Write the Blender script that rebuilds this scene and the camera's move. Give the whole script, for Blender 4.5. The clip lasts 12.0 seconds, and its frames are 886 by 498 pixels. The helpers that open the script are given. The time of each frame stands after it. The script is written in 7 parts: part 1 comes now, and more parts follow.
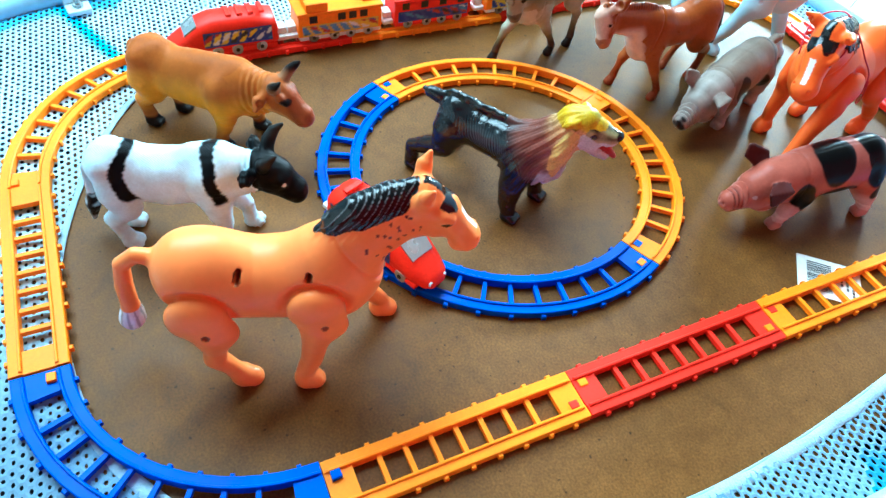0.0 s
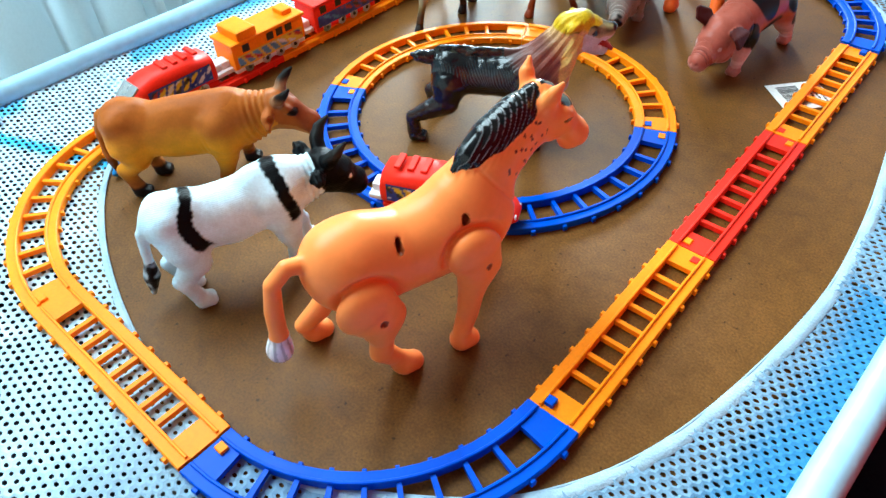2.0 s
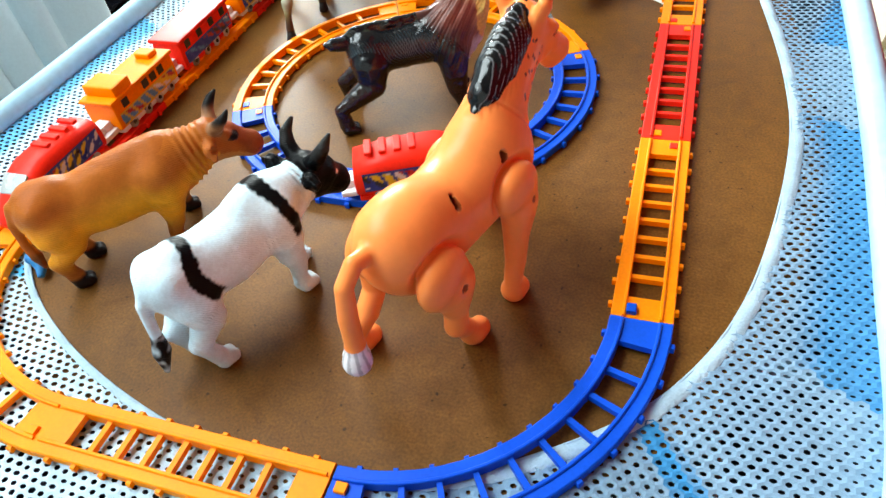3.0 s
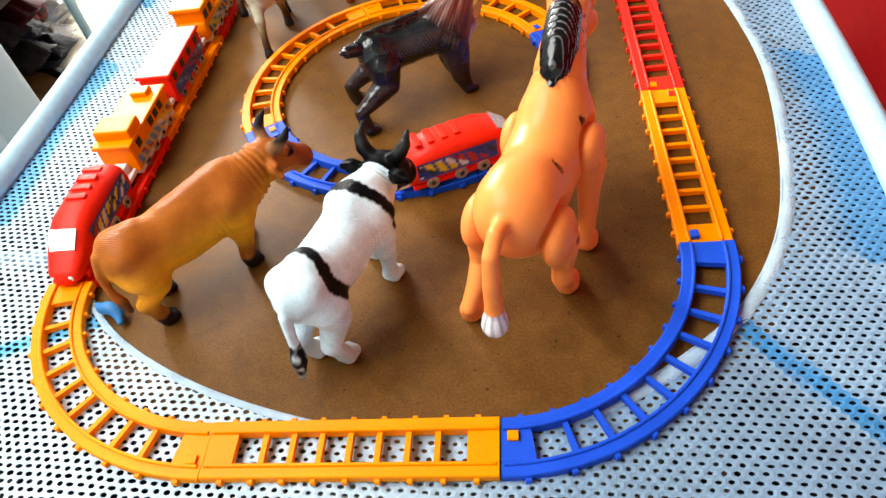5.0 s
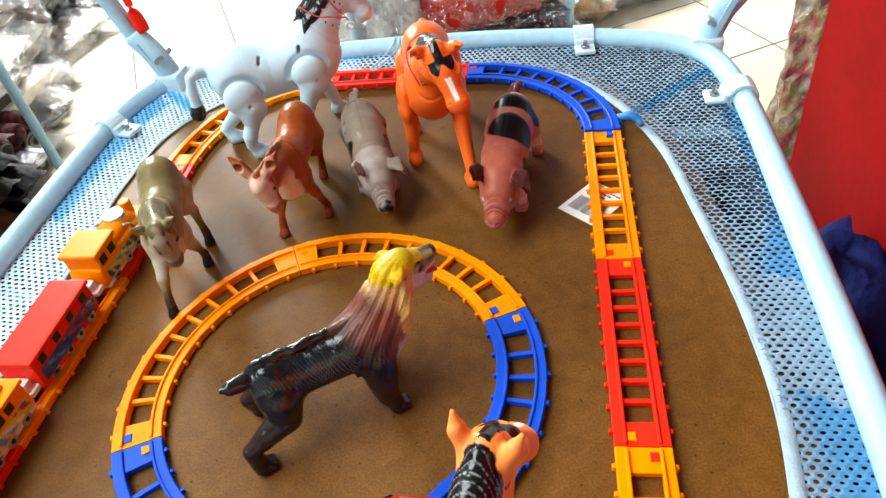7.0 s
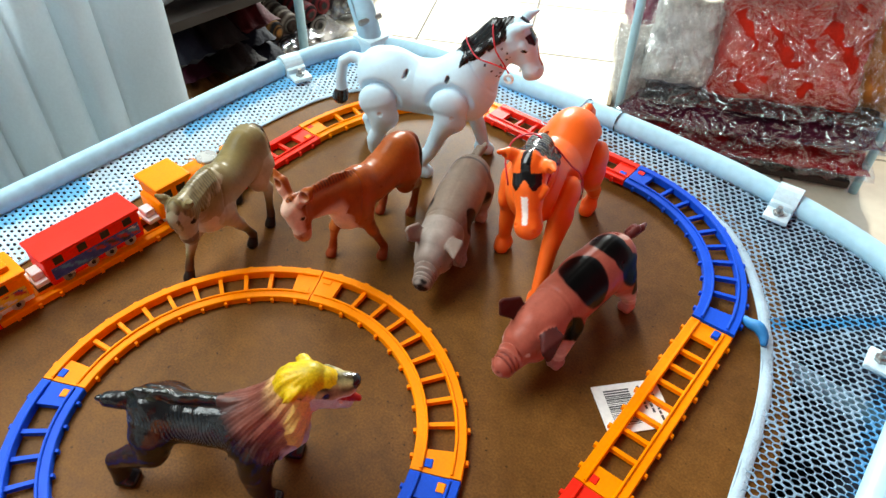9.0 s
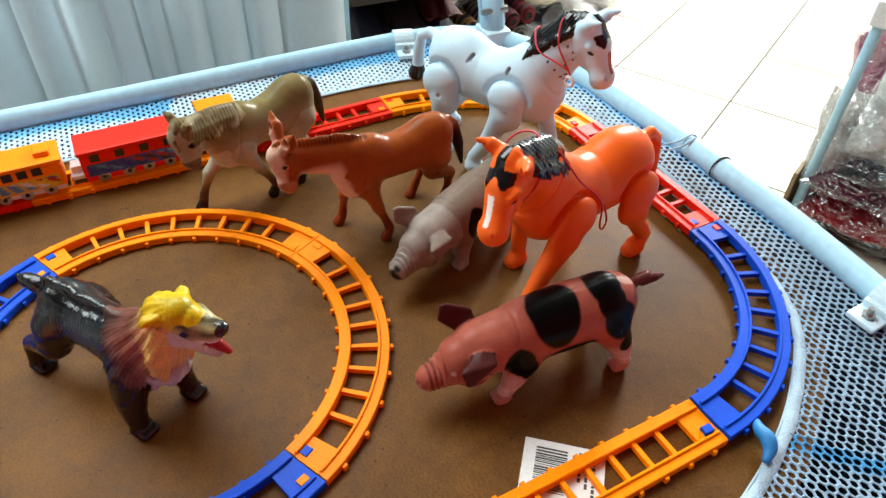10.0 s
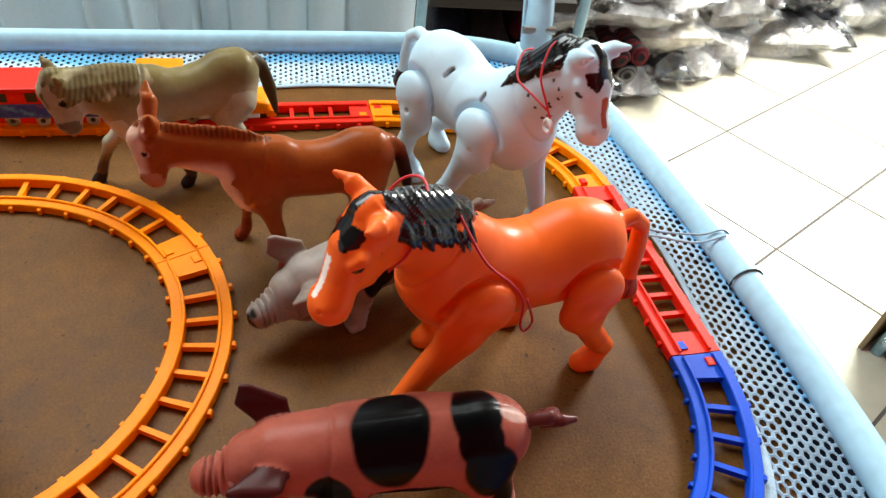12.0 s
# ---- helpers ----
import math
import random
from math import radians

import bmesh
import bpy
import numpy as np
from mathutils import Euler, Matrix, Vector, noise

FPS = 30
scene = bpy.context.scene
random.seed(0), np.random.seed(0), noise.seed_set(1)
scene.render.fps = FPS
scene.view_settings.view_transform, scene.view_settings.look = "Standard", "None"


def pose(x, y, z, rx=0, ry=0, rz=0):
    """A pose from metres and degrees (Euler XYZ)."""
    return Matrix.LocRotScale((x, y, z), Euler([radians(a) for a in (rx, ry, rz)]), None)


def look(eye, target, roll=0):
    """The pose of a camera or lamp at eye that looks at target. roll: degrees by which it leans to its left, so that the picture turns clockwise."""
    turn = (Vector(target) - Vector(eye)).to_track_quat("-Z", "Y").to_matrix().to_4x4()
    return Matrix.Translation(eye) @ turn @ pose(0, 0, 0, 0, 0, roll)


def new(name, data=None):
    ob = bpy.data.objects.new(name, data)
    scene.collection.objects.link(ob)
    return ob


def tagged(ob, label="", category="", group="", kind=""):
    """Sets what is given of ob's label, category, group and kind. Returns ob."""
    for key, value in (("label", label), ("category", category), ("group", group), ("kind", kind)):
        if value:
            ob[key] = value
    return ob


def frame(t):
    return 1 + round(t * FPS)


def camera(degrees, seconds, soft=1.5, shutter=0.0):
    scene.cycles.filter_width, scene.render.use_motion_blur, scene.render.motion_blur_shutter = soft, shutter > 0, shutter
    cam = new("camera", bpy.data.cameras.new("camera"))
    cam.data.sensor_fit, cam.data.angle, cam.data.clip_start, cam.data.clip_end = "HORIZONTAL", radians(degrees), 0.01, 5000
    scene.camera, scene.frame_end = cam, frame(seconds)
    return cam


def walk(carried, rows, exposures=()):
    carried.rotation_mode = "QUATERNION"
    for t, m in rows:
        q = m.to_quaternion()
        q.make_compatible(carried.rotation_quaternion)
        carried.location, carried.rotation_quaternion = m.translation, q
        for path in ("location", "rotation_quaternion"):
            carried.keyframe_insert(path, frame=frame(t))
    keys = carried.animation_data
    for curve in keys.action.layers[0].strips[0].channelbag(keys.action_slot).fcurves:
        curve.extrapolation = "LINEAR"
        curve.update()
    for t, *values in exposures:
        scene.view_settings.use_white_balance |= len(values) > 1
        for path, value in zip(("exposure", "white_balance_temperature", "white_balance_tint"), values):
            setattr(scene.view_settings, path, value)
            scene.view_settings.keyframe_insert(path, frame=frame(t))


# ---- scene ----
cam = camera(65.0, 12.0, soft=1.5, shutter=0.0)
PATH = [
    (0, (0.382, -0.228, 0.399), (-0.797, 0.341, -1.112), 7.9),
    (0.5, (0.386, -0.269, 0.379), (-0.782, 0.408, -1.096), 7.8),
    (1, (0.377, -0.299, 0.372), (-0.794, 0.461, -1.06), 4.8),
    (1.5, (0.361, -0.344, 0.37), (-0.733, 0.544, -1.049), 2.2),
    (2, (0.335, -0.388, 0.353), (-0.677, 0.579, -1.076), -2.0),
    (2.5, (0.287, -0.423, 0.325), (-0.585, 0.721, -1.065), -6.7),
    (3, (0.246, -0.458, 0.32), (-0.416, 0.793, -1.093), -9.3),
    (3.2, (0.231, -0.473, 0.324), (-0.368, 0.809, -1.089), -10.7),
    (4.8, (0.148, -0.521, 0.349), (-0.195, 0.801, -1.113), -11.1),
    (5, (0.143, -0.521, 0.355), (-0.224, 0.791, -1.11), -11.8),
    (5.5, (0.143, -0.492, 0.376), (-0.257, 0.907, -0.996), -10.7),
    (6, (0.147, -0.435, 0.389), (-0.252, 1.012, -0.933), -10.5),
    (6.5, (0.167, -0.348, 0.392), (-0.247, 1.077, -0.947), -10.2),
    (7, (0.182, -0.276, 0.395), (-0.241, 1.144, -0.949), -10.0),
    (7.5, (0.193, -0.216, 0.399), (-0.348, 1.166, -0.942), -8.5),
    (7.7, (0.2, -0.197, 0.403), (-0.396, 1.146, -0.953), -7.0),
    (9.3, (0.295, -0.061, 0.42), (-0.828, 0.895, -0.93), 1.6),
    (9.5, (0.312, -0.031, 0.406), (-0.912, 0.829, -0.921), 1.4),
    (10, (0.346, 0.042, 0.372), (-0.996, 0.683, -0.966), 1.9),
    (10.5, (0.334, 0.101, 0.342), (-0.999, 0.622, -1.054), 6.4),
    (11, (0.296, 0.165, 0.32), (-1.057, 0.656, -1.069), 7.2),
    (11.5, (0.281, 0.192, 0.31), (-1.086, 0.613, -1.089), 8.5),
    (12, (0.278, 0.196, 0.319), (-1.173, 0.584, -1.003), 8.6),
]
walk(cam, [(t, look(eye, target, roll)) for t, eye, target, roll in PATH],
     [(0.0, 1.05, 4900, -16), (1.0, 0.92, 5250, -11), (2.0, 0.78, 5850, -4), (3.0, 0.72, 6700, 5), (5.0, 0.62, 7600, 16), (6.5, 0.52, 7250, 12), (7.5, 0.44, 7100, 10), (9.5, 0.36, 7050, 9), (12.0, 0.3, 7100, 10)])

# ---------------------------------------------------------------- world, sun, lights
world = bpy.data.worlds.new("sky")
scene.world = world
world.use_nodes = True
wn = world.node_tree.nodes
sky = wn.new("ShaderNodeTexSky")
sky.sky_type = "NISHITA"
sky.sun_disc = False
sky.sun_elevation = radians(48)
sky.sun_rotation = radians(-25)
wn["Background"].inputs["Strength"].default_value = 0.12
world.node_tree.links.new(sky.outputs[0], wn["Background"].inputs["Color"])

sun = new("sun", bpy.data.lights.new("sun", "SUN"))
sun.data.energy = 2.9
sun.data.angle = radians(0.6)
sun.data.color = (1.0, 0.96, 0.9)
sun.matrix_world = look((-1.4, 3.0, 3.6), (0, 0, 0))


def area_lamp(name, eye, target, w, h, watts, colour):
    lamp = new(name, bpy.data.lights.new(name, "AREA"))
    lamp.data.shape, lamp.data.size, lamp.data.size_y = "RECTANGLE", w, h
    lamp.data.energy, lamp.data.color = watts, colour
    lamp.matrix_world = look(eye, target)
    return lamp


# daylight in the open shop front; an unseen fill lamp added above the curtain
area_lamp("shop_front_daylight", (-2.45, 2.85, 1.35), (0.0, 0.0, 0.1), 0.85, 0.75, 175, (0.88, 0.97, 1.0))
area_lamp("side_fill_lamp", (-0.95, -0.3, 1.45), (0.0, -0.12, 0.0), 1.6, 1.0, 50, (0.8, 0.93, 1.0))

# ---------------------------------------------------------------- helpers


def part(name, bm, material, parent=None, label="", smooth=False):
    """Links a bmesh or mesh as one object, under a thing or part."""
    if isinstance(bm, bmesh.types.BMesh):
        me = bpy.data.meshes.new(name)
        bm.to_mesh(me)
        bm.free()
    else:
        me = bm
    me.materials.clear()
    me.materials.append(material)
    if smooth:
        me.polygons.foreach_set("use_smooth", [True] * len(me.polygons))
    ob = new(name, me)
    if parent is not None:
        ob.parent = parent
    if label:
        ob["label"] = label
    return ob


def empty(name, m, label, category, group="", kind=""):
    ob = new(name)
    ob.empty_display_size = 0.02
    ob.matrix_world = m
    return tagged(ob, label, category, group, kind)


def mesh_from(name, verts, faces):
    me = bpy.data.meshes.new(name)
    me.from_pydata([tuple(map(float, v)) for v in verts], [], [tuple(map(int, f)) for f in faces])
    me.update()
    return me


def box(bm, x0, x1, y0, y1, z0, z1, bevel=0.0, m=None):
    """A bevelled box added to bm."""
    made = bmesh.ops.create_cube(bm, size=1.0)["verts"]
    for v in made:
        v.co = Vector(((x0 + x1) / 2 + v.co.x * (x1 - x0), (y0 + y1) / 2 + v.co.y * (y1 - y0), (z0 + z1) / 2 + v.co.z * (z1 - z0)))
    if m is not None:
        bmesh.ops.transform(bm, matrix=m, verts=made)
    if bevel:
        edges = list({e for v in made for e in v.link_edges})
        bmesh.ops.bevel(bm, geom=edges, offset=bevel, segments=2, affect="EDGES", profile=0.6)
    return bm


def tube(points, radius, sides=12, closed=False, squash=1.0):
    """A bmesh tube along points; radius may be one number or one for each point."""
    bm = bmesh.new()
    pts = [Vector(p) for p in points]
    n = len(pts)
    radii = radius if isinstance(radius, (list, tuple)) else [radius] * n
    rings, up = [], Vector((0, 0, 1))
    for i, p in enumerate(pts):
        a = pts[(i - 1) % n] if closed or i else p
        b = pts[(i + 1) % n] if closed or i < n - 1 else p
        d = (b - a).normalized()
        side = d.cross(up)
        if side.length < 0.15:
            side = d.cross(Vector((0, 1, 0)))
        side.normalize()
        top = side.cross(d).normalized()
        rings.append([bm.verts.new(p + (side * math.cos(2 * math.pi * k / sides) + top * squash * math.sin(2 * math.pi * k / sides)) * radii[i]) for k in range(sides)])
    for i in range(n if closed else n - 1):
        r, s = rings[i], rings[(i + 1) % n]
        for k in range(sides):
            bm.faces.new((r[k], r[(k + 1) % sides], s[(k + 1) % sides], s[k]))
    if not closed:
        bm.faces.new(rings[0][::-1])
        bm.faces.new(rings[-1])
    bmesh.ops.recalc_face_normals(bm, faces=bm.faces)
    return bm


def smooth_loop(ctrl, per=8):
    """A closed Catmull-Rom loop through control points, as an array."""
    c = np.array(ctrl, float)
    out = []
    n = len(c)
    for i in range(n):
        p0, p1, p2, p3 = c[i - 1], c[i], c[(i + 1) % n], c[(i + 2) % n]
        for k in range(per):
            t = k / per
            out.append(0.5 * (2 * p1 + (p2 - p0) * t + (2 * p0 - 5 * p1 + 4 * p2 - p3) * t * t + (3 * p1 - p0 - 3 * p2 + p3) * t**3))
    return np.array(out)


def smooth_line(ctrl, per=8):
    """An open Catmull-Rom line through control points."""
    c = np.array(ctrl, float)
    c = np.vstack([2 * c[0] - c[1], c, 2 * c[-1] - c[-2]])
    out = []
    for i in range(1, len(c) - 2):
        p0, p1, p2, p3 = c[i - 1], c[i], c[i + 1], c[i + 2]
        for k in range(per):
            t = k / per
            out.append(0.5 * (2 * p1 + (p2 - p0) * t + (2 * p0 - 5 * p1 + 4 * p2 - p3) * t * t + (3 * p1 - p0 - 3 * p2 + p3) * t**3))
    out.append(c[-2])
    return np.array(out)


# ---------------------------------------------------------------- materials


def material(name, colour, rough=0.5, metal=0.0, vary=0.12, scale=40.0, bump=0.15, bump_scale=300.0, bump_dist=0.0004, spec=0.5, attr="", coat=0.0, grain=0.06, sheen=0.0, shine=0.0, hair=None):
    """A plain surface with a coarse and a fine variation of its colour, uneven gloss and a fine relief."""
    mat = bpy.data.materials.new(name)
    mat.use_nodes = True
    nt = mat.node_tree
    nd, ln = nt.nodes, nt.links
    bsdf = nd["Principled BSDF"]
    tc = nd.new("ShaderNodeTexCoord")
    coarse = nd.new("ShaderNodeTexNoise")
    coarse.inputs["Scale"].default_value = scale
    coarse.inputs["Detail"].default_value = 5
    fine = nd.new("ShaderNodeTexNoise")
    fine.inputs["Scale"].default_value = bump_scale
    fine.inputs["Detail"].default_value = 3
    ln.new(tc.outputs["Object"], coarse.inputs["Vector"])
    ln.new(tc.outputs["Object"], fine.inputs["Vector"])
    base = nd.new("ShaderNodeMix")
    base.data_type, base.blend_type = "RGBA", "MULTIPLY"
    base.inputs[0].default_value = 1.0
    if attr:
        at = nd.new("ShaderNodeAttribute")
        at.attribute_name = attr
        ln.new(at.outputs["Color"], base.inputs[6])
    else:
        base.inputs[6].default_value = (*colour, 1)
    ramp = nd.new("ShaderNodeMapRange")
    ramp.inputs["From Min"].default_value, ramp.inputs["From Max"].default_value = 0.3, 0.7
    ramp.inputs["To Min"].default_value, ramp.inputs["To Max"].default_value = 1 - vary, 1 + vary * 0.4
    ln.new(coarse.outputs["Fac"], ramp.inputs["Value"])
    ramp2 = nd.new("ShaderNodeMapRange")
    ramp2.inputs["From Min"].default_value, ramp2.inputs["From Max"].default_value = 0.3, 0.7
    ramp2.inputs["To Min"].default_value, ramp2.inputs["To Max"].default_value = 1 - grain, 1 + grain
    ln.new(fine.outputs["Fac"], ramp2.inputs["Value"])
    mul = nd.new("ShaderNodeMath")
    mul.operation = "MULTIPLY"
    ln.new(ramp.outputs[0], mul.inputs[0])
    ln.new(ramp2.outputs[0], mul.inputs[1])
    comb = nd.new("ShaderNodeCombineColor")
    for i in range(3):
        ln.new(mul.outputs[0], comb.inputs[i])
    ln.new(comb.outputs[0], base.inputs[7])
    ln.new(base.outputs[2], bsdf.inputs["Base Color"])
    rr = nd.new("ShaderNodeMapRange")
    rr.inputs["To Min"].default_value, rr.inputs["To Max"].default_value = max(0.02, rough - 0.09), min(1, rough + 0.1)
    ln.new(coarse.outputs["Fac"], rr.inputs["Value"])
    ln.new(rr.outputs[0], bsdf.inputs["Roughness"])
    bsdf.inputs["Metallic"].default_value = metal
    bsdf.inputs["Specular IOR Level"].default_value = spec
    if shine:
        gl = nd.new("ShaderNodeMapRange")
        gl.inputs["To Min"].default_value, gl.inputs["To Max"].default_value = shine, spec
        ln.new(at.outputs["Alpha"], gl.inputs["Value"])
        ln.new(gl.outputs[0], bsdf.inputs["Specular IOR Level"])
        pol = nd.new("ShaderNodeMapRange")
        pol.inputs["To Min"].default_value = 0.45
        ln.new(at.outputs["Alpha"], pol.inputs["Value"])
        pm = nd.new("ShaderNodeMath")
        pm.operation = "MULTIPLY"
        ln.new(pol.outputs[0], pm.inputs[0])
        ln.new(rr.outputs[0], pm.inputs[1])
        ln.new(pm.outputs[0], bsdf.inputs["Roughness"])
    bsdf.inputs["Coat Weight"].default_value = coat
    bsdf.inputs["Coat Roughness"].default_value = 0.12
    if sheen:
        bsdf.inputs["Sheen Weight"].default_value = sheen
    bp = nd.new("ShaderNodeBump")
    bp.inputs["Strength"].default_value = bump
    bp.inputs["Distance"].default_value = bump_dist
    ln.new(fine.outputs["Fac"], bp.inputs["Height"])
    ln.new(bp.outputs[0], bsdf.inputs["Normal"])
    if hair:
        strokes, depth, bend = hair
        wave = nd.new("ShaderNodeTexWave")
        wave.wave_type, wave.bands_direction = "BANDS", "DIAGONAL"
        wave.inputs["Scale"].default_value, wave.inputs["Distortion"].default_value = strokes, bend
        wave.inputs["Detail"].default_value, wave.inputs["Detail Scale"].default_value = 2, 0.35
        ln.new(tc.outputs["Object"], wave.inputs["Vector"])
        cut = nd.new("ShaderNodeBump")
        cut.inputs["Strength"].default_value, cut.inputs["Distance"].default_value = 0.8, depth
        ln.new(wave.outputs["Fac"], cut.inputs["Height"])
        ln.new(bp.outputs[0], cut.inputs["Normal"])
        ln.new(cut.outputs[0], bsdf.inputs["Normal"])
    return mat


M_YELLOW = material("yellow_plastic", (1.0, 0.265, 0.0), 0.42, spec=0.14, vary=0.08, bump=0.1, bump_scale=500)
M_RED = material("red_plastic", (0.85, 0.022, 0.008), 0.4, spec=0.16, vary=0.12, bump=0.1, bump_scale=500)
M_BLUE = material("blue_plastic", (0.0015, 0.072, 0.58), 0.42, spec=0.14, vary=0.1, bump=0.1, bump_scale=500)
M_WHITE = material("white_plastic", (0.78, 0.8, 0.8), 0.4, vary=0.06)
M_SILVER = material("silver_plastic", (0.62, 0.62, 0.6), 0.28, metal=0.7, vary=0.1)
M_BLACK = material("black_plastic", (0.015, 0.015, 0.017), 0.35)
M_RAIL = material("pale_blue_enamel", (0.38, 0.64, 0.78), 0.4, vary=0.09, scale=14, bump=0.08, bump_scale=120, spec=0.25)
M_CLAMP = material("pale_clamp_plastic", (0.58, 0.78, 0.87), 0.42, vary=0.08)
M_STEEL = material("bolt_steel", (0.35, 0.35, 0.34), 0.35, metal=0.9)
M_TOY = material("painted_toy_vinyl", (1, 1, 1), 0.3, vary=0.16, scale=90, bump=0.14, bump_scale=420, attr="paint", spec=0.1)
M_HIDE = material("hatched_toy_vinyl", (1, 1, 1), 0.42, vary=0.16, scale=90, bump=0.2, bump_scale=600, attr="paint", spec=0.09, hair=(330, 0.00016, 10))
M_GLOSSTOY = material("glossy_toy_plastic", (1, 1, 1), 0.34, vary=0.05, scale=50, bump=0.05, bump_scale=300, attr="paint", spec=0.2, shine=0.45, grain=0.02)
M_DECAL = material("printed_sticker", (1, 1, 1), 0.3, vary=0.05, attr="paint")
M_NET = material("knitted_net", (1, 1, 1), 0.75, vary=0.1, scale=30, bump=0.3, bump_scale=900, attr="paint", spec=0.15)
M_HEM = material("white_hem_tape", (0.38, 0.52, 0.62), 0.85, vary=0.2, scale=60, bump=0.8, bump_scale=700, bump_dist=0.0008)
M_KNOT = material("blue_ribbon", (0.012, 0.2, 0.5), 0.6, vary=0.2, bump=0.4)
M_CORD = material("red_cord", (0.6, 0.03, 0.05), 0.6, bump=0.5, bump_scale=900)
M_PAPER = material("label_paper", (0.78, 0.78, 0.76), 0.6, vary=0.06)
M_INK = material("label_ink", (0.05, 0.05, 0.055), 0.6)
M_CURTAIN = material("white_curtain_cloth", (0.83, 0.9, 0.93), 0.8, vary=0.12, scale=6, bump=0.35, bump_scale=240, bump_dist=0.001, sheen=0.2)
M_REDWALL = material("red_painted_panel", (0.25, 0.004, 0.005), 0.65, spec=0.04, vary=0.14, scale=5, bump=0.1, bump_scale=60)
M_CEILING = material("dark_ceiling_paint", (0.18, 0.14, 0.105), 0.7, vary=0.3, scale=3, bump=0.2, bump_scale=60)
M_WALL = material("white_wall_paint", (0.74, 0.76, 0.76), 0.7, vary=0.08, scale=3, bump=0.2, bump_scale=150)
M_DARKWOOD = material("dark_shelf_board", (0.04, 0.028, 0.022), 0.75, vary=0.25, scale=9)
M_SKIRT = material("dark_blue_skirt_cloth", (0.02, 0.03, 0.06), 0.8, vary=0.2, scale=14, bump=0.5, bump_scale=200)
M_CARTON = material("brown_carton", (0.24, 0.17, 0.09), 0.7, vary=0.15, scale=10)
M_GOODS = material("wrapped_garments", (1, 1, 1), 0.65, vary=0.35, scale=25, bump=0.7, bump_scale=90, bump_dist=0.004, attr="paint", spec=0.15)


def wrap_plastic():
    """Thin clear wrapping film: mostly see-through, with sharp glints on its creases."""
    mat = bpy.data.materials.new("clear_plastic_film")
    mat.use_nodes = True
    nt = mat.node_tree
    nd, ln = nt.nodes, nt.links
    nd.remove(nd["Principled BSDF"])
    tc = nd.new("ShaderNodeTexCoord")
    no = nd.new("ShaderNodeTexNoise")
    no.inputs["Scale"].default_value, no.inputs["Detail"].default_value = 14, 5
    ad = nd.new("ShaderNodeVectorMath")
    ad.operation = "MULTIPLY_ADD"
    ad.inputs[1].default_value = (0.08, 0.08, 0.08)
    ln.new(tc.outputs["Object"], no.inputs["Vector"])
    ln.new(no.outputs["Color"], ad.inputs[0])
    ln.new(tc.outputs["Object"], ad.inputs[2])
    heights = []
    for scale in (22, 60):
        vo = nd.new("ShaderNodeTexVoronoi")
        vo.inputs["Scale"].default_value = scale
        ln.new(ad.outputs[0], vo.inputs["Vector"])
        heights.append(vo)
    mx = nd.new("ShaderNodeMath")
    mx.operation = "MULTIPLY_ADD"
    mx.inputs[1].default_value = 0.4
    ln.new(heights[1].outputs["Distance"], mx.inputs[0])
    ln.new(heights[0].outputs["Distance"], mx.inputs[2])
    bp = nd.new("ShaderNodeBump")
    bp.inputs["Strength"].default_value, bp.inputs["Distance"].default_value = 1.0, 0.03
    ln.new(mx.outputs[0], bp.inputs["Height"])
    gl, tr, mix = nd.new("ShaderNodeBsdfGlossy"), nd.new("ShaderNodeBsdfTransparent"), nd.new("ShaderNodeMixShader")
    gl.inputs["Roughness"].default_value = 0.13
    gl.inputs["Color"].default_value = (0.95, 0.97, 1.0, 1)
    ln.new(bp.outputs[0], gl.inputs["Normal"])
    mix.inputs[0].default_value = 0.24
    ln.new(tr.outputs[0], mix.inputs[1])
    ln.new(gl.outputs[0], mix.inputs[2])
    ln.new(mix.outputs[0], nd["Material Output"].inputs["Surface"])
    return mat


M_FILM = wrap_plastic()


def sheer(mat, share):
    """Lets a share of the light through a cloth."""
    nd, ln = mat.node_tree.nodes, mat.node_tree.links
    bsdf, out = nd["Principled BSDF"], nd["Material Output"]
    tr, mx = nd.new("ShaderNodeBsdfTranslucent"), nd.new("ShaderNodeMixShader")
    tr.inputs["Color"].default_value = (0.84, 0.92, 0.97, 1)
    mx.inputs[0].default_value = share
    ln.new(bsdf.outputs[0], mx.inputs[1])
    ln.new(tr.outputs[0], mx.inputs[2])
    ln.new(mx.outputs[0], out.inputs["Surface"])


sheer(M_CURTAIN, 0.55)


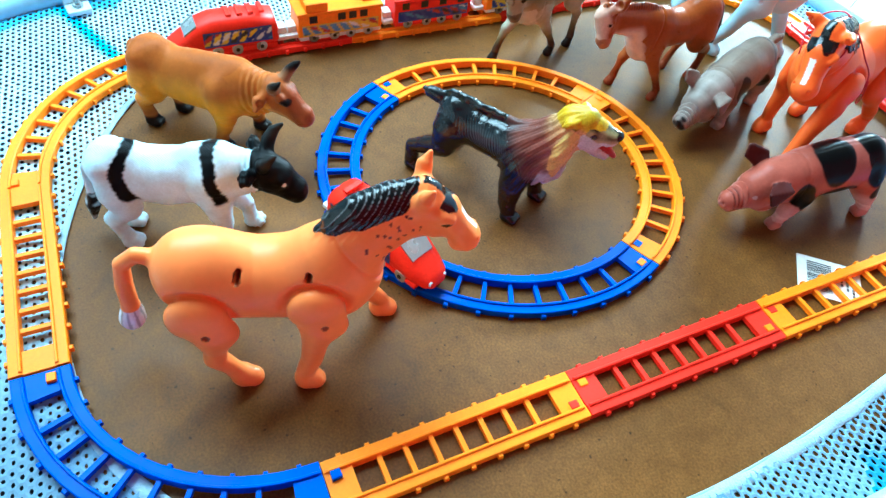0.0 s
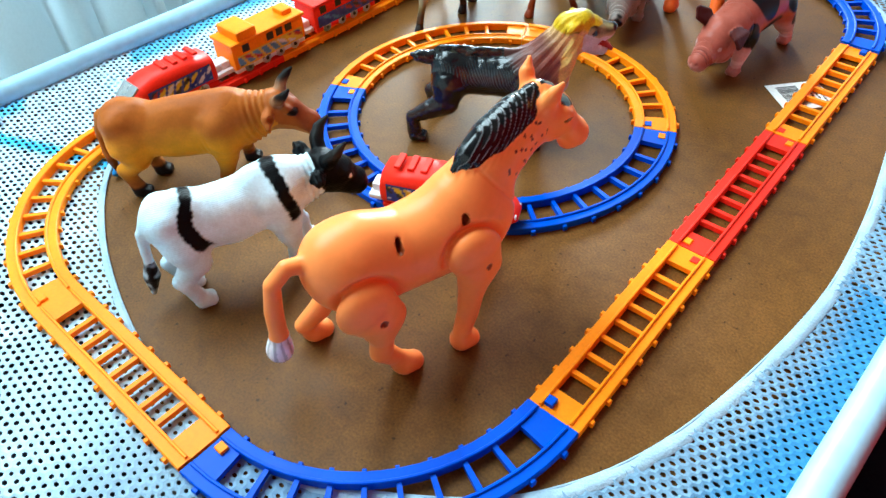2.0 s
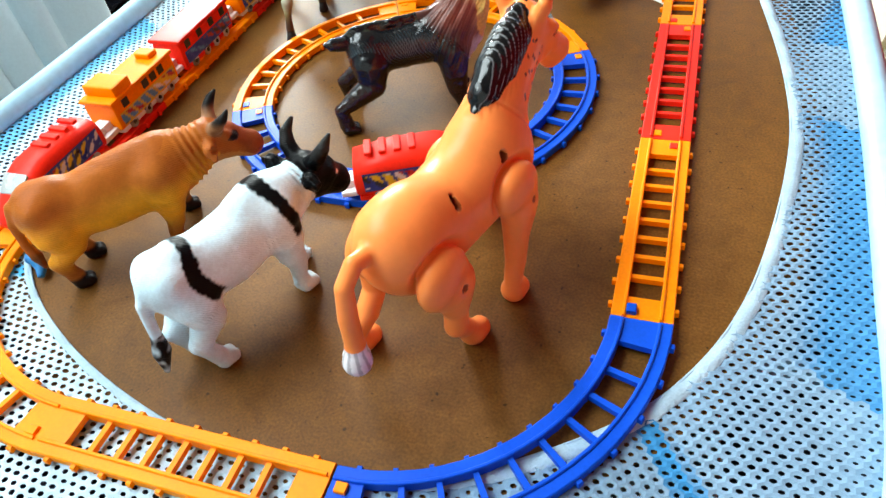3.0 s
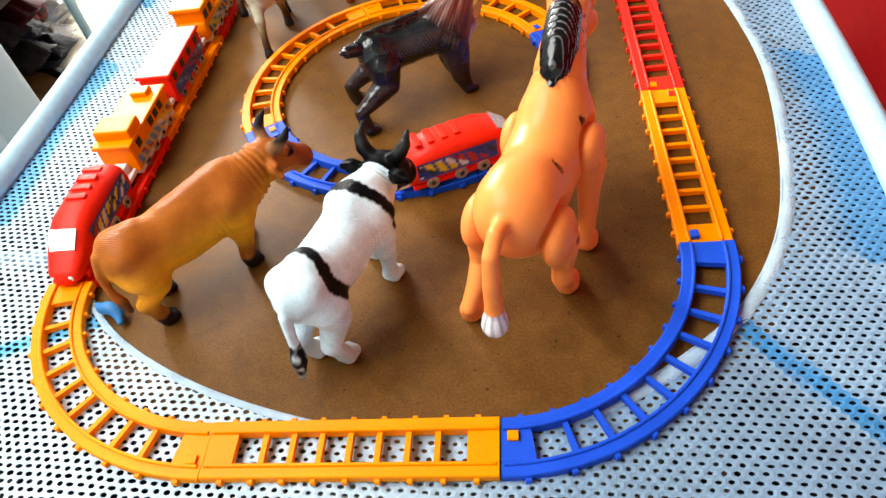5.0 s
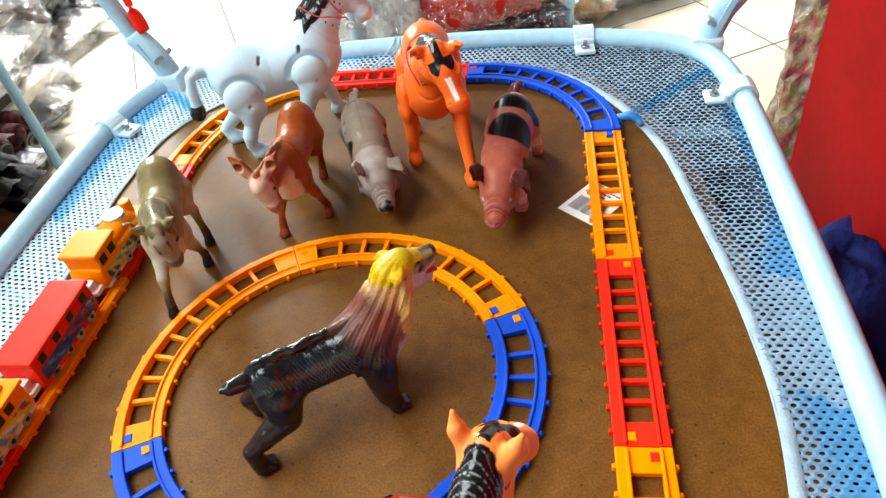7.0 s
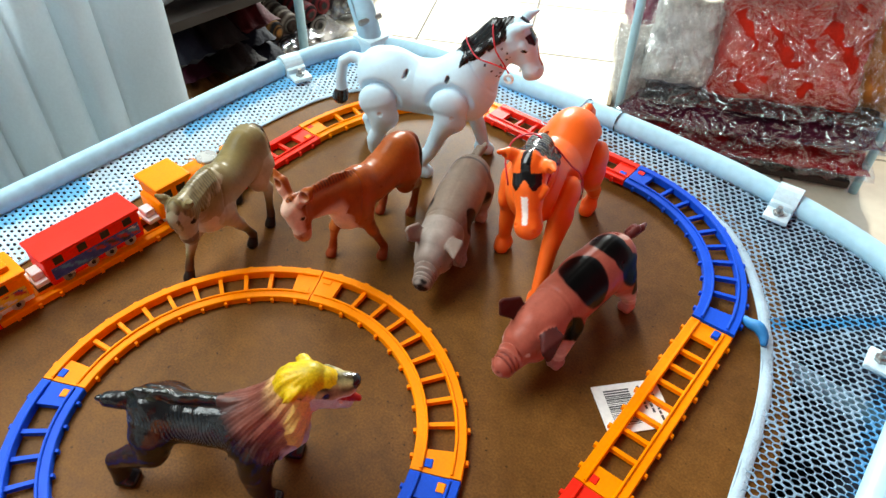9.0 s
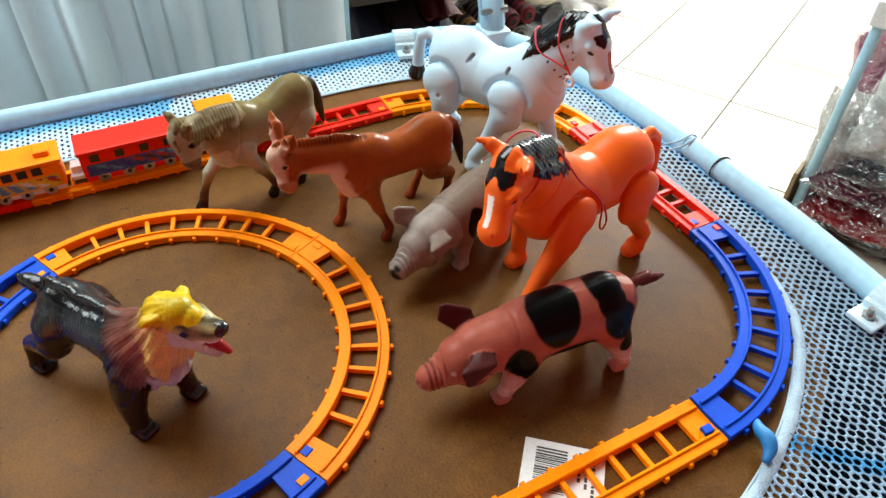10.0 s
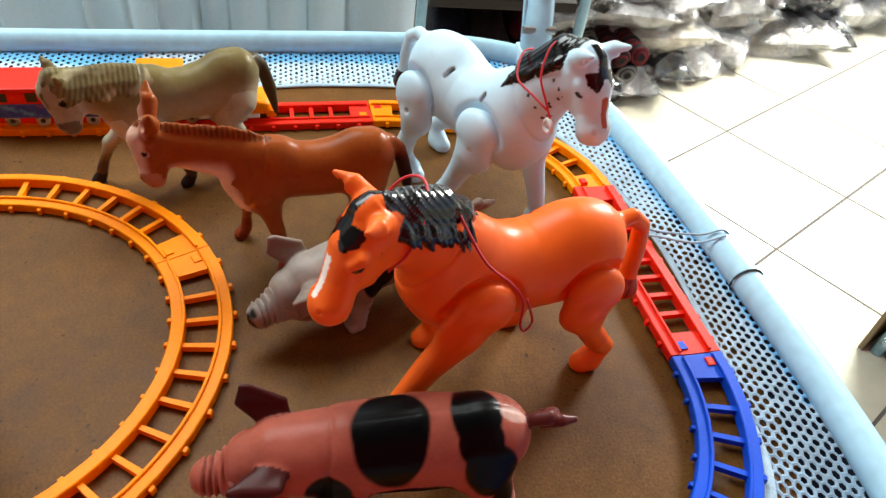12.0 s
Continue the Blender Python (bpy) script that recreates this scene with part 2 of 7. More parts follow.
def hardboard():
    """Brown pressed board with fibres, dark flecks and worn, rubbed patches."""
    mat = bpy.data.materials.new("brown_hardboard")
    mat.use_nodes = True
    nt = mat.node_tree
    nd, ln = nt.nodes, nt.links
    bsdf = nd["Principled BSDF"]
    tc = nd.new("ShaderNodeTexCoord")

    def noise_tex(scale, detail, dist=0.0):
        n = nd.new("ShaderNodeTexNoise")
        n.inputs["Scale"].default_value, n.inputs["Detail"].default_value = scale, detail
        n.inputs["Distortion"].default_value = dist
        ln.new(tc.outputs["Object"], n.inputs["Vector"])
        return n

    big, mid, fine = noise_tex(5, 4, 0.4), noise_tex(70, 6, 0.6), noise_tex(620, 3)
    r1 = nd.new("ShaderNodeValToRGB")
    r1.color_ramp.elements[0].position, r1.color_ramp.elements[0].color = 0.32, (0.088, 0.034, 0.005, 1)
    r1.color_ramp.elements[1].position, r1.color_ramp.elements[1].color = 0.68, (0.17, 0.069, 0.0112, 1)
    mix = nd.new("ShaderNodeMix")
    mix.inputs[0].default_value = 0.45
    ln.new(big.outputs["Fac"], mix.inputs[2])
    ln.new(mid.outputs["Fac"], mix.inputs[3])
    ln.new(mix.outputs[0], r1.inputs["Fac"])
    flecks = nd.new("ShaderNodeTexVoronoi")
    flecks.inputs["Scale"].default_value = 130
    warp = nd.new("ShaderNodeVectorMath")
    warp.operation = "ADD"
    sc = nd.new("ShaderNodeVectorMath")
    sc.operation = "SCALE"
    sc.inputs["Scale"].default_value = 0.012
    ln.new(mid.outputs["Color"], sc.inputs[0])
    ln.new(tc.outputs["Object"], warp.inputs[0])
    ln.new(sc.outputs[0], warp.inputs[1])
    ln.new(warp.outputs[0], flecks.inputs["Vector"])
    fr = nd.new("ShaderNodeMapRange")
    fr.inputs["From Min"].default_value, fr.inputs["From Max"].default_value = 0.07, 0.15
    fr.inputs["To Min"].default_value, fr.inputs["To Max"].default_value = 0.35, 1.0
    ln.new(flecks.outputs["Distance"], fr.inputs["Value"])
    sel = nd.new("ShaderNodeMath")
    sel.operation = "GREATER_THAN"
    sel.inputs[1].default_value = 0.66
    sep = nd.new("ShaderNodeSeparateColor")
    ln.new(flecks.outputs["Color"], sep.inputs[0])
    ln.new(sep.outputs[0], sel.inputs[0])
    fm = nd.new("ShaderNodeMix")
    fm.inputs[2].default_value = 1.0
    ln.new(sel.outputs[0], fm.inputs[0])
    ln.new(fr.outputs[0], fm.inputs[3])
    gr = nd.new("ShaderNodeMapRange")
    gr.inputs["From Min"].default_value, gr.inputs["From Max"].default_value = 0.3, 0.7
    gr.inputs["To Min"].default_value, gr.inputs["To Max"].default_value = 0.74, 1.24
    ln.new(fine.outputs["Fac"], gr.inputs["Value"])
    mm = nd.new("ShaderNodeMath")
    mm.operation = "MULTIPLY"
    ln.new(fm.outputs[0], mm.inputs[0])
    ln.new(gr.outputs[0], mm.inputs[1])
    cc = nd.new("ShaderNodeCombineColor")
    for i in range(3):
        ln.new(mm.outputs[0], cc.inputs[i])
    out = nd.new("ShaderNodeMix")
    out.data_type, out.blend_type = "RGBA", "MULTIPLY"
    out.inputs[0].default_value = 1.0
    ln.new(r1.outputs[0], out.inputs[6])
    ln.new(cc.outputs[0], out.inputs[7])
    ln.new(out.outputs[2], bsdf.inputs["Base Color"])
    rr = nd.new("ShaderNodeMapRange")
    rr.inputs["To Min"].default_value, rr.inputs["To Max"].default_value = 0.4, 0.6
    ln.new(mid.outputs["Fac"], rr.inputs["Value"])
    ln.new(rr.outputs[0], bsdf.inputs["Roughness"])
    bsdf.inputs["Specular IOR Level"].default_value = 0.14
    bp = nd.new("ShaderNodeBump")
    bp.inputs["Strength"].default_value, bp.inputs["Distance"].default_value = 0.25, 0.0005
    ln.new(fine.outputs["Fac"], bp.inputs["Height"])
    ln.new(bp.outputs[0], bsdf.inputs["Normal"])
    return mat


M_BOARD = hardboard()
M_TILE = material("cream_floor_tile", (0.6, 0.57, 0.46), 0.22, vary=0.08, scale=5, bump=0.04, bump_scale=40, grain=0.03)
M_GROUT = material("grey_grout", (0.13, 0.12, 0.105), 0.9, vary=0.2)

# ---------------------------------------------------------------- the room
FLOOR = -0.56


def slab(name, x0, x1, y0, y1, z0, z1, mat, label, category="wall", kind="structure"):
    bm = bmesh.new()
    box(bm, x0, x1, y0, y1, z0, z1)
    return tagged(part(name, bm, mat), label, category, kind=kind)


floor = slab("floor", -3.2, 3.2, -3.2, 3.6, FLOOR - 0.1, FLOOR - 0.0014, M_GROUT, "cream tiled shop floor with dark grout lines", "floor")
slab("ground", -40, 40, 3.6, 60, FLOOR - 0.12, FLOOR - 0.02, M_TILE, "pale paved ground outside the shop front", "ground")
# unseen room shell: dark ceiling cuts bounced light, white walls give fill
slab("ceiling", -3.2, 3.2, -3.2, 3.1, 2.1, 2.2, M_CEILING, "plain brown shop ceiling", "ceiling")
slab("wall_south", -3.2, 3.2, -3.3, -3.2, FLOOR, 2.1, M_WALL, "plain white painted shop wall")
slab("wall_east", 3.2, 3.3, -3.2, 3.6, FLOOR, 2.1, M_WALL, "plain white painted shop wall")
slab("wall_west", -3.3, -3.2, -3.2, 3.6, FLOOR, 2.1, M_WALL, "plain white painted shop wall")

# ---------------------------------------------------------------- the cot frame
RAIL_Z, RAIL_R = 0.012, 0.0108
RAIL_LOOP = smooth_loop(
    [(0.352, -0.14), (0.346, 0.03), (0.334, 0.2), (0.318, 0.37), (0.285, 0.452), (0.2, 0.485), (0.06, 0.494), (-0.1, 0.484), (-0.24, 0.462),
     (-0.325, 0.428), (-0.358, 0.36), (-0.36, 0.26), (-0.35, 0.1), (-0.341, -0.06), (-0.336, -0.22), (-0.322, -0.36), (-0.25, -0.45), (-0.05, -0.475),
     (0.2, -0.47), (0.32, -0.4), (0.352, -0.28)], 8)
OPEN_LOOP = smooth_loop(
    [(0.296, -0.03), (0.288, 0.07), (0.264, 0.185), (0.236, 0.292), (0.188, 0.376), (0.125, 0.43), (0.02, 0.448), (-0.1, 0.447), (-0.21, 0.415),
     (-0.282, 0.335), (-0.294, 0.235), (-0.281, 0.115), (-0.27, 0.0), (-0.258, -0.1), (-0.232, -0.195), (-0.178, -0.268), (-0.1, -0.313), (0.0, -0.34),
     (0.08, -0.339), (0.146, -0.325), (0.2, -0.292), (0.25, -0.24), (0.282, -0.16)], 8)


def inside(loop, x, y):
    """Whether points lie inside a closed loop (arrays)."""
    res = np.zeros(np.shape(x), bool)
    xs, ys = loop[:, 0], loop[:, 1]
    for i in range(len(loop)):
        x0, y0, x1, y1 = xs[i - 1], ys[i - 1], xs[i], ys[i]
        if y0 != y1:
            res ^= ((y0 > y) != (y1 > y)) & (x < (x1 - x0) * (y - y0) / (y1 - y0) + x0)
    return res


def loop_dist(loop, x, y):
    """The distance of points from a loop's line."""
    best = np.full(np.shape(x), 9.0)
    for i in range(len(loop)):
        a, b = loop[i - 1], loop[i]
        d = b - a
        t = np.clip(((x - a[0]) * d[0] + (y - a[1]) * d[1]) / (d @ d), 0, 1)
        best = np.minimum(best, np.hypot(x - a[0] - t * d[0], y - a[1] - t * d[1]))
    return best


def net_height(x, y):
    """The height of the slack net between the opening's hem and the rail."""
    a, b = loop_dist(OPEN_LOOP, x, y), loop_dist(RAIL_LOOP, x, y)
    f = a / np.maximum(a + b, 1e-4)
    return 0.0016 + 0.006 * f + 0.0012 * np.sin(x * 46 + 3 * y) * np.sin(y * 37) * f * (1 - f) * 4 + 0.0011 * np.sin(np.arctan2(y, x) * 150) * np.exp(-a / 0.016) * np.clip((a - 0.004) / 0.01, 0, 1)


def grow(loop, by):
    """A loop moved outwards by a distance."""
    nxt, prv = np.roll(loop, -1, 0), np.roll(loop, 1, 0)
    d = nxt - prv
    d /= np.linalg.norm(d, axis=1)[:, None]
    return loop + np.stack([d[:, 1], -d[:, 0]], 1) * by


cot = empty("play_cot", pose(0, 0, 0), "pale blue enamelled tube cot frame with stretched white net", "cot")
part("rail", tube([(x, y, RAIL_Z) for x, y in RAIL_LOOP], RAIL_R, 14, closed=True), M_RAIL, cot, smooth=True)
for lx, ly in ((0.345, -0.33), (-0.3, -0.42)):
    part("leg", tube([(lx, ly, RAIL_Z), (lx, ly, FLOOR)], 0.0105, 12), M_RAIL, cot, smooth=True)
for cy in (-0.2, 0.08, 0.33):
    part("cross_bar", tube([(-0.34, cy, -0.0165), (0.33, cy, -0.0165)], 0.0085, 10), M_RAIL, cot, smooth=True)


# unseen skirt added from the rail down, to keep light out under the net
bm = bmesh.new()
sk = [(x, y, 0.95 + 0.012 * math.sin(i * 0.9)) for i, (x, y) in enumerate(grow(RAIL_LOOP, -0.004))]
rows = [[bm.verts.new((x * (1 + (k - 1) * (1 - j) * 0.6), y * (1 + (k - 1) * (1 - j) * 0.6), z)) for x, y, k in sk] for j, z in ((1, RAIL_Z - 0.006), (0.6, -0.2), (0.2, -0.4), (0, FLOOR + 0.004))]
for a, b in zip(rows, rows[1:]):
    for i in range(len(sk)):
        bm.faces.new((a[i - 1], a[i], b[i], b[i - 1]))
part("added_skirt", bm, M_SKIRT, cot, "dark blue cloth skirt added under the rail", smooth=True)


def corner_post(x, y, lean):
    """A far corner post: two flat socket plates, a bolt and the tube in them; the leg goes on to the floor."""
    post = part("corner_post", tube([(x, y, FLOOR), (x, y, 0.0), (x + lean * 0.03, y + 0.004, 0.075), (x + lean * 0.12, y + 0.012, 0.34), (x + lean * 0.22, y + 0.02, 0.8)], 0.0105, 12), M_RAIL, cot, smooth=True)
    part("sleeve", tube([(x, y, 0.016), (x, y, 0.02), (x + lean * 0.012, y + 0.002, 0.05), (x + lean * 0.027, y + 0.004, 0.07), (x + lean * 0.029, y + 0.004, 0.074)], [0.0125, 0.0142, 0.0138, 0.0138, 0.0122], 14), M_RAIL, post, smooth=True)
    for s in (-1, 1):
        bm = bmesh.new()
        box(bm, -0.0035, 0.0035, -0.0012, 0.0012, -0.022, 0.022, 0.0008)
        rib = part("sleeve_rib", bm, M_RAIL, post)
        rib.matrix_local = pose(x + lean * 0.013, y + 0.002 + s * 0.0138, 0.046, 0, lean * 22, 0)
    bm = bmesh.new()
    bmesh.ops.create_cone(bm, segments=10, radius1=0.004, radius2=0.0035, depth=0.032, cap_ends=True, matrix=pose(x, y, 0.045, 90, 0, 0))
    part("bolt", bm, M_STEEL, post)
    bm = bmesh.new()
    box(bm, x - 0.017, x + 0.017, y - 0.016, y + 0.016, -0.002, 0.026, 0.004)
    part("collar", bm, M_CLAMP, post)


corner_post(-0.33, 0.42, -1)
corner_post(0.296, 0.462, 1)


def rail_clamp(x, y, turn):
    """A plastic saddle clip over the rail with a flat tongue and a bolt; its tongue points along +x before the turn."""
    m = pose(x, y, RAIL_Z, 0, 0, turn)
    bm = bmesh.new()
    n, w = 14, 0.011
    for r0 in (RAIL_R + 0.0005,):
        ring = []
        for k in range(n + 1):
            a = radians(-70 + 250 * k / n)
            c, s = math.cos(a), math.sin(a)
            ring.append([bm.verts.new((q * c, side, q * s)) for q in (r0, r0 + 0.0035) for side in (-w, w)])
        for k in range(n):
            p, q = ring[k], ring[k + 1]
            for i, j in ((0, 1), (1, 3), (3, 2), (2, 0)):
                bm.faces.new((p[i], p[j], q[j], q[i]))
        bm.faces.new([ring[0][i] for i in (0, 1, 3, 2)])
        bm.faces.new([ring[-1][i] for i in (2, 3, 1, 0)])
    bmesh.ops.recalc_face_normals(bm, faces=bm.faces)
    box(bm, 0.009, 0.034, -0.011, 0.011, -0.004, 0.0005, 0.0015)
    box(bm, 0.009, 0.018, -0.011, 0.011, -0.003, 0.006, 0.002)
    clamp = part("rail_clamp", bm, M_CLAMP, cot)
    clamp.matrix_local = m
    bm = bmesh.new()
    bmesh.ops.create_cone(bm, segments=6, radius1=0.0048, radius2=0.0048, depth=0.003, cap_ends=True, matrix=pose(0.025, 0, 0.0018))
    bmesh.ops.create_cone(bm, segments=10, radius1=0.0024, radius2=0.0022, depth=0.007, cap_ends=True, matrix=pose(0.025, 0, 0.005))
    part("bolt", bm, M_STEEL, clamp)


rail_clamp(-0.357, 0.318, -12)
rail_clamp(0.319, 0.36, 186)
rail_clamp(0.165, 0.489, -84)
rail_clamp(-0.328, -0.325, 12)
rail_clamp(0.349, -0.31, 184)

# the net: an open knit of oval holes, white with pale blue bands along the rail and at the seams
PX, PY = 0.0066, 0.0047
gx, gy = np.meshgrid(np.arange(-0.37, 0.37, PX), np.arange(-0.49, 0.51, PY))
gx = gx + (np.arange(gx.shape[0])[:, None] % 2) * PX / 2
gx, gy = gx.ravel(), gy.ravel()
keep = inside(RAIL_LOOP, gx, gy) & ~inside(grow(OPEN_LOOP, 0.0025), gx, gy)
gx, gy = gx[keep], gy[keep]
hexa = np.array([(0, 2 / 3), (0.5, 1 / 3), (0.5, -1 / 3), (0, -2 / 3), (-0.5, -1 / 3), (-0.5, 1 / 3)]) * (PX, PY)
rng = np.random.default_rng(3)
hole = rng.uniform(0.94, 1.08, len(gx)) * (0.6 - 0.15 * np.clip((0.2 - gy) / 0.12, 0, 1) * np.clip((gx + 0.1) / 0.2, 0, 1) - 0.15 * (gx < -0.1) * np.clip((gy + 0.2) / 0.1, 0, 1) - 0.06 * np.clip((gx - 0.1) / 0.1, 0, 1) * (gy > 0.25))
hole = hole - 0.07 * np.clip((-0.12 - gy) / 0.1, 0, 1)
hole = hole * (1 - 0.3 * np.clip((gx - 0.1) / 0.1, 0, 1) * np.clip((0.2 - gy) / 0.1, 0, 1) * np.clip((0.038 - loop_dist(RAIL_LOOP, gx, gy)) / 0.012, 0, 1))
hole = hole * (1 + 0.1 * np.clip((gx - 0.15) / 0.1, 0, 1) + 0.2 * np.clip((gx - 0.1) / 0.1, 0, 1) * np.clip((gy - 0.12) / 0.1, 0, 1))
hole = np.minimum(hole, 0.8)
outer = np.stack([gx, gy], 1)[:, None] + hexa[None]
inner = np.stack([gx, gy], 1)[:, None] + hexa[None] * hole[:, None, None] * rng.uniform(0.84, 1.16, (len(gx), 1, 2)) * (1.06, 0.95) + rng.uniform(-0.0003, 0.0003, (len(gx), 1, 2))
both = np.concatenate([outer, inner], 1).reshape(-1, 2)
hz = net_height(both[:, 0], both[:, 1])
hz = hz.reshape(-1, 12)
hz[:, 6:] -= 0.0005
nv = np.column_stack([both, hz.ravel()])
b0 = (np.arange(len(gx)) * 12)[:, None]
k6 = np.arange(6)
quads = np.stack([b0 + k6, b0 + 6 + k6, b0 + 6 + (k6 + 1) % 6, b0 + (k6 + 1) % 6], 2).reshape(-1, 4)
net_me = mesh_from("net", nv, quads)
near_rail = loop_dist(RAIL_LOOP, gx, gy)
wide = np.clip((gx - 0.1) / 0.1, 0, 1) * np.clip((0.2 - gy) / 0.1, 0, 1)
band = np.clip((0.0215 + 0.025 * wide + 0.012 * (gx < -0.2) + 0.005 * np.sin(gy * 23) - near_rail) / (0.006 + 0.012 * wide), 0, 1) * (np.sin(gy * 19 + gx * 11) > -0.55)
seam = np.zeros(len(gx))
for ax, ay, bx, by in ((0.205, 0.33, 0.31, 0.43), (-0.172, -0.266, -0.32, -0.34), (-0.27, 0.36, -0.34, 0.41), (0.235, -0.26, 0.33, -0.37)):
    dx, dy = bx - ax, by - ay
    tt = np.clip(((gx - ax) * dx + (gy - ay) * dy) / (dx * dx + dy * dy), 0, 1)
    seam = np.maximum(seam, np.clip((0.009 - np.hypot(gx - ax - tt * dx, gy - ay - tt * dy)) / 0.005, 0, 1))
tint = np.maximum(band * 0.85, seam)[:, None]
cols = (1 - tint) * np.array((0.45, 0.6, 0.71)) + tint * np.array((0.08, 0.4, 0.72))
cols = cols * rng.uniform(0.9, 1.06, (len(gx), 1))
# left side lightened, +x side darkened: uneven light put into the net colour
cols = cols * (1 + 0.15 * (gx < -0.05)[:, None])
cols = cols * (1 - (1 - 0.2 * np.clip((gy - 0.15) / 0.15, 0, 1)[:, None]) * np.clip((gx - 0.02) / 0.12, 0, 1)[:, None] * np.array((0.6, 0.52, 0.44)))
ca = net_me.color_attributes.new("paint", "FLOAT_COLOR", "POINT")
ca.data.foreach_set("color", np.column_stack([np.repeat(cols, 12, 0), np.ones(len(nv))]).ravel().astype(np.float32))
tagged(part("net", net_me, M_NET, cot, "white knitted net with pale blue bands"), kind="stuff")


def ribbon(name, loop, half, z, mat, parent, thick=0.0012):
    """A flat closed band along a loop, with rounded edges and small ripples; it widens towards +x."""
    bm = bmesh.new()
    nrm = grow(loop, 1.0) - loop
    rings = []
    for i, p in enumerate(loop):
        zz = float(net_height(np.array([p[0]]), np.array([p[1]]))[0]) if z is None else z
        w = half + 0.0022 * min(max(p[0] / 0.2, 0), 1)
        prof = [(-half, 0), (-half * 0.85, thick), (2 * w - half * 1.15, thick), (2 * w - half, 0)]
        rip = 0.0006 * math.sin(i * 2.3) * math.sin(i * 0.37)
        rings.append([bm.verts.new((p[0] + nrm[i][0] * (o + rip), p[1] + nrm[i][1] * (o + rip), zz + h + 0.0004 * math.sin(i * 1.7))) for o, h in prof])
    for i in range(len(loop)):
        a, b = rings[i], rings[(i + 1) % len(loop)]
        for k in range(3):
            bm.faces.new((a[k], b[k], b[k + 1], a[k + 1]))
    bmesh.ops.recalc_face_normals(bm, faces=bm.faces)
    return part(name, bm, mat, parent, smooth=True)


ribbon("hem_band", grow(OPEN_LOOP, 0.0018), 0.0022, 0.0014, M_HEM, cot, 0.0008)
part("hem_piping", tube([(x, y, 0.0014) for x, y in OPEN_LOOP], 0.0009, 8, closed=True), M_HEM, cot, smooth=True)


def knot(x, y):
    bm = tube(smooth_line([(x - 0.014, y + 0.006, 0.005), (x - 0.006, y + 0.001, 0.008), (x + 0.001, y, 0.0095), (x + 0.007, y - 0.003, 0.007), (x + 0.011, y - 0.009, 0.004)], 5), [0.0022 + 0.0026 * math.sin(math.pi * i / 20) for i in range(21)], 9)
    part("ribbon_knot", bm, M_KNOT, cot, "bright blue ribbon knot", smooth=True)


knot(-0.171, -0.265)
knot(0.214, 0.327)

# ---------------------------------------------------------------- the board
bl = grow(OPEN_LOOP, 0.022)
bm = bmesh.new()
top = [bm.verts.new((x, y, 0.0)) for x, y in bl]
low = [bm.verts.new((x, y, -0.008)) for x, y in bl]
bm.faces.new(top)
bm.faces.new(low[::-1])
for i in range(len(bl)):
    bm.faces.new((top[i - 1], low[i - 1], low[i], top[i]))
bmesh.ops.recalc_face_normals(bm, faces=bm.faces)
bmesh.ops.triangulate(bm, faces=[f for f in bm.faces if len(f.verts) > 4])
tagged(part("board", bm, M_BOARD), "brown hardboard sheet with dark flecks lying in the cot", "board")

# ---------------------------------------------------------------- toy railway track
HALF = 0.0172
STRAIGHT, BEND = 0.1655, 0.1365


def bezier(p0, p1, h0, h1):
    """A function from 0..1 to point and direction, between two ends with headings in degrees."""
    a, b = np.array(p0, float), np.array(p1, float)
    gap = np.linalg.norm(b - a)
    turn = abs((h1 - h0 + 180) % 360 - 180)
    k = gap * (1 / 3 if turn < 1 else 4 / 3 * math.tan(radians(turn) / 4) / (2 * math.sin(radians(turn) / 2)))
    c0 = a + k * np.array((math.cos(radians(h0)), math.sin(radians(h0))))
    c1 = b - k * np.array((math.cos(radians(h1)), math.sin(radians(h1))))

    def at(t):
        p = (1 - t) ** 3 * a + 3 * t * (1 - t) ** 2 * c0 + 3 * t * t * (1 - t) * c1 + t**3 * b
        d = 3 * (1 - t) ** 2 * (c0 - a) + 6 * t * (1 - t) * (c1 - c0) + 3 * t * t * (b - c1)
        return p, d / np.linalg.norm(d)

    n = 60
    length = sum(np.linalg.norm(at((i + 1) / n)[0] - at(i / n)[0]) for i in range(n))
    return at, length


def bent_box(bm, at, length, s0, s1, t0, t1, z0, z1, n=1, chamfer=0.0):
    """A bar from s0 to s1 along the way and t0 to t1 across it (left is plus)."""
    rows = []
    for i in range(n + 1):
        s = s0 + (s1 - s0) * i / n
        p, d = at(min(max(s / length, -0.1), 1.1))
        left = np.array((-d[1], d[0]))
        c = chamfer
        prof = ((t0, z0), (t0, z1 - c), (t0 + c, z1), (t1 - c, z1), (t1, z1 - c), (t1, z0)) if c else ((t0, z0), (t0, z1), (t1, z1), (t1, z0))
        rows.append([bm.verts.new((*(p + left * t), z)) for t, z in prof])
    m = len(rows[0])
    for a, b in zip(rows, rows[1:]):
        for k in range(m):
            bm.faces.new((a[k], a[(k + 1) % m], b[(k + 1) % m], b[k]))
    bm.faces.new(rows[0][::-1])
    bm.faces.new(rows[-1])


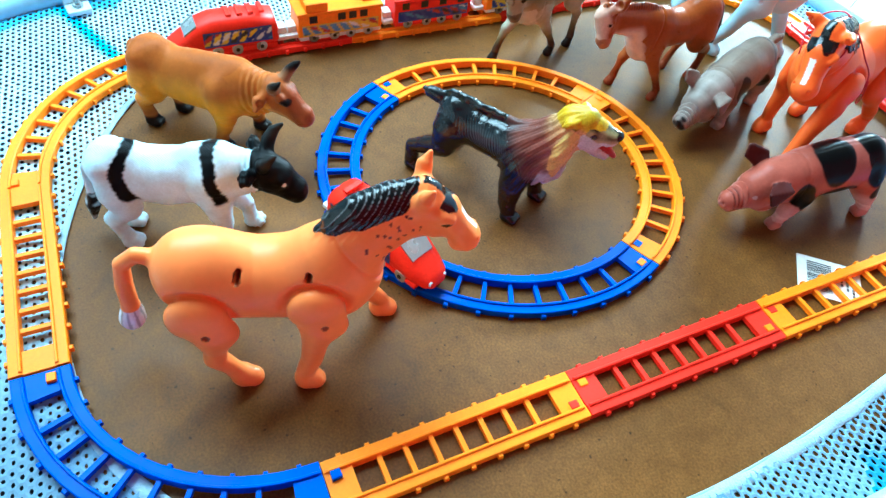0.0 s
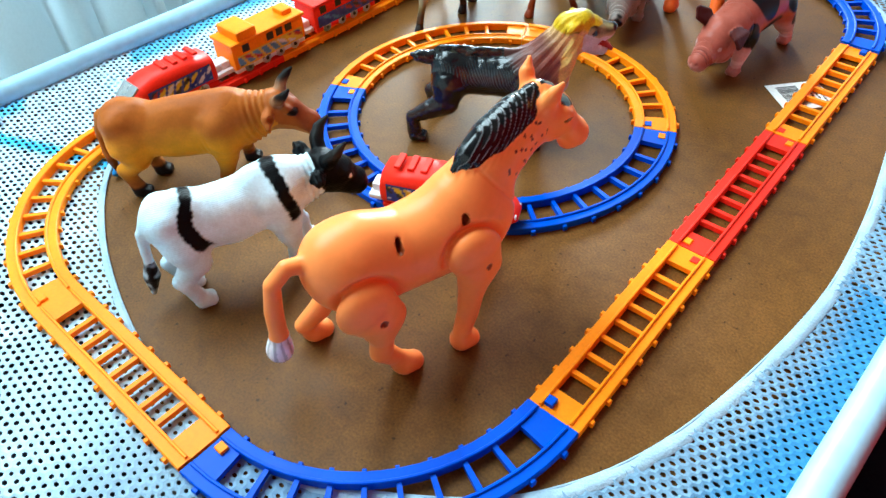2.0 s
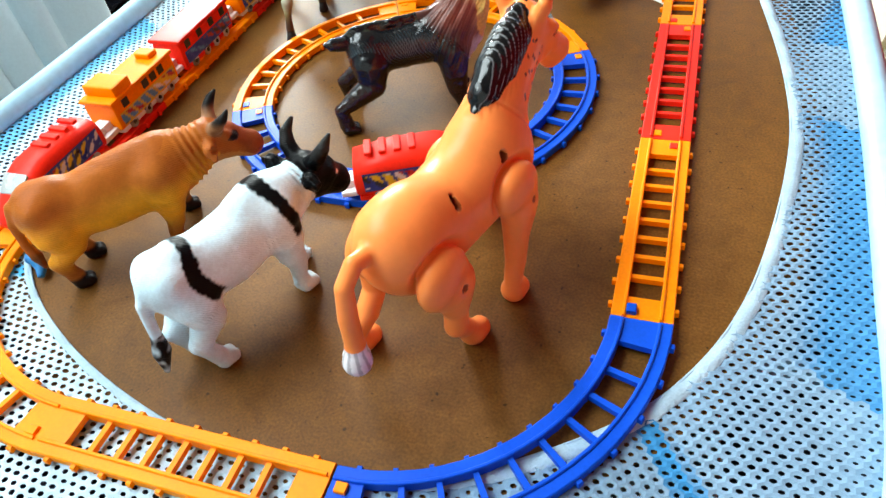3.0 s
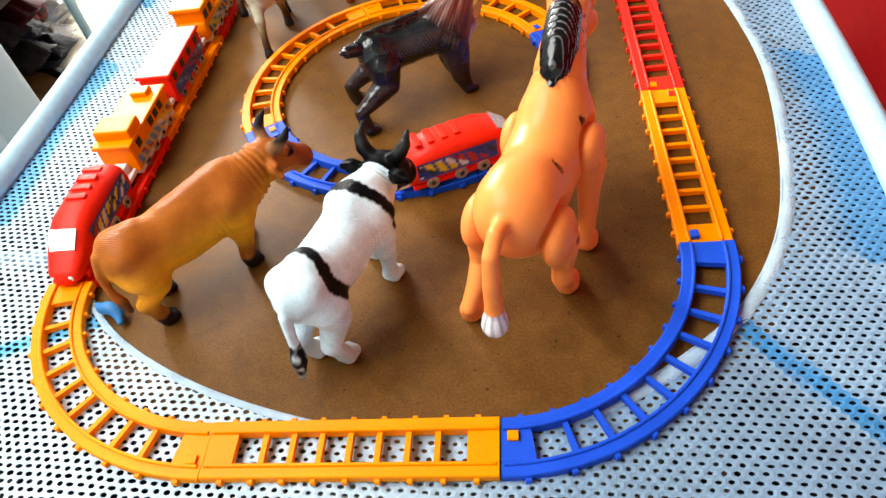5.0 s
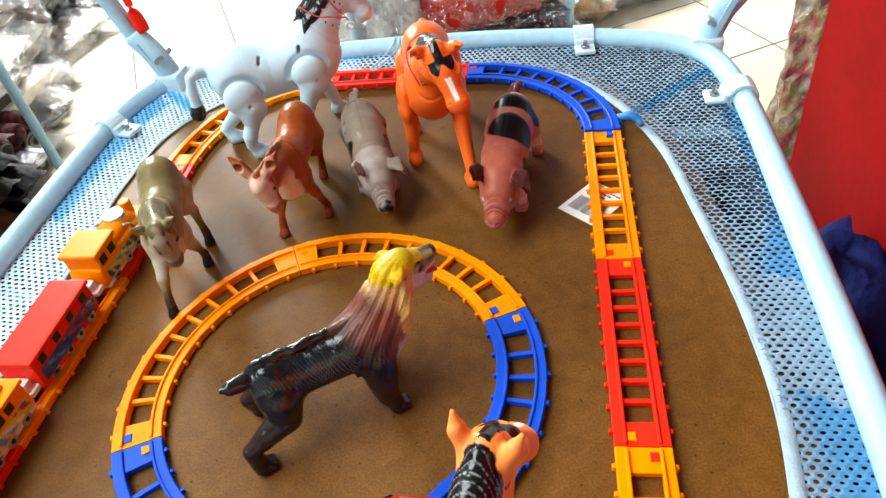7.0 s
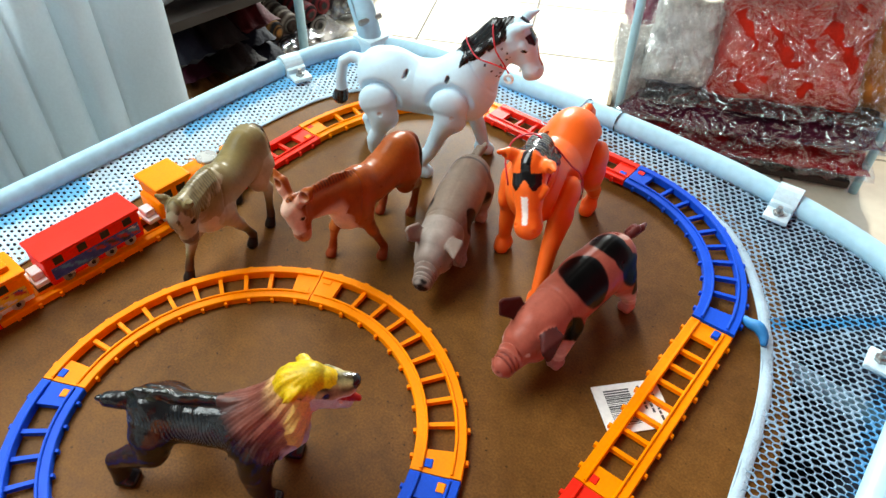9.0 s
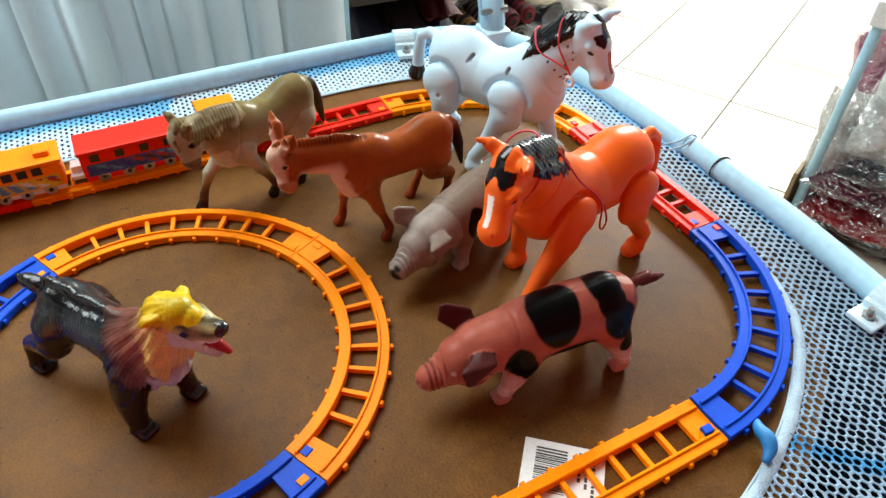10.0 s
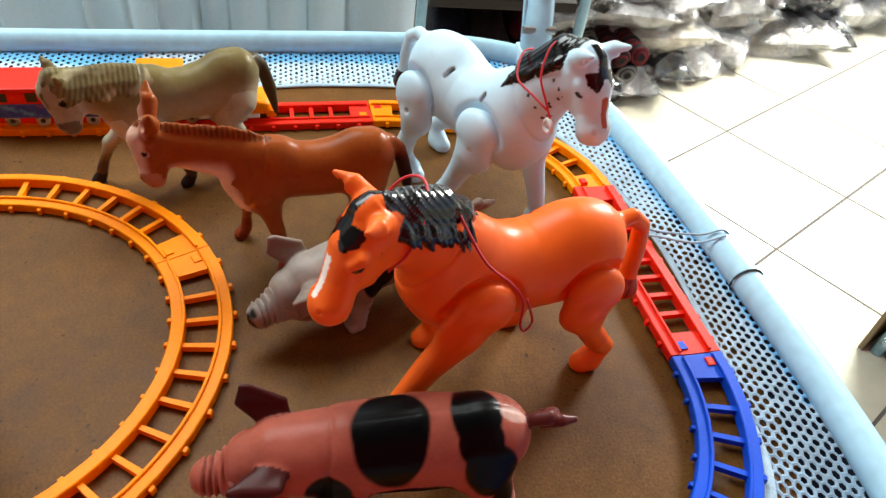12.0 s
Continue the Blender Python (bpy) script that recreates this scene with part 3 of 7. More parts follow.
def track_piece(name, mat, p0, p1, h0, h1, holes, label, z=0.0006, skip=()):
    at, length = bezier(p0, p1, h0, h1)
    curved = abs((h1 - h0 + 180) % 360 - 180) > 10
    n = 18 if curved else 4
    bm = bmesh.new()
    top = z + 0.0058
    plate = 0.0175
    for s in (-1, 1):
        a, b = sorted((s * 0.0092, s * HALF))
        bent_box(bm, at, length, 0.0004, length - 0.0004, a, b, z, top, n, 0.0006)
        a, b = sorted((s * 0.0092, s * 0.0112))
        bent_box(bm, at, length, 0.002, length - 0.002, a, b, top - 0.0005, top + 0.0014, n, 0.0005)
    for a, b in ((0.0004, plate), (length - plate, length - 0.0004)):
        bent_box(bm, at, length, a, b, -0.0094, 0.0094, z + 0.001, top - 0.0006, 2, 0.0)
    pitch = (length - 2 * plate) / holes
    for i in range(1, holes):
        s = plate + i * pitch
        bent_box(bm, at, length, s - 0.0016, s + 0.0016, -0.0094, 0.0094, z + 0.0008, top - 0.001, 1, 0.0004)
    for i in range(holes + 1):
        s = plate * 0.7 + i * (length - 1.4 * plate) / holes
        for q in (-1, 1):
            a, b = sorted((q * (HALF - 0.0004), q * (HALF + 0.0024)))
            bent_box(bm, at, length, s - 0.0014, s + 0.0014, a, b, z + 0.0004, z + 0.0042, 1, 0.0006)
    bmesh.ops.recalc_face_normals(bm, faces=bm.faces)
    piece = part(name, bm, mat)
    tagged(piece, label, "train track", "toy railway track pieces")
    for s0, s1, t0, t1 in ((length + 0.004, length + 0.0098, 0.0032, 0.0088), (-0.0098, -0.004, -0.0088, -0.0032)):
        bm = bmesh.new()
        bent_box(bm, at, length, s0, s1, t0, t1, z + 0.002, top + 0.0003, 1, 0.0006)
        bmesh.ops.recalc_face_normals(bm, faces=bm.faces)
        part("connector_tab", bm, mat, piece)
    return piece


def ring_end(deg):
    return (BEND * math.cos(radians(deg)), BEND * math.sin(radians(deg)))


for i, mat in enumerate((M_YELLOW, M_YELLOW, M_BLUE, M_BLUE)):
    a = 29.0 + 90 * i
    word = "orange-yellow" if mat is M_YELLOW else "blue"
    track_piece("curved_track", mat, ring_end(a), ring_end(a + 90), a + 90, a + 180, 9, f"{word} plastic curved track of the inner ring")

J = dict(n1=(0.2275, -0.2045), s1=(0.2145, -0.0365), s2=(0.2015, 0.1285), f1=(0.188, 0.3055), rf=(0.0375, 0.4285), lf=(-0.132, 0.419),
         l3=(-0.2435, 0.2535), l2=(-0.231, 0.0895), l1=(-0.2235, -0.0755), l0=(-0.213, -0.242), e2=(-0.0615, -0.3635), e1=(0.1045, -0.3525))
LOOP = [
    ("straight_track", M_YELLOW, "n1", "s1", 94, 94, 0.0006), ("straight_track", M_RED, "s1", "s2", 94.5, 94.5, 0.0006), ("straight_track", M_YELLOW, "s2", "f1", 94.5, 94.5, 0.0008),
    ("curved_track", M_BLUE, "f1", "rf", 95, 184, 0.003), ("straight_track", M_RED, "rf", "lf", 183, 183, 0.003), ("curved_track", M_YELLOW, "lf", "l3", 184, 273, 0.0012),
    ("straight_track", M_RED, "l3", "l2", 274, 274, 0.0006), ("straight_track", M_YELLOW, "l2", "l1", 273, 273, 0.0006), ("straight_track", M_RED, "l1", "l0", 274, 274, 0.001),
    ("curved_track", M_YELLOW, "l0", "e2", 275, 363, 0.0035), ("straight_track", M_YELLOW, "e2", "e1", 3.8, 3.8, 0.0045), ("curved_track", M_BLUE, "e1", "n1", 4, 94, 0.003),
]
WORDS = {"yellow_plastic": "orange-yellow", "red_plastic": "red", "blue_plastic": "blue"}
for kind, mat, a, b, h0, h1, z in LOOP:
    track_piece(kind, mat, J[a], J[b], h0, h1, 8 if kind == "straight_track" else 9, f"{WORDS[mat.name]} plastic {kind.split('_')[0]} track of the outer loop", z)

# the price label on the board, partly under the track
bm = bmesh.new()
box(bm, -0.02, 0.02, -0.0245, 0.0245, 0.0, 0.0007, 0.0002)
label_ob = part("price_label", bm, M_PAPER)
label_ob.matrix_world = pose(0.1815, 0.2035, 0.0003, 0, 0, -37)
tagged(label_ob, "white paper price label with a barcode lying on the board", "label")
bm = bmesh.new()
x = -0.015
lr = random.Random(5)
while x < 0.014:
    w = lr.choice((0.0005, 0.0008, 0.0012))
    box(bm, x, x + w, -0.017, 0.002, 0.0007, 0.00085)
    x += w + lr.choice((0.0005, 0.0009))
tagged(part("barcode", bm, M_INK, label_ob, "black printed barcode"), kind="stuff")
bm = bmesh.new()
for y0, w in ((0.017, 0.028), (0.0128, 0.024), (0.0086, 0.02)):
    x = -0.016
    while x < -0.016 + w:
        l = lr.uniform(0.0015, 0.0045)
        box(bm, x, min(x + l, 0.016), y0, y0 + 0.0018, 0.0007, 0.00085)
        x += l + 0.0009
part("print_lines", bm, M_INK, label_ob, "grey lines of small print")

# ---------------------------------------------------------------- moulded toy figures
# each figure is one closed skin drawn over a set of tapered limbs, melted together


class Figure:
    """Tapered limbs in a local frame (u ahead, v left, z up) that melt into one skin."""

    def __init__(self, voxel=0.0012):
        self.voxel, self.limbs, self.cuts = voxel, [], []

    def limb(self, tag, pts, k=0.006, flat=1.0):
        """A chain of (u, v, z, radius); flat squeezes it sideways about its own middle line."""
        self.limbs.append((tag, np.array(pts, np.float32), k, flat))
        return self

    def both(self, tag, pts, k=0.006, flat=1.0):
        self.limb(tag, pts, k, flat)
        return self.limb(tag, [(u, -v, z, r) for u, v, z, r in pts], k, flat)

    def cut(self, c, r):
        """A round dent."""
        self.cuts.append((np.array(c, np.float32), r))
        return self

    @staticmethod
    def reach(P, pts, flat):
        """The distance from points to a chain."""
        best = np.full(P.shape[:-1], 9.0, np.float32)
        segs = list(zip(pts, pts[1:])) if len(pts) > 1 else [(pts[0], pts[0])]
        for a, b in segs:
            d = b[:3] - a[:3]
            q = P - a[:3]
            t = np.clip((q @ d) / max(float(d @ d), 1e-12), 0, 1)
            off = q - t[..., None] * d
            if flat != 1.0:
                off = off * np.array((1, 1 / flat, 1), np.float32)
            w = np.sqrt((off * off).sum(-1)) - (a[3] + t * (b[3] - a[3]))
            best = np.minimum(best, w * min(flat, 1.0))
        return best

    def skin(self, relief=None):
        h = self.voxel
        allp = np.concatenate([p for _, p, _, _ in self.limbs])
        lo = (allp[:, :3] - allp[:, 3:]).min(0) - 4 * h
        hi = (allp[:, :3] + allp[:, 3:]).max(0) + 4 * h
        lo[2] = -3 * h
        n = np.ceil((hi - lo) / h).astype(int) + 1
        ax = [lo[i] + h * np.arange(n[i], dtype=np.float32) for i in range(3)]
        D = np.full(n, 0.02, np.float32)
        for _, pts, k, flat in self.limbs:
            m = 0.007 + k
            s = []
            for i in range(3):
                a = int(max(0, (np.min(pts[:, i] - pts[:, 3]) - m - lo[i]) / h))
                b = int(min(n[i], (np.max(pts[:, i] + pts[:, 3]) + m - lo[i]) / h + 2))
                s.append(slice(a, b))
            s = tuple(s)
            P = np.stack(np.meshgrid(ax[0][s[0]], ax[1][s[1]], ax[2][s[2]], indexing="ij"), -1)
            w = self.reach(P, pts, flat)
            old = D[s]
            e = np.maximum(k - np.abs(old - w), 0) / k
            D[s] = np.minimum(old, w) - e * e * k * 0.25
        if relief is not None:
            near = np.abs(D) < 0.005
            i, j, k = np.nonzero(near)
            D[near] += relief(np.stack([ax[0][i], ax[1][j], ax[2][k]], -1)).astype(np.float32)
        for c, r in self.cuts:
            a = np.maximum(((c - r - 2 * h - lo) / h).astype(int), 0)
            b = ((c + r + 2 * h - lo) / h).astype(int) + 1
            P = np.stack(np.meshgrid(*[ax[q][a[q]:b[q]] for q in range(3)], indexing="ij"), -1)
            w = D[a[0]:b[0], a[1]:b[1], a[2]:b[2]]
            np.maximum(w, r - np.sqrt(((P - c) ** 2).sum(-1)), out=w)
        D = np.maximum(D, -(ax[2] - 0.0004)[None, None, :] * 1.0)
        return self.surface(D, lo, h)

    @staticmethod
    def surface(D, lo, h):
        """A net of quads where the field changes sign."""
        ins = D < 0
        c = [(i, j, k) for i in (0, 1) for j in (0, 1) for k in (0, 1)]
        sh = tuple(s - 1 for s in D.shape)

        def sub(A, o):
            return A[o[0]:o[0] + sh[0], o[1]:o[1] + sh[1], o[2]:o[2] + sh[2]]

        cnt = sum(sub(ins, o).astype(np.int8) for o in c)
        act = (cnt > 0) & (cnt < 8)
        idx = np.full(sh, -1, np.int64)
        cells = np.argwhere(act)
        idx[act] = np.arange(len(cells))
        acc, num = np.zeros((len(cells), 3)), np.zeros(len(cells))
        for a in range(8):
            for b in range(a + 1, 8):
                o, q = np.array(c[a]), np.array(c[b])
                if np.abs(o - q).sum() != 1:
                    continue
                da, db = D[tuple((cells + o).T)], D[tuple((cells + q).T)]
                hit = (da < 0) != (db < 0)
                t = np.where(hit, da / np.where(hit, da - db, 1), 0)
                acc += np.where(hit[:, None], o + t[:, None] * (q - o), 0)
                num += hit
        V = lo + h * (cells + acc / num[:, None])
        F = []
        for axis in range(3):
            o1, o2 = [x for x in range(3) if x != axis]
            nx = [slice(None)] * 3
            nx[axis] = slice(0, -1)
            n2 = [slice(None)] * 3
            n2[axis] = slice(1, None)
            A, B = ins[tuple(nx)], ins[tuple(n2)]
            e = np.argwhere(A != B)
            e = e[(e[:, o1] > 0) & (e[:, o2] > 0) & (e[:, o1] < D.shape[o1] - 1) & (e[:, o2] < D.shape[o2] - 1)]
            flip = A[tuple(e.T)]
            q = []
            for da, db in ((0, 0), (1, 0), (1, 1), (0, 1)):
                g = e.copy()
                g[:, o1] -= da
                g[:, o2] -= db
                q.append(idx[tuple(g.T)])
            q = np.stack(q, 1)
            if axis == 1:
                flip = ~flip
            q[~flip] = q[~flip][:, ::-1]
            F.append(q)
        return V, np.concatenate(F)

    def tags(self, V):
        """The name of the limb nearest to each point."""
        best, who = np.full(len(V), 9.0), np.zeros(len(V), int)
        P = V.astype(np.float32)
        for i, (_, pts, _, flat) in enumerate(self.limbs):
            w = self.reach(P, pts, flat)
            better = w < best
            best[better], who[better] = w[better], i
        return np.array([t for t, _, _, _ in self.limbs])[who]


def wobble(P, scale, seed=0.0):
    """A cheap smooth noise, about -1 to 1."""
    x, y, z = P[..., 0] * scale + seed, P[..., 1] * scale - seed * 1.7, P[..., 2] * scale + seed * 0.6
    return (np.sin(x + 1.3 * np.sin(y * 1.1)) + np.sin(y * 1.2 + 1.1 * np.sin(z)) + np.sin(z * 1.1 + 1.2 * np.sin(x * 0.9))) / 3


def blob(P, c, r, soft=0.12, rough=0.18, seed=0.0):
    """How far points belong to an oval patch with an uneven edge: 0 to 1."""
    d = np.sqrt((((P - np.array(c)) / np.array(r)) ** 2).sum(-1)) + rough * wobble(P, 160, seed)
    return np.clip((1 - d) / soft + 0.5, 0, 1)


def lay(C, mask, colour):
    return C * (1 - mask[:, None]) + np.array(colour) * mask[:, None]


def ramp01(x, a, b):
    t = np.clip((x - a) / (b - a), 0, 1)
    return t * t * (3 - 2 * t)


def painted(name, fig, paint, relief, size):
    """A figure's skin as a mesh that carries its paint."""
    V, F = fig.skin(relief)
    me = mesh_from(name, V * size, F)
    C = np.clip(paint(V, fig.tags(V)), 0, 1)
    ca = me.color_attributes.new("paint", "FLOAT_COLOR", "POINT")
    ca.data.foreach_set("color", np.column_stack([C, C.max(1) > 0.05]).ravel().astype(np.float32))
    return me


def toy(name, fig, paint, m, label, category, group, mat, relief=None, size=1.0, legs=()):
    """A toy figure; legs are loose parts that turn on the body."""
    ob = part(name, painted(name, fig, paint, relief, size), mat, smooth=True)
    ob.matrix_world = m
    for leg in legs:
        part("leg", painted("leg", leg, paint, None, size), mat, ob, smooth=True)
    return tagged(ob, label, category, group)


# ---- jointed walking horse: three of them, with their own stride, coat and carriage of the head
def walking_horse(stride, head, tail=1.0, ear=(0.001, 0.0152, 0.0165), locks=11):
    """stride: hoof (u, v) of hind right, hind left, fore right, fore left; head: (poll u, v, z), (nose u, v, z); ear: its tip from the poll."""
    f = Figure(0.00082)
    f.limb("body", [(-0.042, 0, 0.0795, 0.0272), (-0.012, 0, 0.077, 0.025), (0.016, 0, 0.079, 0.0262), (0.026, 0, 0.0815, 0.0262)], 0.01, 0.93)
    f.limb("body", [(-0.05, 0, 0.0885, 0.0162), (-0.036, 0, 0.0925, 0.0138)], 0.012, 1.0)
    f.limb("body", [(0.034, 0, 0.072, 0.0175), (0.04, 0, 0.082, 0.0175)], 0.012, 0.95)
    (pu, pv, pz), (nu, nv, nz) = head
    f.limb("neck", [(0.03, 0, 0.096, 0.0222), (0.046, pv * 0.3, 0.112, 0.0192), (pu - 0.016, pv * 0.7, pz - 0.015, 0.0158), (pu - 0.006, pv, pz - 0.005, 0.0125)], 0.012, 0.8)
    mu, mv, mz = (pu + nu) / 2, (pv + nv) / 2, (pz + nz) / 2
    f.limb("head", [(pu - 0.002, pv, pz - 0.004, 0.0118), (pu * 0.66 + nu * 0.34, pv * 0.66 + nv * 0.34, pz * 0.66 + nz * 0.34, 0.0108), (mu * 0.5 + nu * 0.5, mv * 0.5 + nv * 0.5, mz * 0.5 + nz * 0.5, 0.0083), (nu - 0.001, nv, nz + 0.001, 0.0088)], 0.005, 1.08)
    f.limb("head", [(nu + 0.0015, nv, nz - 0.002, 0.0078)], 0.004, 1.15)
    f.limb("head", [(nu - 0.003, nv, nz - 0.0062, 0.0052)], 0.003, 1.1)
    f.limb("head", [(pu - 0.0045, pv, pz - 0.0165, 0.0108), (mu - 0.006, mv, mz - 0.0075, 0.0076)], 0.005, 1.0)
    f.limb("head", [(pu - 0.002, pv, pz + 0.0068, 0.0046), (pu + 0.0035, pv, pz + 0.0045, 0.0036)], 0.003, 1.3)
    for s in (-1, 1):
        f.limb("head", [(mu * 0.7 + pu * 0.3, mv + s * 0.0102, mz + 0.0078, 0.0026), (mu * 0.95 + pu * 0.05 + 0.002, mv + s * 0.0098, mz + 0.0052, 0.0018)], 0.003)
        f.limb("ear", [(pu - 0.003, pv + s * 0.0095, pz + 0.003, 0.0046), (pu - 0.0025 + ear[0] * 0.5, pv + s * (0.0052 + ear[1] * 0.5), pz + 0.0015 + ear[2] * 0.5, 0.0046), (pu + ear[0], pv + s * ear[1], pz + ear[2], 0.0014)], 0.003, 0.85)
        f.cut((pu + 0.0025 + ear[0] * 0.5, pv + s * (0.0069 + ear[1] * 0.5), pz + 0.001 + ear[2] * 0.5), 0.0024)
        f.limb("nostril", [(nu + 0.0045, nv + s * 0.0056, nz + 0.002, 0.0024)], 0.002)
        f.cut((nu + 0.0068, nv + s * 0.0068, nz + 0.0022), 0.0012)
        f.cut((nu + 0.004, nv + s * 0.0082, nz - 0.0062), 0.001)
    f.limb("mane", [(0.026, 0, 0.1155, 0.005), (0.035, pv * 0.15, 0.121, 0.0104), (0.046, pv * 0.35, 0.1275, 0.0125), (pu - 0.018, pv * 0.75, pz - 0.0035, 0.0118), (pu - 0.008, pv, pz + 0.0042, 0.0066)], 0.002, 0.86)
    lr = random.Random(3)
    for k in range(locks):
        w = k / 10
        bu, bv, bz = (pu - 0.012) * (1 - w) + 0.0335 * w, pv * (0.85 - 0.75 * w), (pz - 0.001) * (1 - w) + 0.121 * w
        for s in (-1, 1):
            drop = lr.uniform(0.006, 0.0125)
            f.limb("lock", [(bu, bv + s * 0.0045, bz + 0.001, 0.0036), (bu - 0.002, bv + s * 0.0112, bz - drop * 0.45, 0.0032), (bu - 0.005, bv + s * 0.0138, bz - drop, 0.0009)], 0.001)
    f.limb("tail", [(u, 0, 0.0965 - (0.0965 - z) * tail, r) for u, z, r in ((-0.0635, 0.0925, 0.0052), (-0.0765, 0.095, 0.0046), (-0.0855, 0.087, 0.0046), (-0.0885, 0.068, 0.0052), (-0.0895, 0.048, 0.0052))], 0.003)
    f.limb("tail_tip", [(u, 0, 0.0965 - (0.0965 - z) * tail, r) for u, z, r in ((-0.0895, 0.047, 0.0054), (-0.0905, 0.0405, 0.0072), (-0.0912, 0.0365, 0.0078))], 0.002)
    legs = []
    for i, (fu, fv) in enumerate(stride):
        g = Figure(0.00082)
        legs.append(g)
        s = -1 if i % 2 == 0 else 1
        hind = i < 2
        ju, jz = (-0.0425, 0.0675) if hind else (0.024, 0.0755)
        jv = s * (0.0238 if hind else 0.0236)
        fv = fv if abs(fv) > 0.001 else jv
        lean = fu - ju
        r = 0.0178 if hind else 0.0168
        g.limb("joint", [(ju - 0.002, jv, jz, r), (ju + 0.003 + lean * 0.12, jv, jz - 0.012, r * 0.82)], 0.0016, 0.52)
        if hind:
            g.limb("leg", [(ju + 0.002 + lean * 0.12, jv, jz - 0.012, 0.0108), (ju + lean * 0.3 - 0.002, jv, 0.0385, 0.0072), (ju + lean * 0.5 - 0.007, jv, 0.0275, 0.0072), (fu - 0.0085, (jv + fv) / 2, 0.0165, 0.0058), (fu - 0.004, fv, 0.0075, 0.0068)], 0.004, 0.9)
        else:
            g.limb("leg", [(ju + lean * 0.15, jv, jz - 0.014, 0.0104), (ju + lean * 0.5, jv, 0.0415, 0.0078), (ju + lean * 0.72, (jv + fv) / 2, 0.0275, 0.0068), (fu - 0.002, fv, 0.013, 0.0058), (fu - 0.001, fv, 0.007, 0.0068)], 0.004, 0.9)
        g.limb("hoof", [(fu - 0.002, fv, 0.005, 0.0076), (fu + 0.0035, fv, 0.0035, 0.0066)], 0.003)
        if s < 0:
            g.cut((ju + 0.003, s * (abs(jv) + (0.0096 if hind else 0.009)), jz - 0.006), 0.0021)
    for u, z in ((-0.02, 0.0972), (0.0185, 0.1)):
        for k in range(6):
            for dz in (-0.0018, 0.0, 0.0018):
                f.cut((u + 0.35 * dz, -0.0112 - 0.0024 * k, z + dz - 0.0014), 0.0018)
    f.cut((-0.0665, 0, 0.1045), 0.0034)
    return f, legs


def groom(f, legs):
    """Ridges of hair along the mane and an open seam round each leg disc."""
    manes = [l for l in f.limbs if l[0] == "mane"]
    discs = [l for g in legs for l in g.limbs if l[0] == "joint"]

    def go(P):
        out = np.zeros(P.shape[:-1], np.float32)
        s = P[..., 0] * 0.8 - P[..., 2] * 0.6
        for _, pts, _, flat in manes:
            w = f.reach(P, pts, flat)
            out += 0.00016 * np.sin(s * 2300 + 4 * wobble(P, 120)) * (np.abs(w) < 0.003)
        for _, pts, _, flat in discs:
            w = f.reach(P, pts, flat)
            out += 0.005 * np.exp(-(((w - 0.001) / 0.0013) ** 2)) * ramp01(P[..., 2], pts[0][2] - 0.004, pts[0][2] + 0.005)
        d = 0.8 * (P[..., 0] - 0.034) + 0.6 * (P[..., 2] - 0.118)
        out += 0.0009 * np.exp(-((d / 0.001) ** 2)) * (P[..., 2] > 0.084) * (P[..., 0] > 0.03)
        return out

    return go


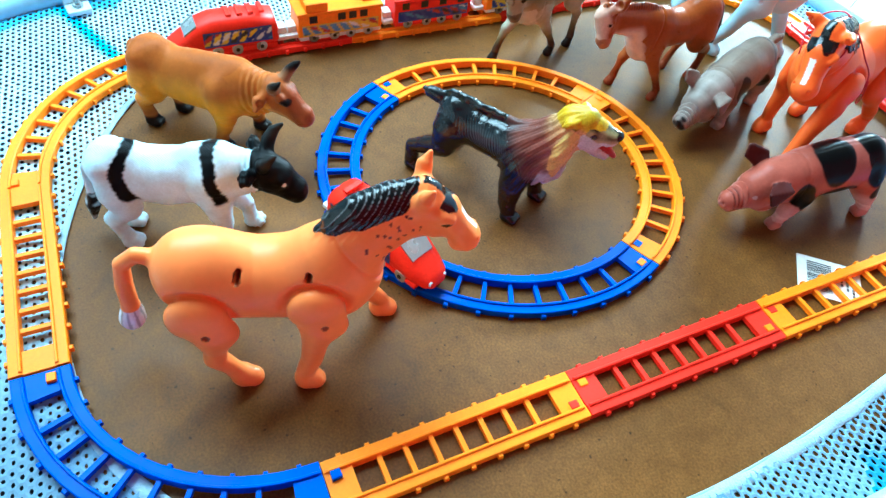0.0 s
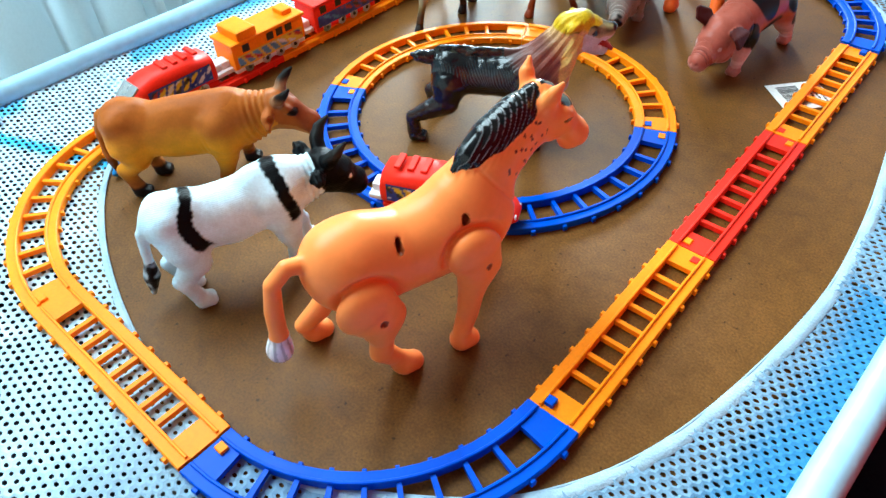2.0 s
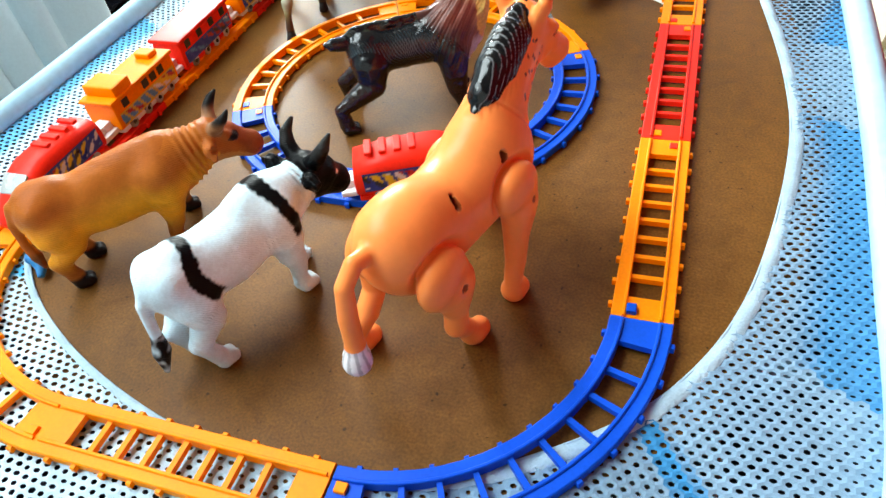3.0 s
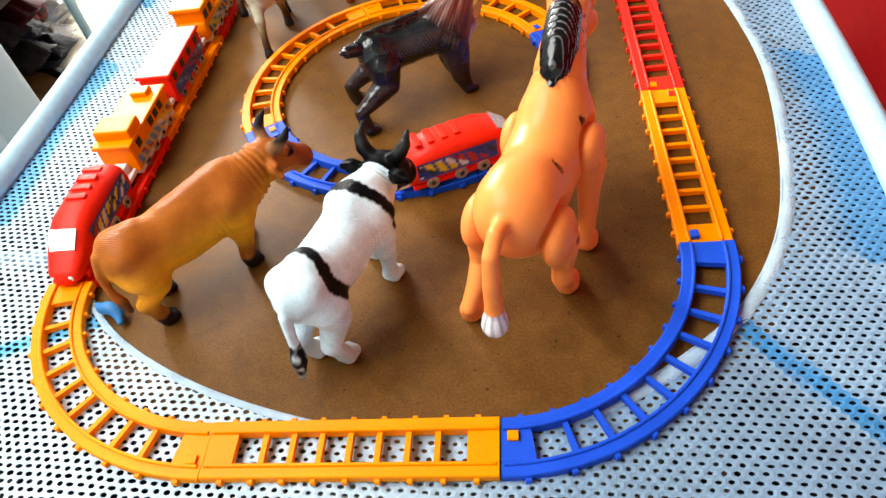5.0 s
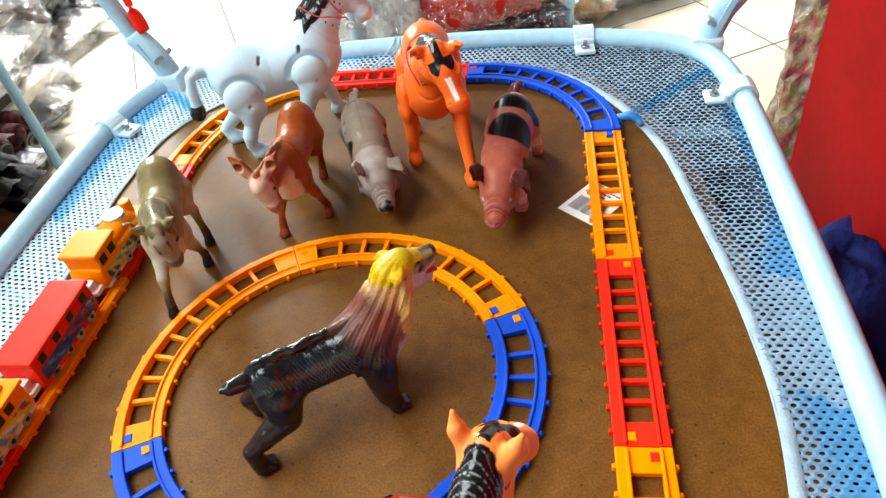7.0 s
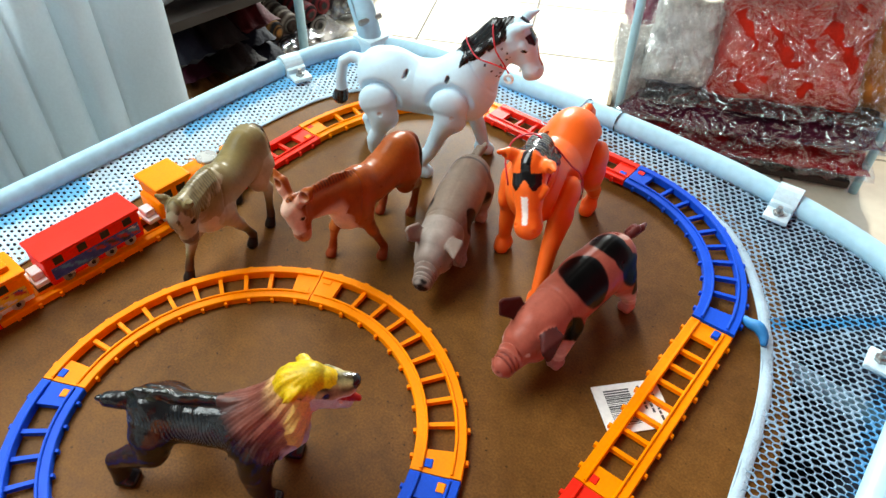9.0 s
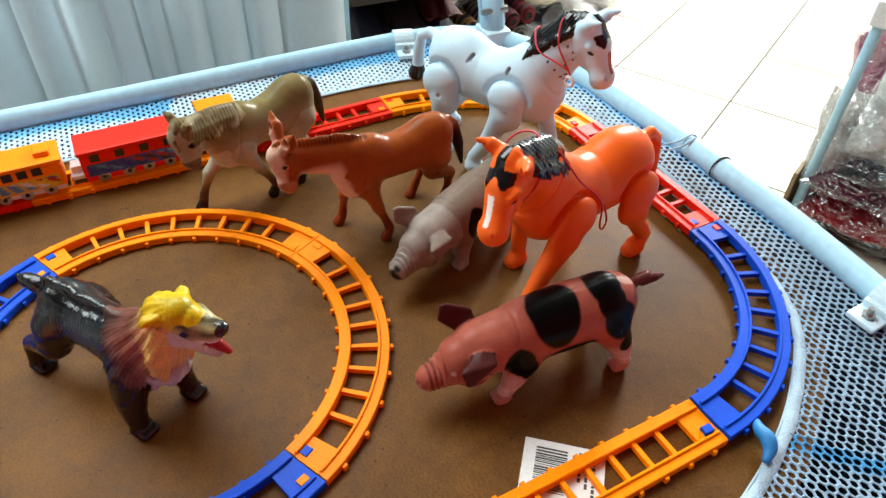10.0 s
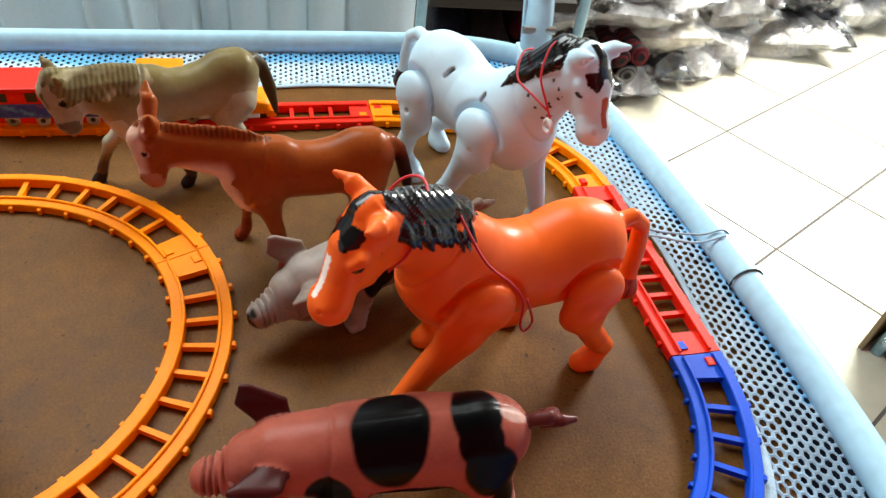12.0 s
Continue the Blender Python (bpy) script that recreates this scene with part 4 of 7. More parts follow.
def horse_paint(coat, mane, hair_glint, tip, spots, hole, head, blaze_colour=(0.9, 0.84, 0.78), count=24):
    (pu, pv, pz), (nu, nv, nz) = head

    def go(P, tag):
        C = np.tile(np.array(coat), (len(P), 1)) * (1 + 0.04 * wobble(P, 60)[:, None])
        mane_on = np.isin(tag, ("mane", "lock"))
        C[mane_on] = mane
        s = P[:, 0] * 0.8 - P[:, 2] * 0.6
        # highlights on the mane's ridges, painted as thin pale lines
        hair = np.clip(np.sin(s * 2300 + 4 * wobble(P, 120)) * -5 - 4.25, 0, 1) * np.clip(0.3 + 1.3 * wobble(P, 110, 2.0), 0, 1)
        C = np.where(mane_on[:, None], C + hair[:, None] * np.array(hair_glint), C)
        C[tag == "tail_tip"] = tip
        tips = (tag == "tail_tip") & (np.sin(np.arctan2(P[:, 1], P[:, 0] + 0.0905) * 9) < -0.45)
        C[tips] = np.array(tip) * 0.55
        rs = np.random.default_rng(11)
        for _ in range(count):
            u, w = rs.uniform(0, 1), rs.uniform(0, 1)
            c = np.array((0.046 + 0.026 * u + 0.012 * w, 0, 0.116 + 0.024 * u - 0.019 * w))
            d = np.hypot(P[:, 0] - c[0], P[:, 2] - c[2])
            C[(d < 0.00095) & (P[:, 1] < 0) & np.isin(tag, ("neck", "body"))] = spots
        # insides of the cut holes painted a darker tone, for the shade in them
        for u, z in ((-0.02, 0.0972), (0.0185, 0.1)):
            C[(np.hypot((P[:, 0] - u) * 1.7, P[:, 2] - z + 0.0014) < 0.0038) & (P[:, 1] < -0.004)] = hole
        for c in ((-0.0395, -0.0332, 0.0615), (0.027, -0.0325, 0.0695)):
            C[np.linalg.norm(P - np.array(c), axis=1) < 0.0023] = hole
        C[np.linalg.norm(P - np.array((-0.0665, 0, 0.1045)), axis=1) < 0.0031] = np.array(hole) * 0.5
        front = np.array((nu - pu, nv - pv, nz - pz))
        t = ((P - np.array((pu, pv, pz))) @ front) / (front @ front)
        side = P[:, 1] - (pv + (nv - pv) * t)
        over = P[:, 2] - (pz + (nz - pz) * t)
        on_head = tag == "head"
        C[on_head & (np.abs(side) < 0.0028 - 0.001 * t) & (t > 0.5) & (t < 0.98) & (over > 0.003)] = blaze_colour
        lock = on_head & (t > np.where(np.abs(side) < 0.0035, -0.3, 0.1)) & (t < 0.31 - 0.09 * np.cos(np.abs(side) * 520)) & (over > -0.001) & (np.abs(side) < 0.0098)
        C[lock] = mane
        eu, ez, ev = (pu * 0.54 + nu * 0.46), (pz * 0.54 + nz * 0.46), (pv * 0.54 + nv * 0.46)
        for sd in (-1, 1):
            d = np.sqrt(((P[:, 0] - eu) / 0.0028) ** 2 + ((P[:, 2] - ez - 0.0018) / 0.0018) ** 2 + ((P[:, 1] - ev - sd * 0.0122) / 0.006) ** 2)
            C[d < 1] = (0.01, 0.008, 0.008)
        return C

    return go


WALKERS = "jointed plastic toy horses"
ORANGE = (0.98, 0.275, 0.066)
h1 = ((0.0815, 0.006, 0.1395), (0.1035, 0.004, 0.1115))
wh1, legs1 = walking_horse([(-0.024, -0.0225), (-0.062, 0.028), (0.0145, -0.0245), (0.061, 0.031)], h1, locks=0)
toy("toy_horse", wh1,
    horse_paint(ORANGE, (0.005, 0.005, 0.006), (0.3, 0.31, 0.32), (0.8, 0.76, 0.78), (0.13, 0.012, 0.008), (0.24, 0.04, 0.008), h1), pose(0.125, -0.205, 0, 0, 0, 74),
    "glossy orange plastic toy horse, black mane with painted glints, white tail tip", "toy horse", WALKERS, M_GLOSSTOY, groom(wh1, legs1), legs=legs1)
h2 = ((0.0795, 0.01, 0.1365), (0.0985, 0.0215, 0.1035))
wh2, legs2 = walking_horse([(-0.03, -0.025), (-0.059, 0.021), (0.0245, -0.0255), (0.072, 0.0265)], h2, ear=(0.0075, 0.0205, 0.0095))
toy("toy_horse", wh2,
    horse_paint((0.88, 0.135, 0.018), (0.005, 0.005, 0.006), (0.26, 0.28, 0.28), (0.5, 0.06, 0.01), (0.13, 0.012, 0.008), (0.3, 0.04, 0.008), h2), pose(0.028, 0.296, 0, 0, 0, -76),
    "bright orange plastic toy horse with a black mane and white blaze", "toy horse", WALKERS, M_GLOSSTOY, groom(wh2, legs2), legs=legs2)
h3 = ((0.074, 0.003, 0.143), (0.0875, 0.002, 0.111))
wh3, legs3 = walking_horse([(-0.043, -0.0195), (-0.066, 0.022), (-0.001, -0.0275), (0.045, 0.026)], h3, 0.74, (0.0105, 0.014, 0.0115))
toy("toy_horse", wh3,
    horse_paint((0.57, 0.79, 0.91), (0.005, 0.005, 0.006), (0.05, 0.05, 0.05), (0.02, 0.02, 0.02), (0.015, 0.012, 0.012), (0.5, 0.58, 0.62), h3, (0.42, 0.07, 0.025), 14), pose(-0.1266, 0.3174, 0, 0, 0, 27),
    "white plastic toy horse with a black mane and dark neck specks", "toy horse", WALKERS, M_GLOSSTOY, groom(wh3, legs3), size=1.04, legs=legs3)

FARM = "soft vinyl farm animals"


def eyes(C, P, pairs, r, colour=(0.01, 0.01, 0.01), glint=True):
    for c in pairs:
        d = np.linalg.norm(P - np.array(c), axis=1)
        C[d < r] = colour
    return C


# ---- brown bull
def bull():
    f = Figure(0.00092)
    f.limb("body", [(-0.041, 0.001, 0.0478, 0.0185), (-0.012, 0.001, 0.0455, 0.0198), (0.016, 0.001, 0.0475, 0.0202), (0.03, 0.001, 0.05, 0.0175)], 0.008, 0.92)
    f.limb("body", [(-0.047, 0.001, 0.057, 0.0118), (-0.036, 0.001, 0.0605, 0.0098)], 0.009)
    f.limb("body", [(-0.012, 0.001, 0.0595, 0.0085), (0.01, 0.001, 0.0622, 0.0095), (0.026, 0.001, 0.0635, 0.0095)], 0.01)
    f.limb("neck", [(0.03, 0.001, 0.053, 0.0165), (0.044, 0.001, 0.0555, 0.0142), (0.056, 0.001, 0.057, 0.0118)], 0.008, 0.88)
    f.limb("neck", [(0.034, 0.001, 0.039, 0.0082), (0.046, 0.001, 0.0435, 0.0072), (0.056, 0.001, 0.0475, 0.0045)], 0.008, 0.55)
    f.limb("head", [(0.0585, 0.001, 0.0585, 0.0112), (0.068, 0.001, 0.0545, 0.0098), (0.0772, 0.0, 0.048, 0.0074), (0.0805, 0.0, 0.0458, 0.0068)], 0.005, 0.95)
    f.limb("muzzle", [(0.0815, 0, 0.0452, 0.0066), (0.083, 0, 0.0432, 0.006)], 0.003, 1.16)
    f.limb("jaw", [(0.06, 0.001, 0.0495, 0.0078), (0.0715, 0, 0.0452, 0.0058), (0.079, 0, 0.0405, 0.0048)], 0.004)
    for s in (-1, 1):
        f.limb("horn", [(0.0632, s * 0.007, 0.0668, 0.0044), (0.0648, s * 0.0118, 0.0706, 0.0038), (0.0688, s * 0.0146, 0.0752, 0.0028), (0.0732, s * 0.0138, 0.0795, 0.0009)], 0.002)
        f.limb("ear", [(0.0565, s * 0.0095, 0.0605, 0.003), (0.0552, s * 0.0155, 0.0585, 0.0046), (0.0556, s * 0.0212, 0.0552, 0.0016)], 0.0025)
        f.limb("head", [(0.0682, s * 0.0078, 0.0606, 0.003), (0.0725, s * 0.0072, 0.0572, 0.0016)], 0.003)
        f.cut((0.0882, s * 0.0042, 0.0462), 0.0013)
        f.cut((0.0575, s * 0.0178, 0.0595), 0.0024)
        f.cut((0.0845, s * 0.0066, 0.0408), 0.0011)
        f.limb("body", [(-0.046, s * 0.0105, 0.0588, 0.0064)], 0.008)
        f.limb("body", [(0.022, s * 0.0115, 0.0535, 0.011)], 0.009)
    for hind, (u, v, z, r), (fu, fv) in ((True, (-0.043, -0.0095, 0.0425, 0.0136), (-0.046, -0.0105)), (True, (-0.041, 0.011, 0.0425, 0.0136), (-0.036, 0.0135)),
                                         (False, (0.022, -0.0095, 0.04, 0.0122), (0.0175, -0.0115)), (False, (0.024, 0.0105, 0.04, 0.0122), (0.0295, 0.0215))):
        m = (v + fv) / 2
        if hind:
            f.limb("leg", [(u, v, z, r), (u * 0.6 + fu * 0.4 + 0.004, v, 0.0315, 0.0095), (fu - 0.0052, m, 0.0205, 0.0057), (fu - 0.003, fv, 0.0125, 0.0046), (fu - 0.0015, fv, 0.0075, 0.0052)], 0.005)
            f.limb("leg", [(fu - 0.0078, m, 0.0222, 0.0032)], 0.003)
        else:
            f.limb("leg", [(u, v, z, r), (u * 0.7 + fu * 0.3, v, 0.0285, 0.0084), ((u + fu * 3) / 4 + 0.0008, m, 0.0192, 0.0058), (fu - 0.001, fv, 0.0118, 0.0045), (fu - 0.001, fv, 0.0075, 0.0051)], 0.005)
        for q in (-1, 1):
            f.limb("hoof", [(fu - 0.0008, fv + q * 0.0018, 0.0036, 0.0044), (fu + 0.0042, fv + q * 0.002, 0.0024, 0.0036)], 0.001)
    f.limb("tail", [(-0.058, 0.001, 0.061, 0.0034), (-0.0625, 0.0, 0.051, 0.0025), (-0.0632, -0.001, 0.036, 0.0024), (-0.0615, -0.002, 0.026, 0.0036), (-0.0605, -0.003, 0.018, 0.0018)], 0.003)
    return f


def bull_paint(P, tag):
    C = np.tile(np.array((0.45, 0.125, 0.017)), (len(P), 1))
    n = 0.004 * wobble(P, 90) + 0.0015 * wobble(P, 420, 2.0)
    low = ramp01(P[:, 2] + n, 0.06, 0.04)
    C = lay(C, low * np.isin(tag, ("body", "leg", "neck")), (0.8, 0.33, 0.022))
    C = lay(C, ramp01(P[:, 2] + n, 0.062, 0.07) * (tag == "body") * 0.6, (0.34, 0.085, 0.014))
    C = lay(C, (tag == "leg") * ramp01(P[:, 2] + n, 0.027, 0.014) * 0.85, (0.25, 0.068, 0.018))
    C = lay(C, np.isin(tag, ("head", "ear")) * 0.75, (0.38, 0.1, 0.02))
    C = lay(C, (tag == "jaw") * 0.8, (0.55, 0.24, 0.06))
    C = lay(C, np.isin(tag, ("muzzle", "head")) * ramp01(P[:, 0] + 0.35 * P[:, 2], 0.0885, 0.094) * 0.85, (0.25, 0.05, 0.016))
    C = lay(C, (tag == "horn") * 0.7, (0.2, 0.12, 0.07))
    C = lay(C, (tag == "horn") * ramp01(P[:, 2], 0.0695, 0.075), (0.012, 0.01, 0.009))
    C = lay(C, (tag == "tail") * ramp01(P[:, 2], 0.032, 0.026) * 0.8, (0.06, 0.025, 0.012))
    C = lay(C, ((tag == "hoof") | (tag == "leg")) * ramp01(P[:, 2] + 0.3 * n, 0.0105, 0.0075), (0.012, 0.009, 0.008))
    for q in (-1, 1):
        d = np.linalg.norm((P - np.array((0.0722, q * 0.0093, 0.0582))) / np.array((0.0032, 0.005, 0.0022)), axis=1)
        C[d < 1.35] = (0.05, 0.02, 0.012)
        C[d < 0.95] = (0.006, 0.006, 0.006)
    return C


def folds(P):
    """Skin folds round the neck and behind the elbow."""
    u = P[..., 0] + 0.15 * P[..., 2]
    neck = np.exp(-(((P[..., 0] - 0.047) / 0.008) ** 2))
    side = np.exp(-(((P[..., 0] - 0.008) / 0.006) ** 2)) * np.exp(-(((P[..., 2] - 0.04) / 0.009) ** 2))
    return 0.0007 * neck * np.sin(u * 1500 + 0.6 * wobble(P, 120)) + 0.0003 * side * np.sin(u * 1700) + 0.00012 * wobble(P, 420, 1.0) + 0.0001 * wobble(P, 800, 3.0)


toy("toy_bull", bull(), bull_paint, pose(-0.105, -0.222, 0, 0, 0, 50), "brown rubbery toy bull with black horns and hooves", "toy bull", FARM, M_HIDE, folds, 1.08)


# ---- white cow with black head and bands
def cow():
    f = Figure(0.00092)
    f.limb("body", [(-0.034, 0, 0.0605, 0.0195), (-0.004, 0, 0.058, 0.0212), (0.026, 0, 0.062, 0.0198), (0.036, 0, 0.064, 0.0168)], 0.008, 0.9)
    f.limb("body", [(-0.042, 0, 0.069, 0.0125), (-0.03, 0, 0.0735, 0.0105)], 0.009)
    f.limb("body", [(0.018, 0, 0.076, 0.0088), (0.03, 0, 0.076, 0.0092)], 0.009)
    f.limb("neck", [(0.036, 0, 0.066, 0.0162), (0.05, 0, 0.0665, 0.0138), (0.0585, 0, 0.0672, 0.0124)], 0.008, 0.86)
    f.limb("neck", [(0.036, 0, 0.049, 0.0072), (0.05, 0, 0.0545, 0.006)], 0.008, 0.6)
    f.limb("head", [(0.0615, 0, 0.0682, 0.0136), (0.0695, 0, 0.0632, 0.0122), (0.0765, 0, 0.0558, 0.0096), (0.08, 0, 0.0525, 0.009)], 0.004, 0.95)
    f.limb("muzzle", [(0.0812, 0, 0.0508, 0.0082), (0.0826, 0, 0.0486, 0.0074)], 0.003, 1.14)
    f.limb("head", [(0.063, 0, 0.058, 0.0086), (0.0745, 0, 0.0512, 0.0068), (0.081, 0, 0.0462, 0.0054)], 0.004)
    for s in (-1, 1):
        f.limb("horn", [(0.0625, s * 0.0072, 0.0772, 0.0052), (0.0635, s * 0.0128, 0.0825, 0.0048), (0.0672, s * 0.0162, 0.0885, 0.0038), (0.0735, s * 0.0162, 0.0945, 0.0013)], 0.0015)
        f.limb("ear", [(0.0565, s * 0.0108, 0.0728, 0.0036), (0.0532, s * 0.0172, 0.0748, 0.0055), (0.0518, s * 0.0222, 0.0752, 0.003)], 0.0025)
        f.cut((0.0582, s * 0.0195, 0.0762), 0.0028)
        f.limb("head", [(0.0712, s * 0.0092, 0.0672, 0.0034), (0.0758, s * 0.0085, 0.063, 0.002)], 0.003)
        f.cut((0.0898, s * 0.0048, 0.0518), 0.0014)
        f.limb("body", [(-0.042, s * 0.011, 0.0715, 0.0064)], 0.008)
        f.limb("body", [(0.028, s * 0.0115, 0.066, 0.0112)], 0.009)
    for hind, (u, v, z, r), (fu, fv) in ((True, (-0.035, -0.0105, 0.051, 0.014), (-0.037, -0.0125)), (True, (-0.036, 0.0105, 0.051, 0.014), (-0.0405, 0.008)),
                                         (False, (0.028, -0.0095, 0.048, 0.0122), (0.031, -0.0085)), (False, (0.03, 0.0105, 0.048, 0.0122), (0.0445, 0.0135))):
        m = (v + fv) / 2
        if hind:
            f.limb("leg", [(u, v, z, r), (u * 0.6 + fu * 0.4 + 0.003, v, 0.0365, 0.0102), (fu - 0.0072, m, 0.0235, 0.0062), (fu - 0.0042, fv, 0.0145, 0.0051), (fu - 0.0018, fv, 0.0085, 0.0056)], 0.005)
            f.limb("leg", [(fu - 0.0102, m, 0.0252, 0.0034)], 0.003)
        else:
            f.limb("leg", [(u, v, z, r), (u * 0.7 + fu * 0.3, v, 0.034, 0.0088), ((u + fu * 3) / 4 + 0.0008, m, 0.0225, 0.0062), (fu - 0.001, fv, 0.0135, 0.0049), (fu - 0.001, fv, 0.0085, 0.0055)], 0.005)
        for q in (-1, 1):
            f.limb("hoof", [(fu - 0.0008, fv + q * 0.002, 0.0042, 0.005), (fu + 0.005, fv + q * 0.0023, 0.003, 0.0042)], 0.001)
    f.limb("tail", [(-0.05, 0, 0.07, 0.0042), (-0.0565, 0, 0.062, 0.0036), (-0.0585, 0, 0.047, 0.0032), (-0.0592, 0, 0.038, 0.003)], 0.003)
    for dv, du in ((-0.0018, 0), (0.0018, 0), (0, -0.0016), (0, 0.0016)):
        f.limb("tuft", [(-0.0592 + du * 0.5, dv * 0.5, 0.0385, 0.0026), (-0.061 + du * 1.3, dv * 1.3, 0.027, 0.0034), (-0.064 + du * 0.6, dv * 0.6, 0.0125, 0.0009)], 0.0008)
    return f


def cow_paint(P, tag):
    C = np.tile(np.array((0.64, 0.83, 0.92)), (len(P), 1))
    n = 0.0011 * wobble(P, 330, 1.0) + 0.0003 * np.sin(P[:, 2] * 2300 + 2.2 * wobble(P, 240, 6.0)) + 0.0006 * wobble(P, 1100, 2.0)
    torso = np.isin(tag, ("body", "leg", "neck")) & (P[:, 2] > 0.044)
    b1 = np.clip((0.0049 - np.abs(P[:, 0] - 0.0285 - 0.22 * (0.08 - P[:, 2]) + n)) / 0.0014, 0, 1)
    b2 = np.clip((0.0051 - np.abs(P[:, 0] + 0.024 + 0.008 * np.sin(np.clip((0.084 - P[:, 2]) / 0.034, 0, 1) * math.pi) - 0.1 * (0.08 - P[:, 2]) + n)) / 0.0014, 0, 1)
    K = (0.0015, 0.0015, 0.002)
    C = lay(C, np.maximum(b1, b2) * torso * ramp01(P[:, 2] + n, 0.049, 0.053), K)
    C[np.isin(tag, ("head", "horn", "ear", "muzzle"))] = K
    C = lay(C, (tag == "horn") * ramp01(P[:, 2], 0.083, 0.09) * 0.6, (0.03, 0.03, 0.028))
    C = lay(C, (tag == "tuft") * np.clip(1.1 + wobble(P, 700), 0, 1), (0.004, 0.004, 0.005))
    C = lay(C, (tag == "hoof") * ramp01(P[:, 2], 0.0015, 0.0008) * 0.6, (0.3, 0.36, 0.4))
    for q in (-1, 1):
        C[np.linalg.norm(P - np.array((0.0762, q * 0.0112, 0.0642)), axis=1) < 0.0015] = (0.75, 0.75, 0.72)
    return C


def cow_folds(P):
    """Rings of skin behind the collar line and moulded hair on the flanks."""
    u = P[..., 0] + 0.1 * P[..., 2]
    neck = np.exp(-(((P[..., 0] - 0.052) / 0.007) ** 2))
    collar = np.exp(-(((u - 0.0655) / 0.0009) ** 2)) * (P[..., 2] > 0.05)
    side = np.exp(-(((P[..., 0] - 0.012) / 0.007) ** 2)) * np.exp(-(((P[..., 2] - 0.055) / 0.01) ** 2))
    return 0.00055 * neck * np.sin(u * 1700) + 0.0008 * collar + 0.0003 * side * np.sin(u * 2000 + wobble(P, 100)) + 0.00012 * wobble(P, 900)


toy("toy_cow", cow(), cow_paint, pose(0.005, -0.255, 0, 0, 0, 71.5), "white toy cow with black head, horns and two black bands", "toy cow", FARM, M_HIDE, cow_folds, 1.0)


# ---- long-haired dark beast with a yellow and pink mane and an open mouth
MANE_TOP, MANE_LOW = np.array((0.0605, 0.0055, 0.0965)), np.array((0.03, 0.001, 0.05))


def mane_flow(P):
    """How far down the mane points lie (0 at the crown, 1 at the shoulder) and their angle round it, 0 in front."""
    ax = MANE_LOW - MANE_TOP
    q = P - MANE_TOP
    t = (q @ ax) / (ax @ ax)
    off = q - t[..., None] * ax
    fore = np.array((0.795, 0.0, -0.607))
    return t, np.arctan2(off[..., 1], off @ fore)


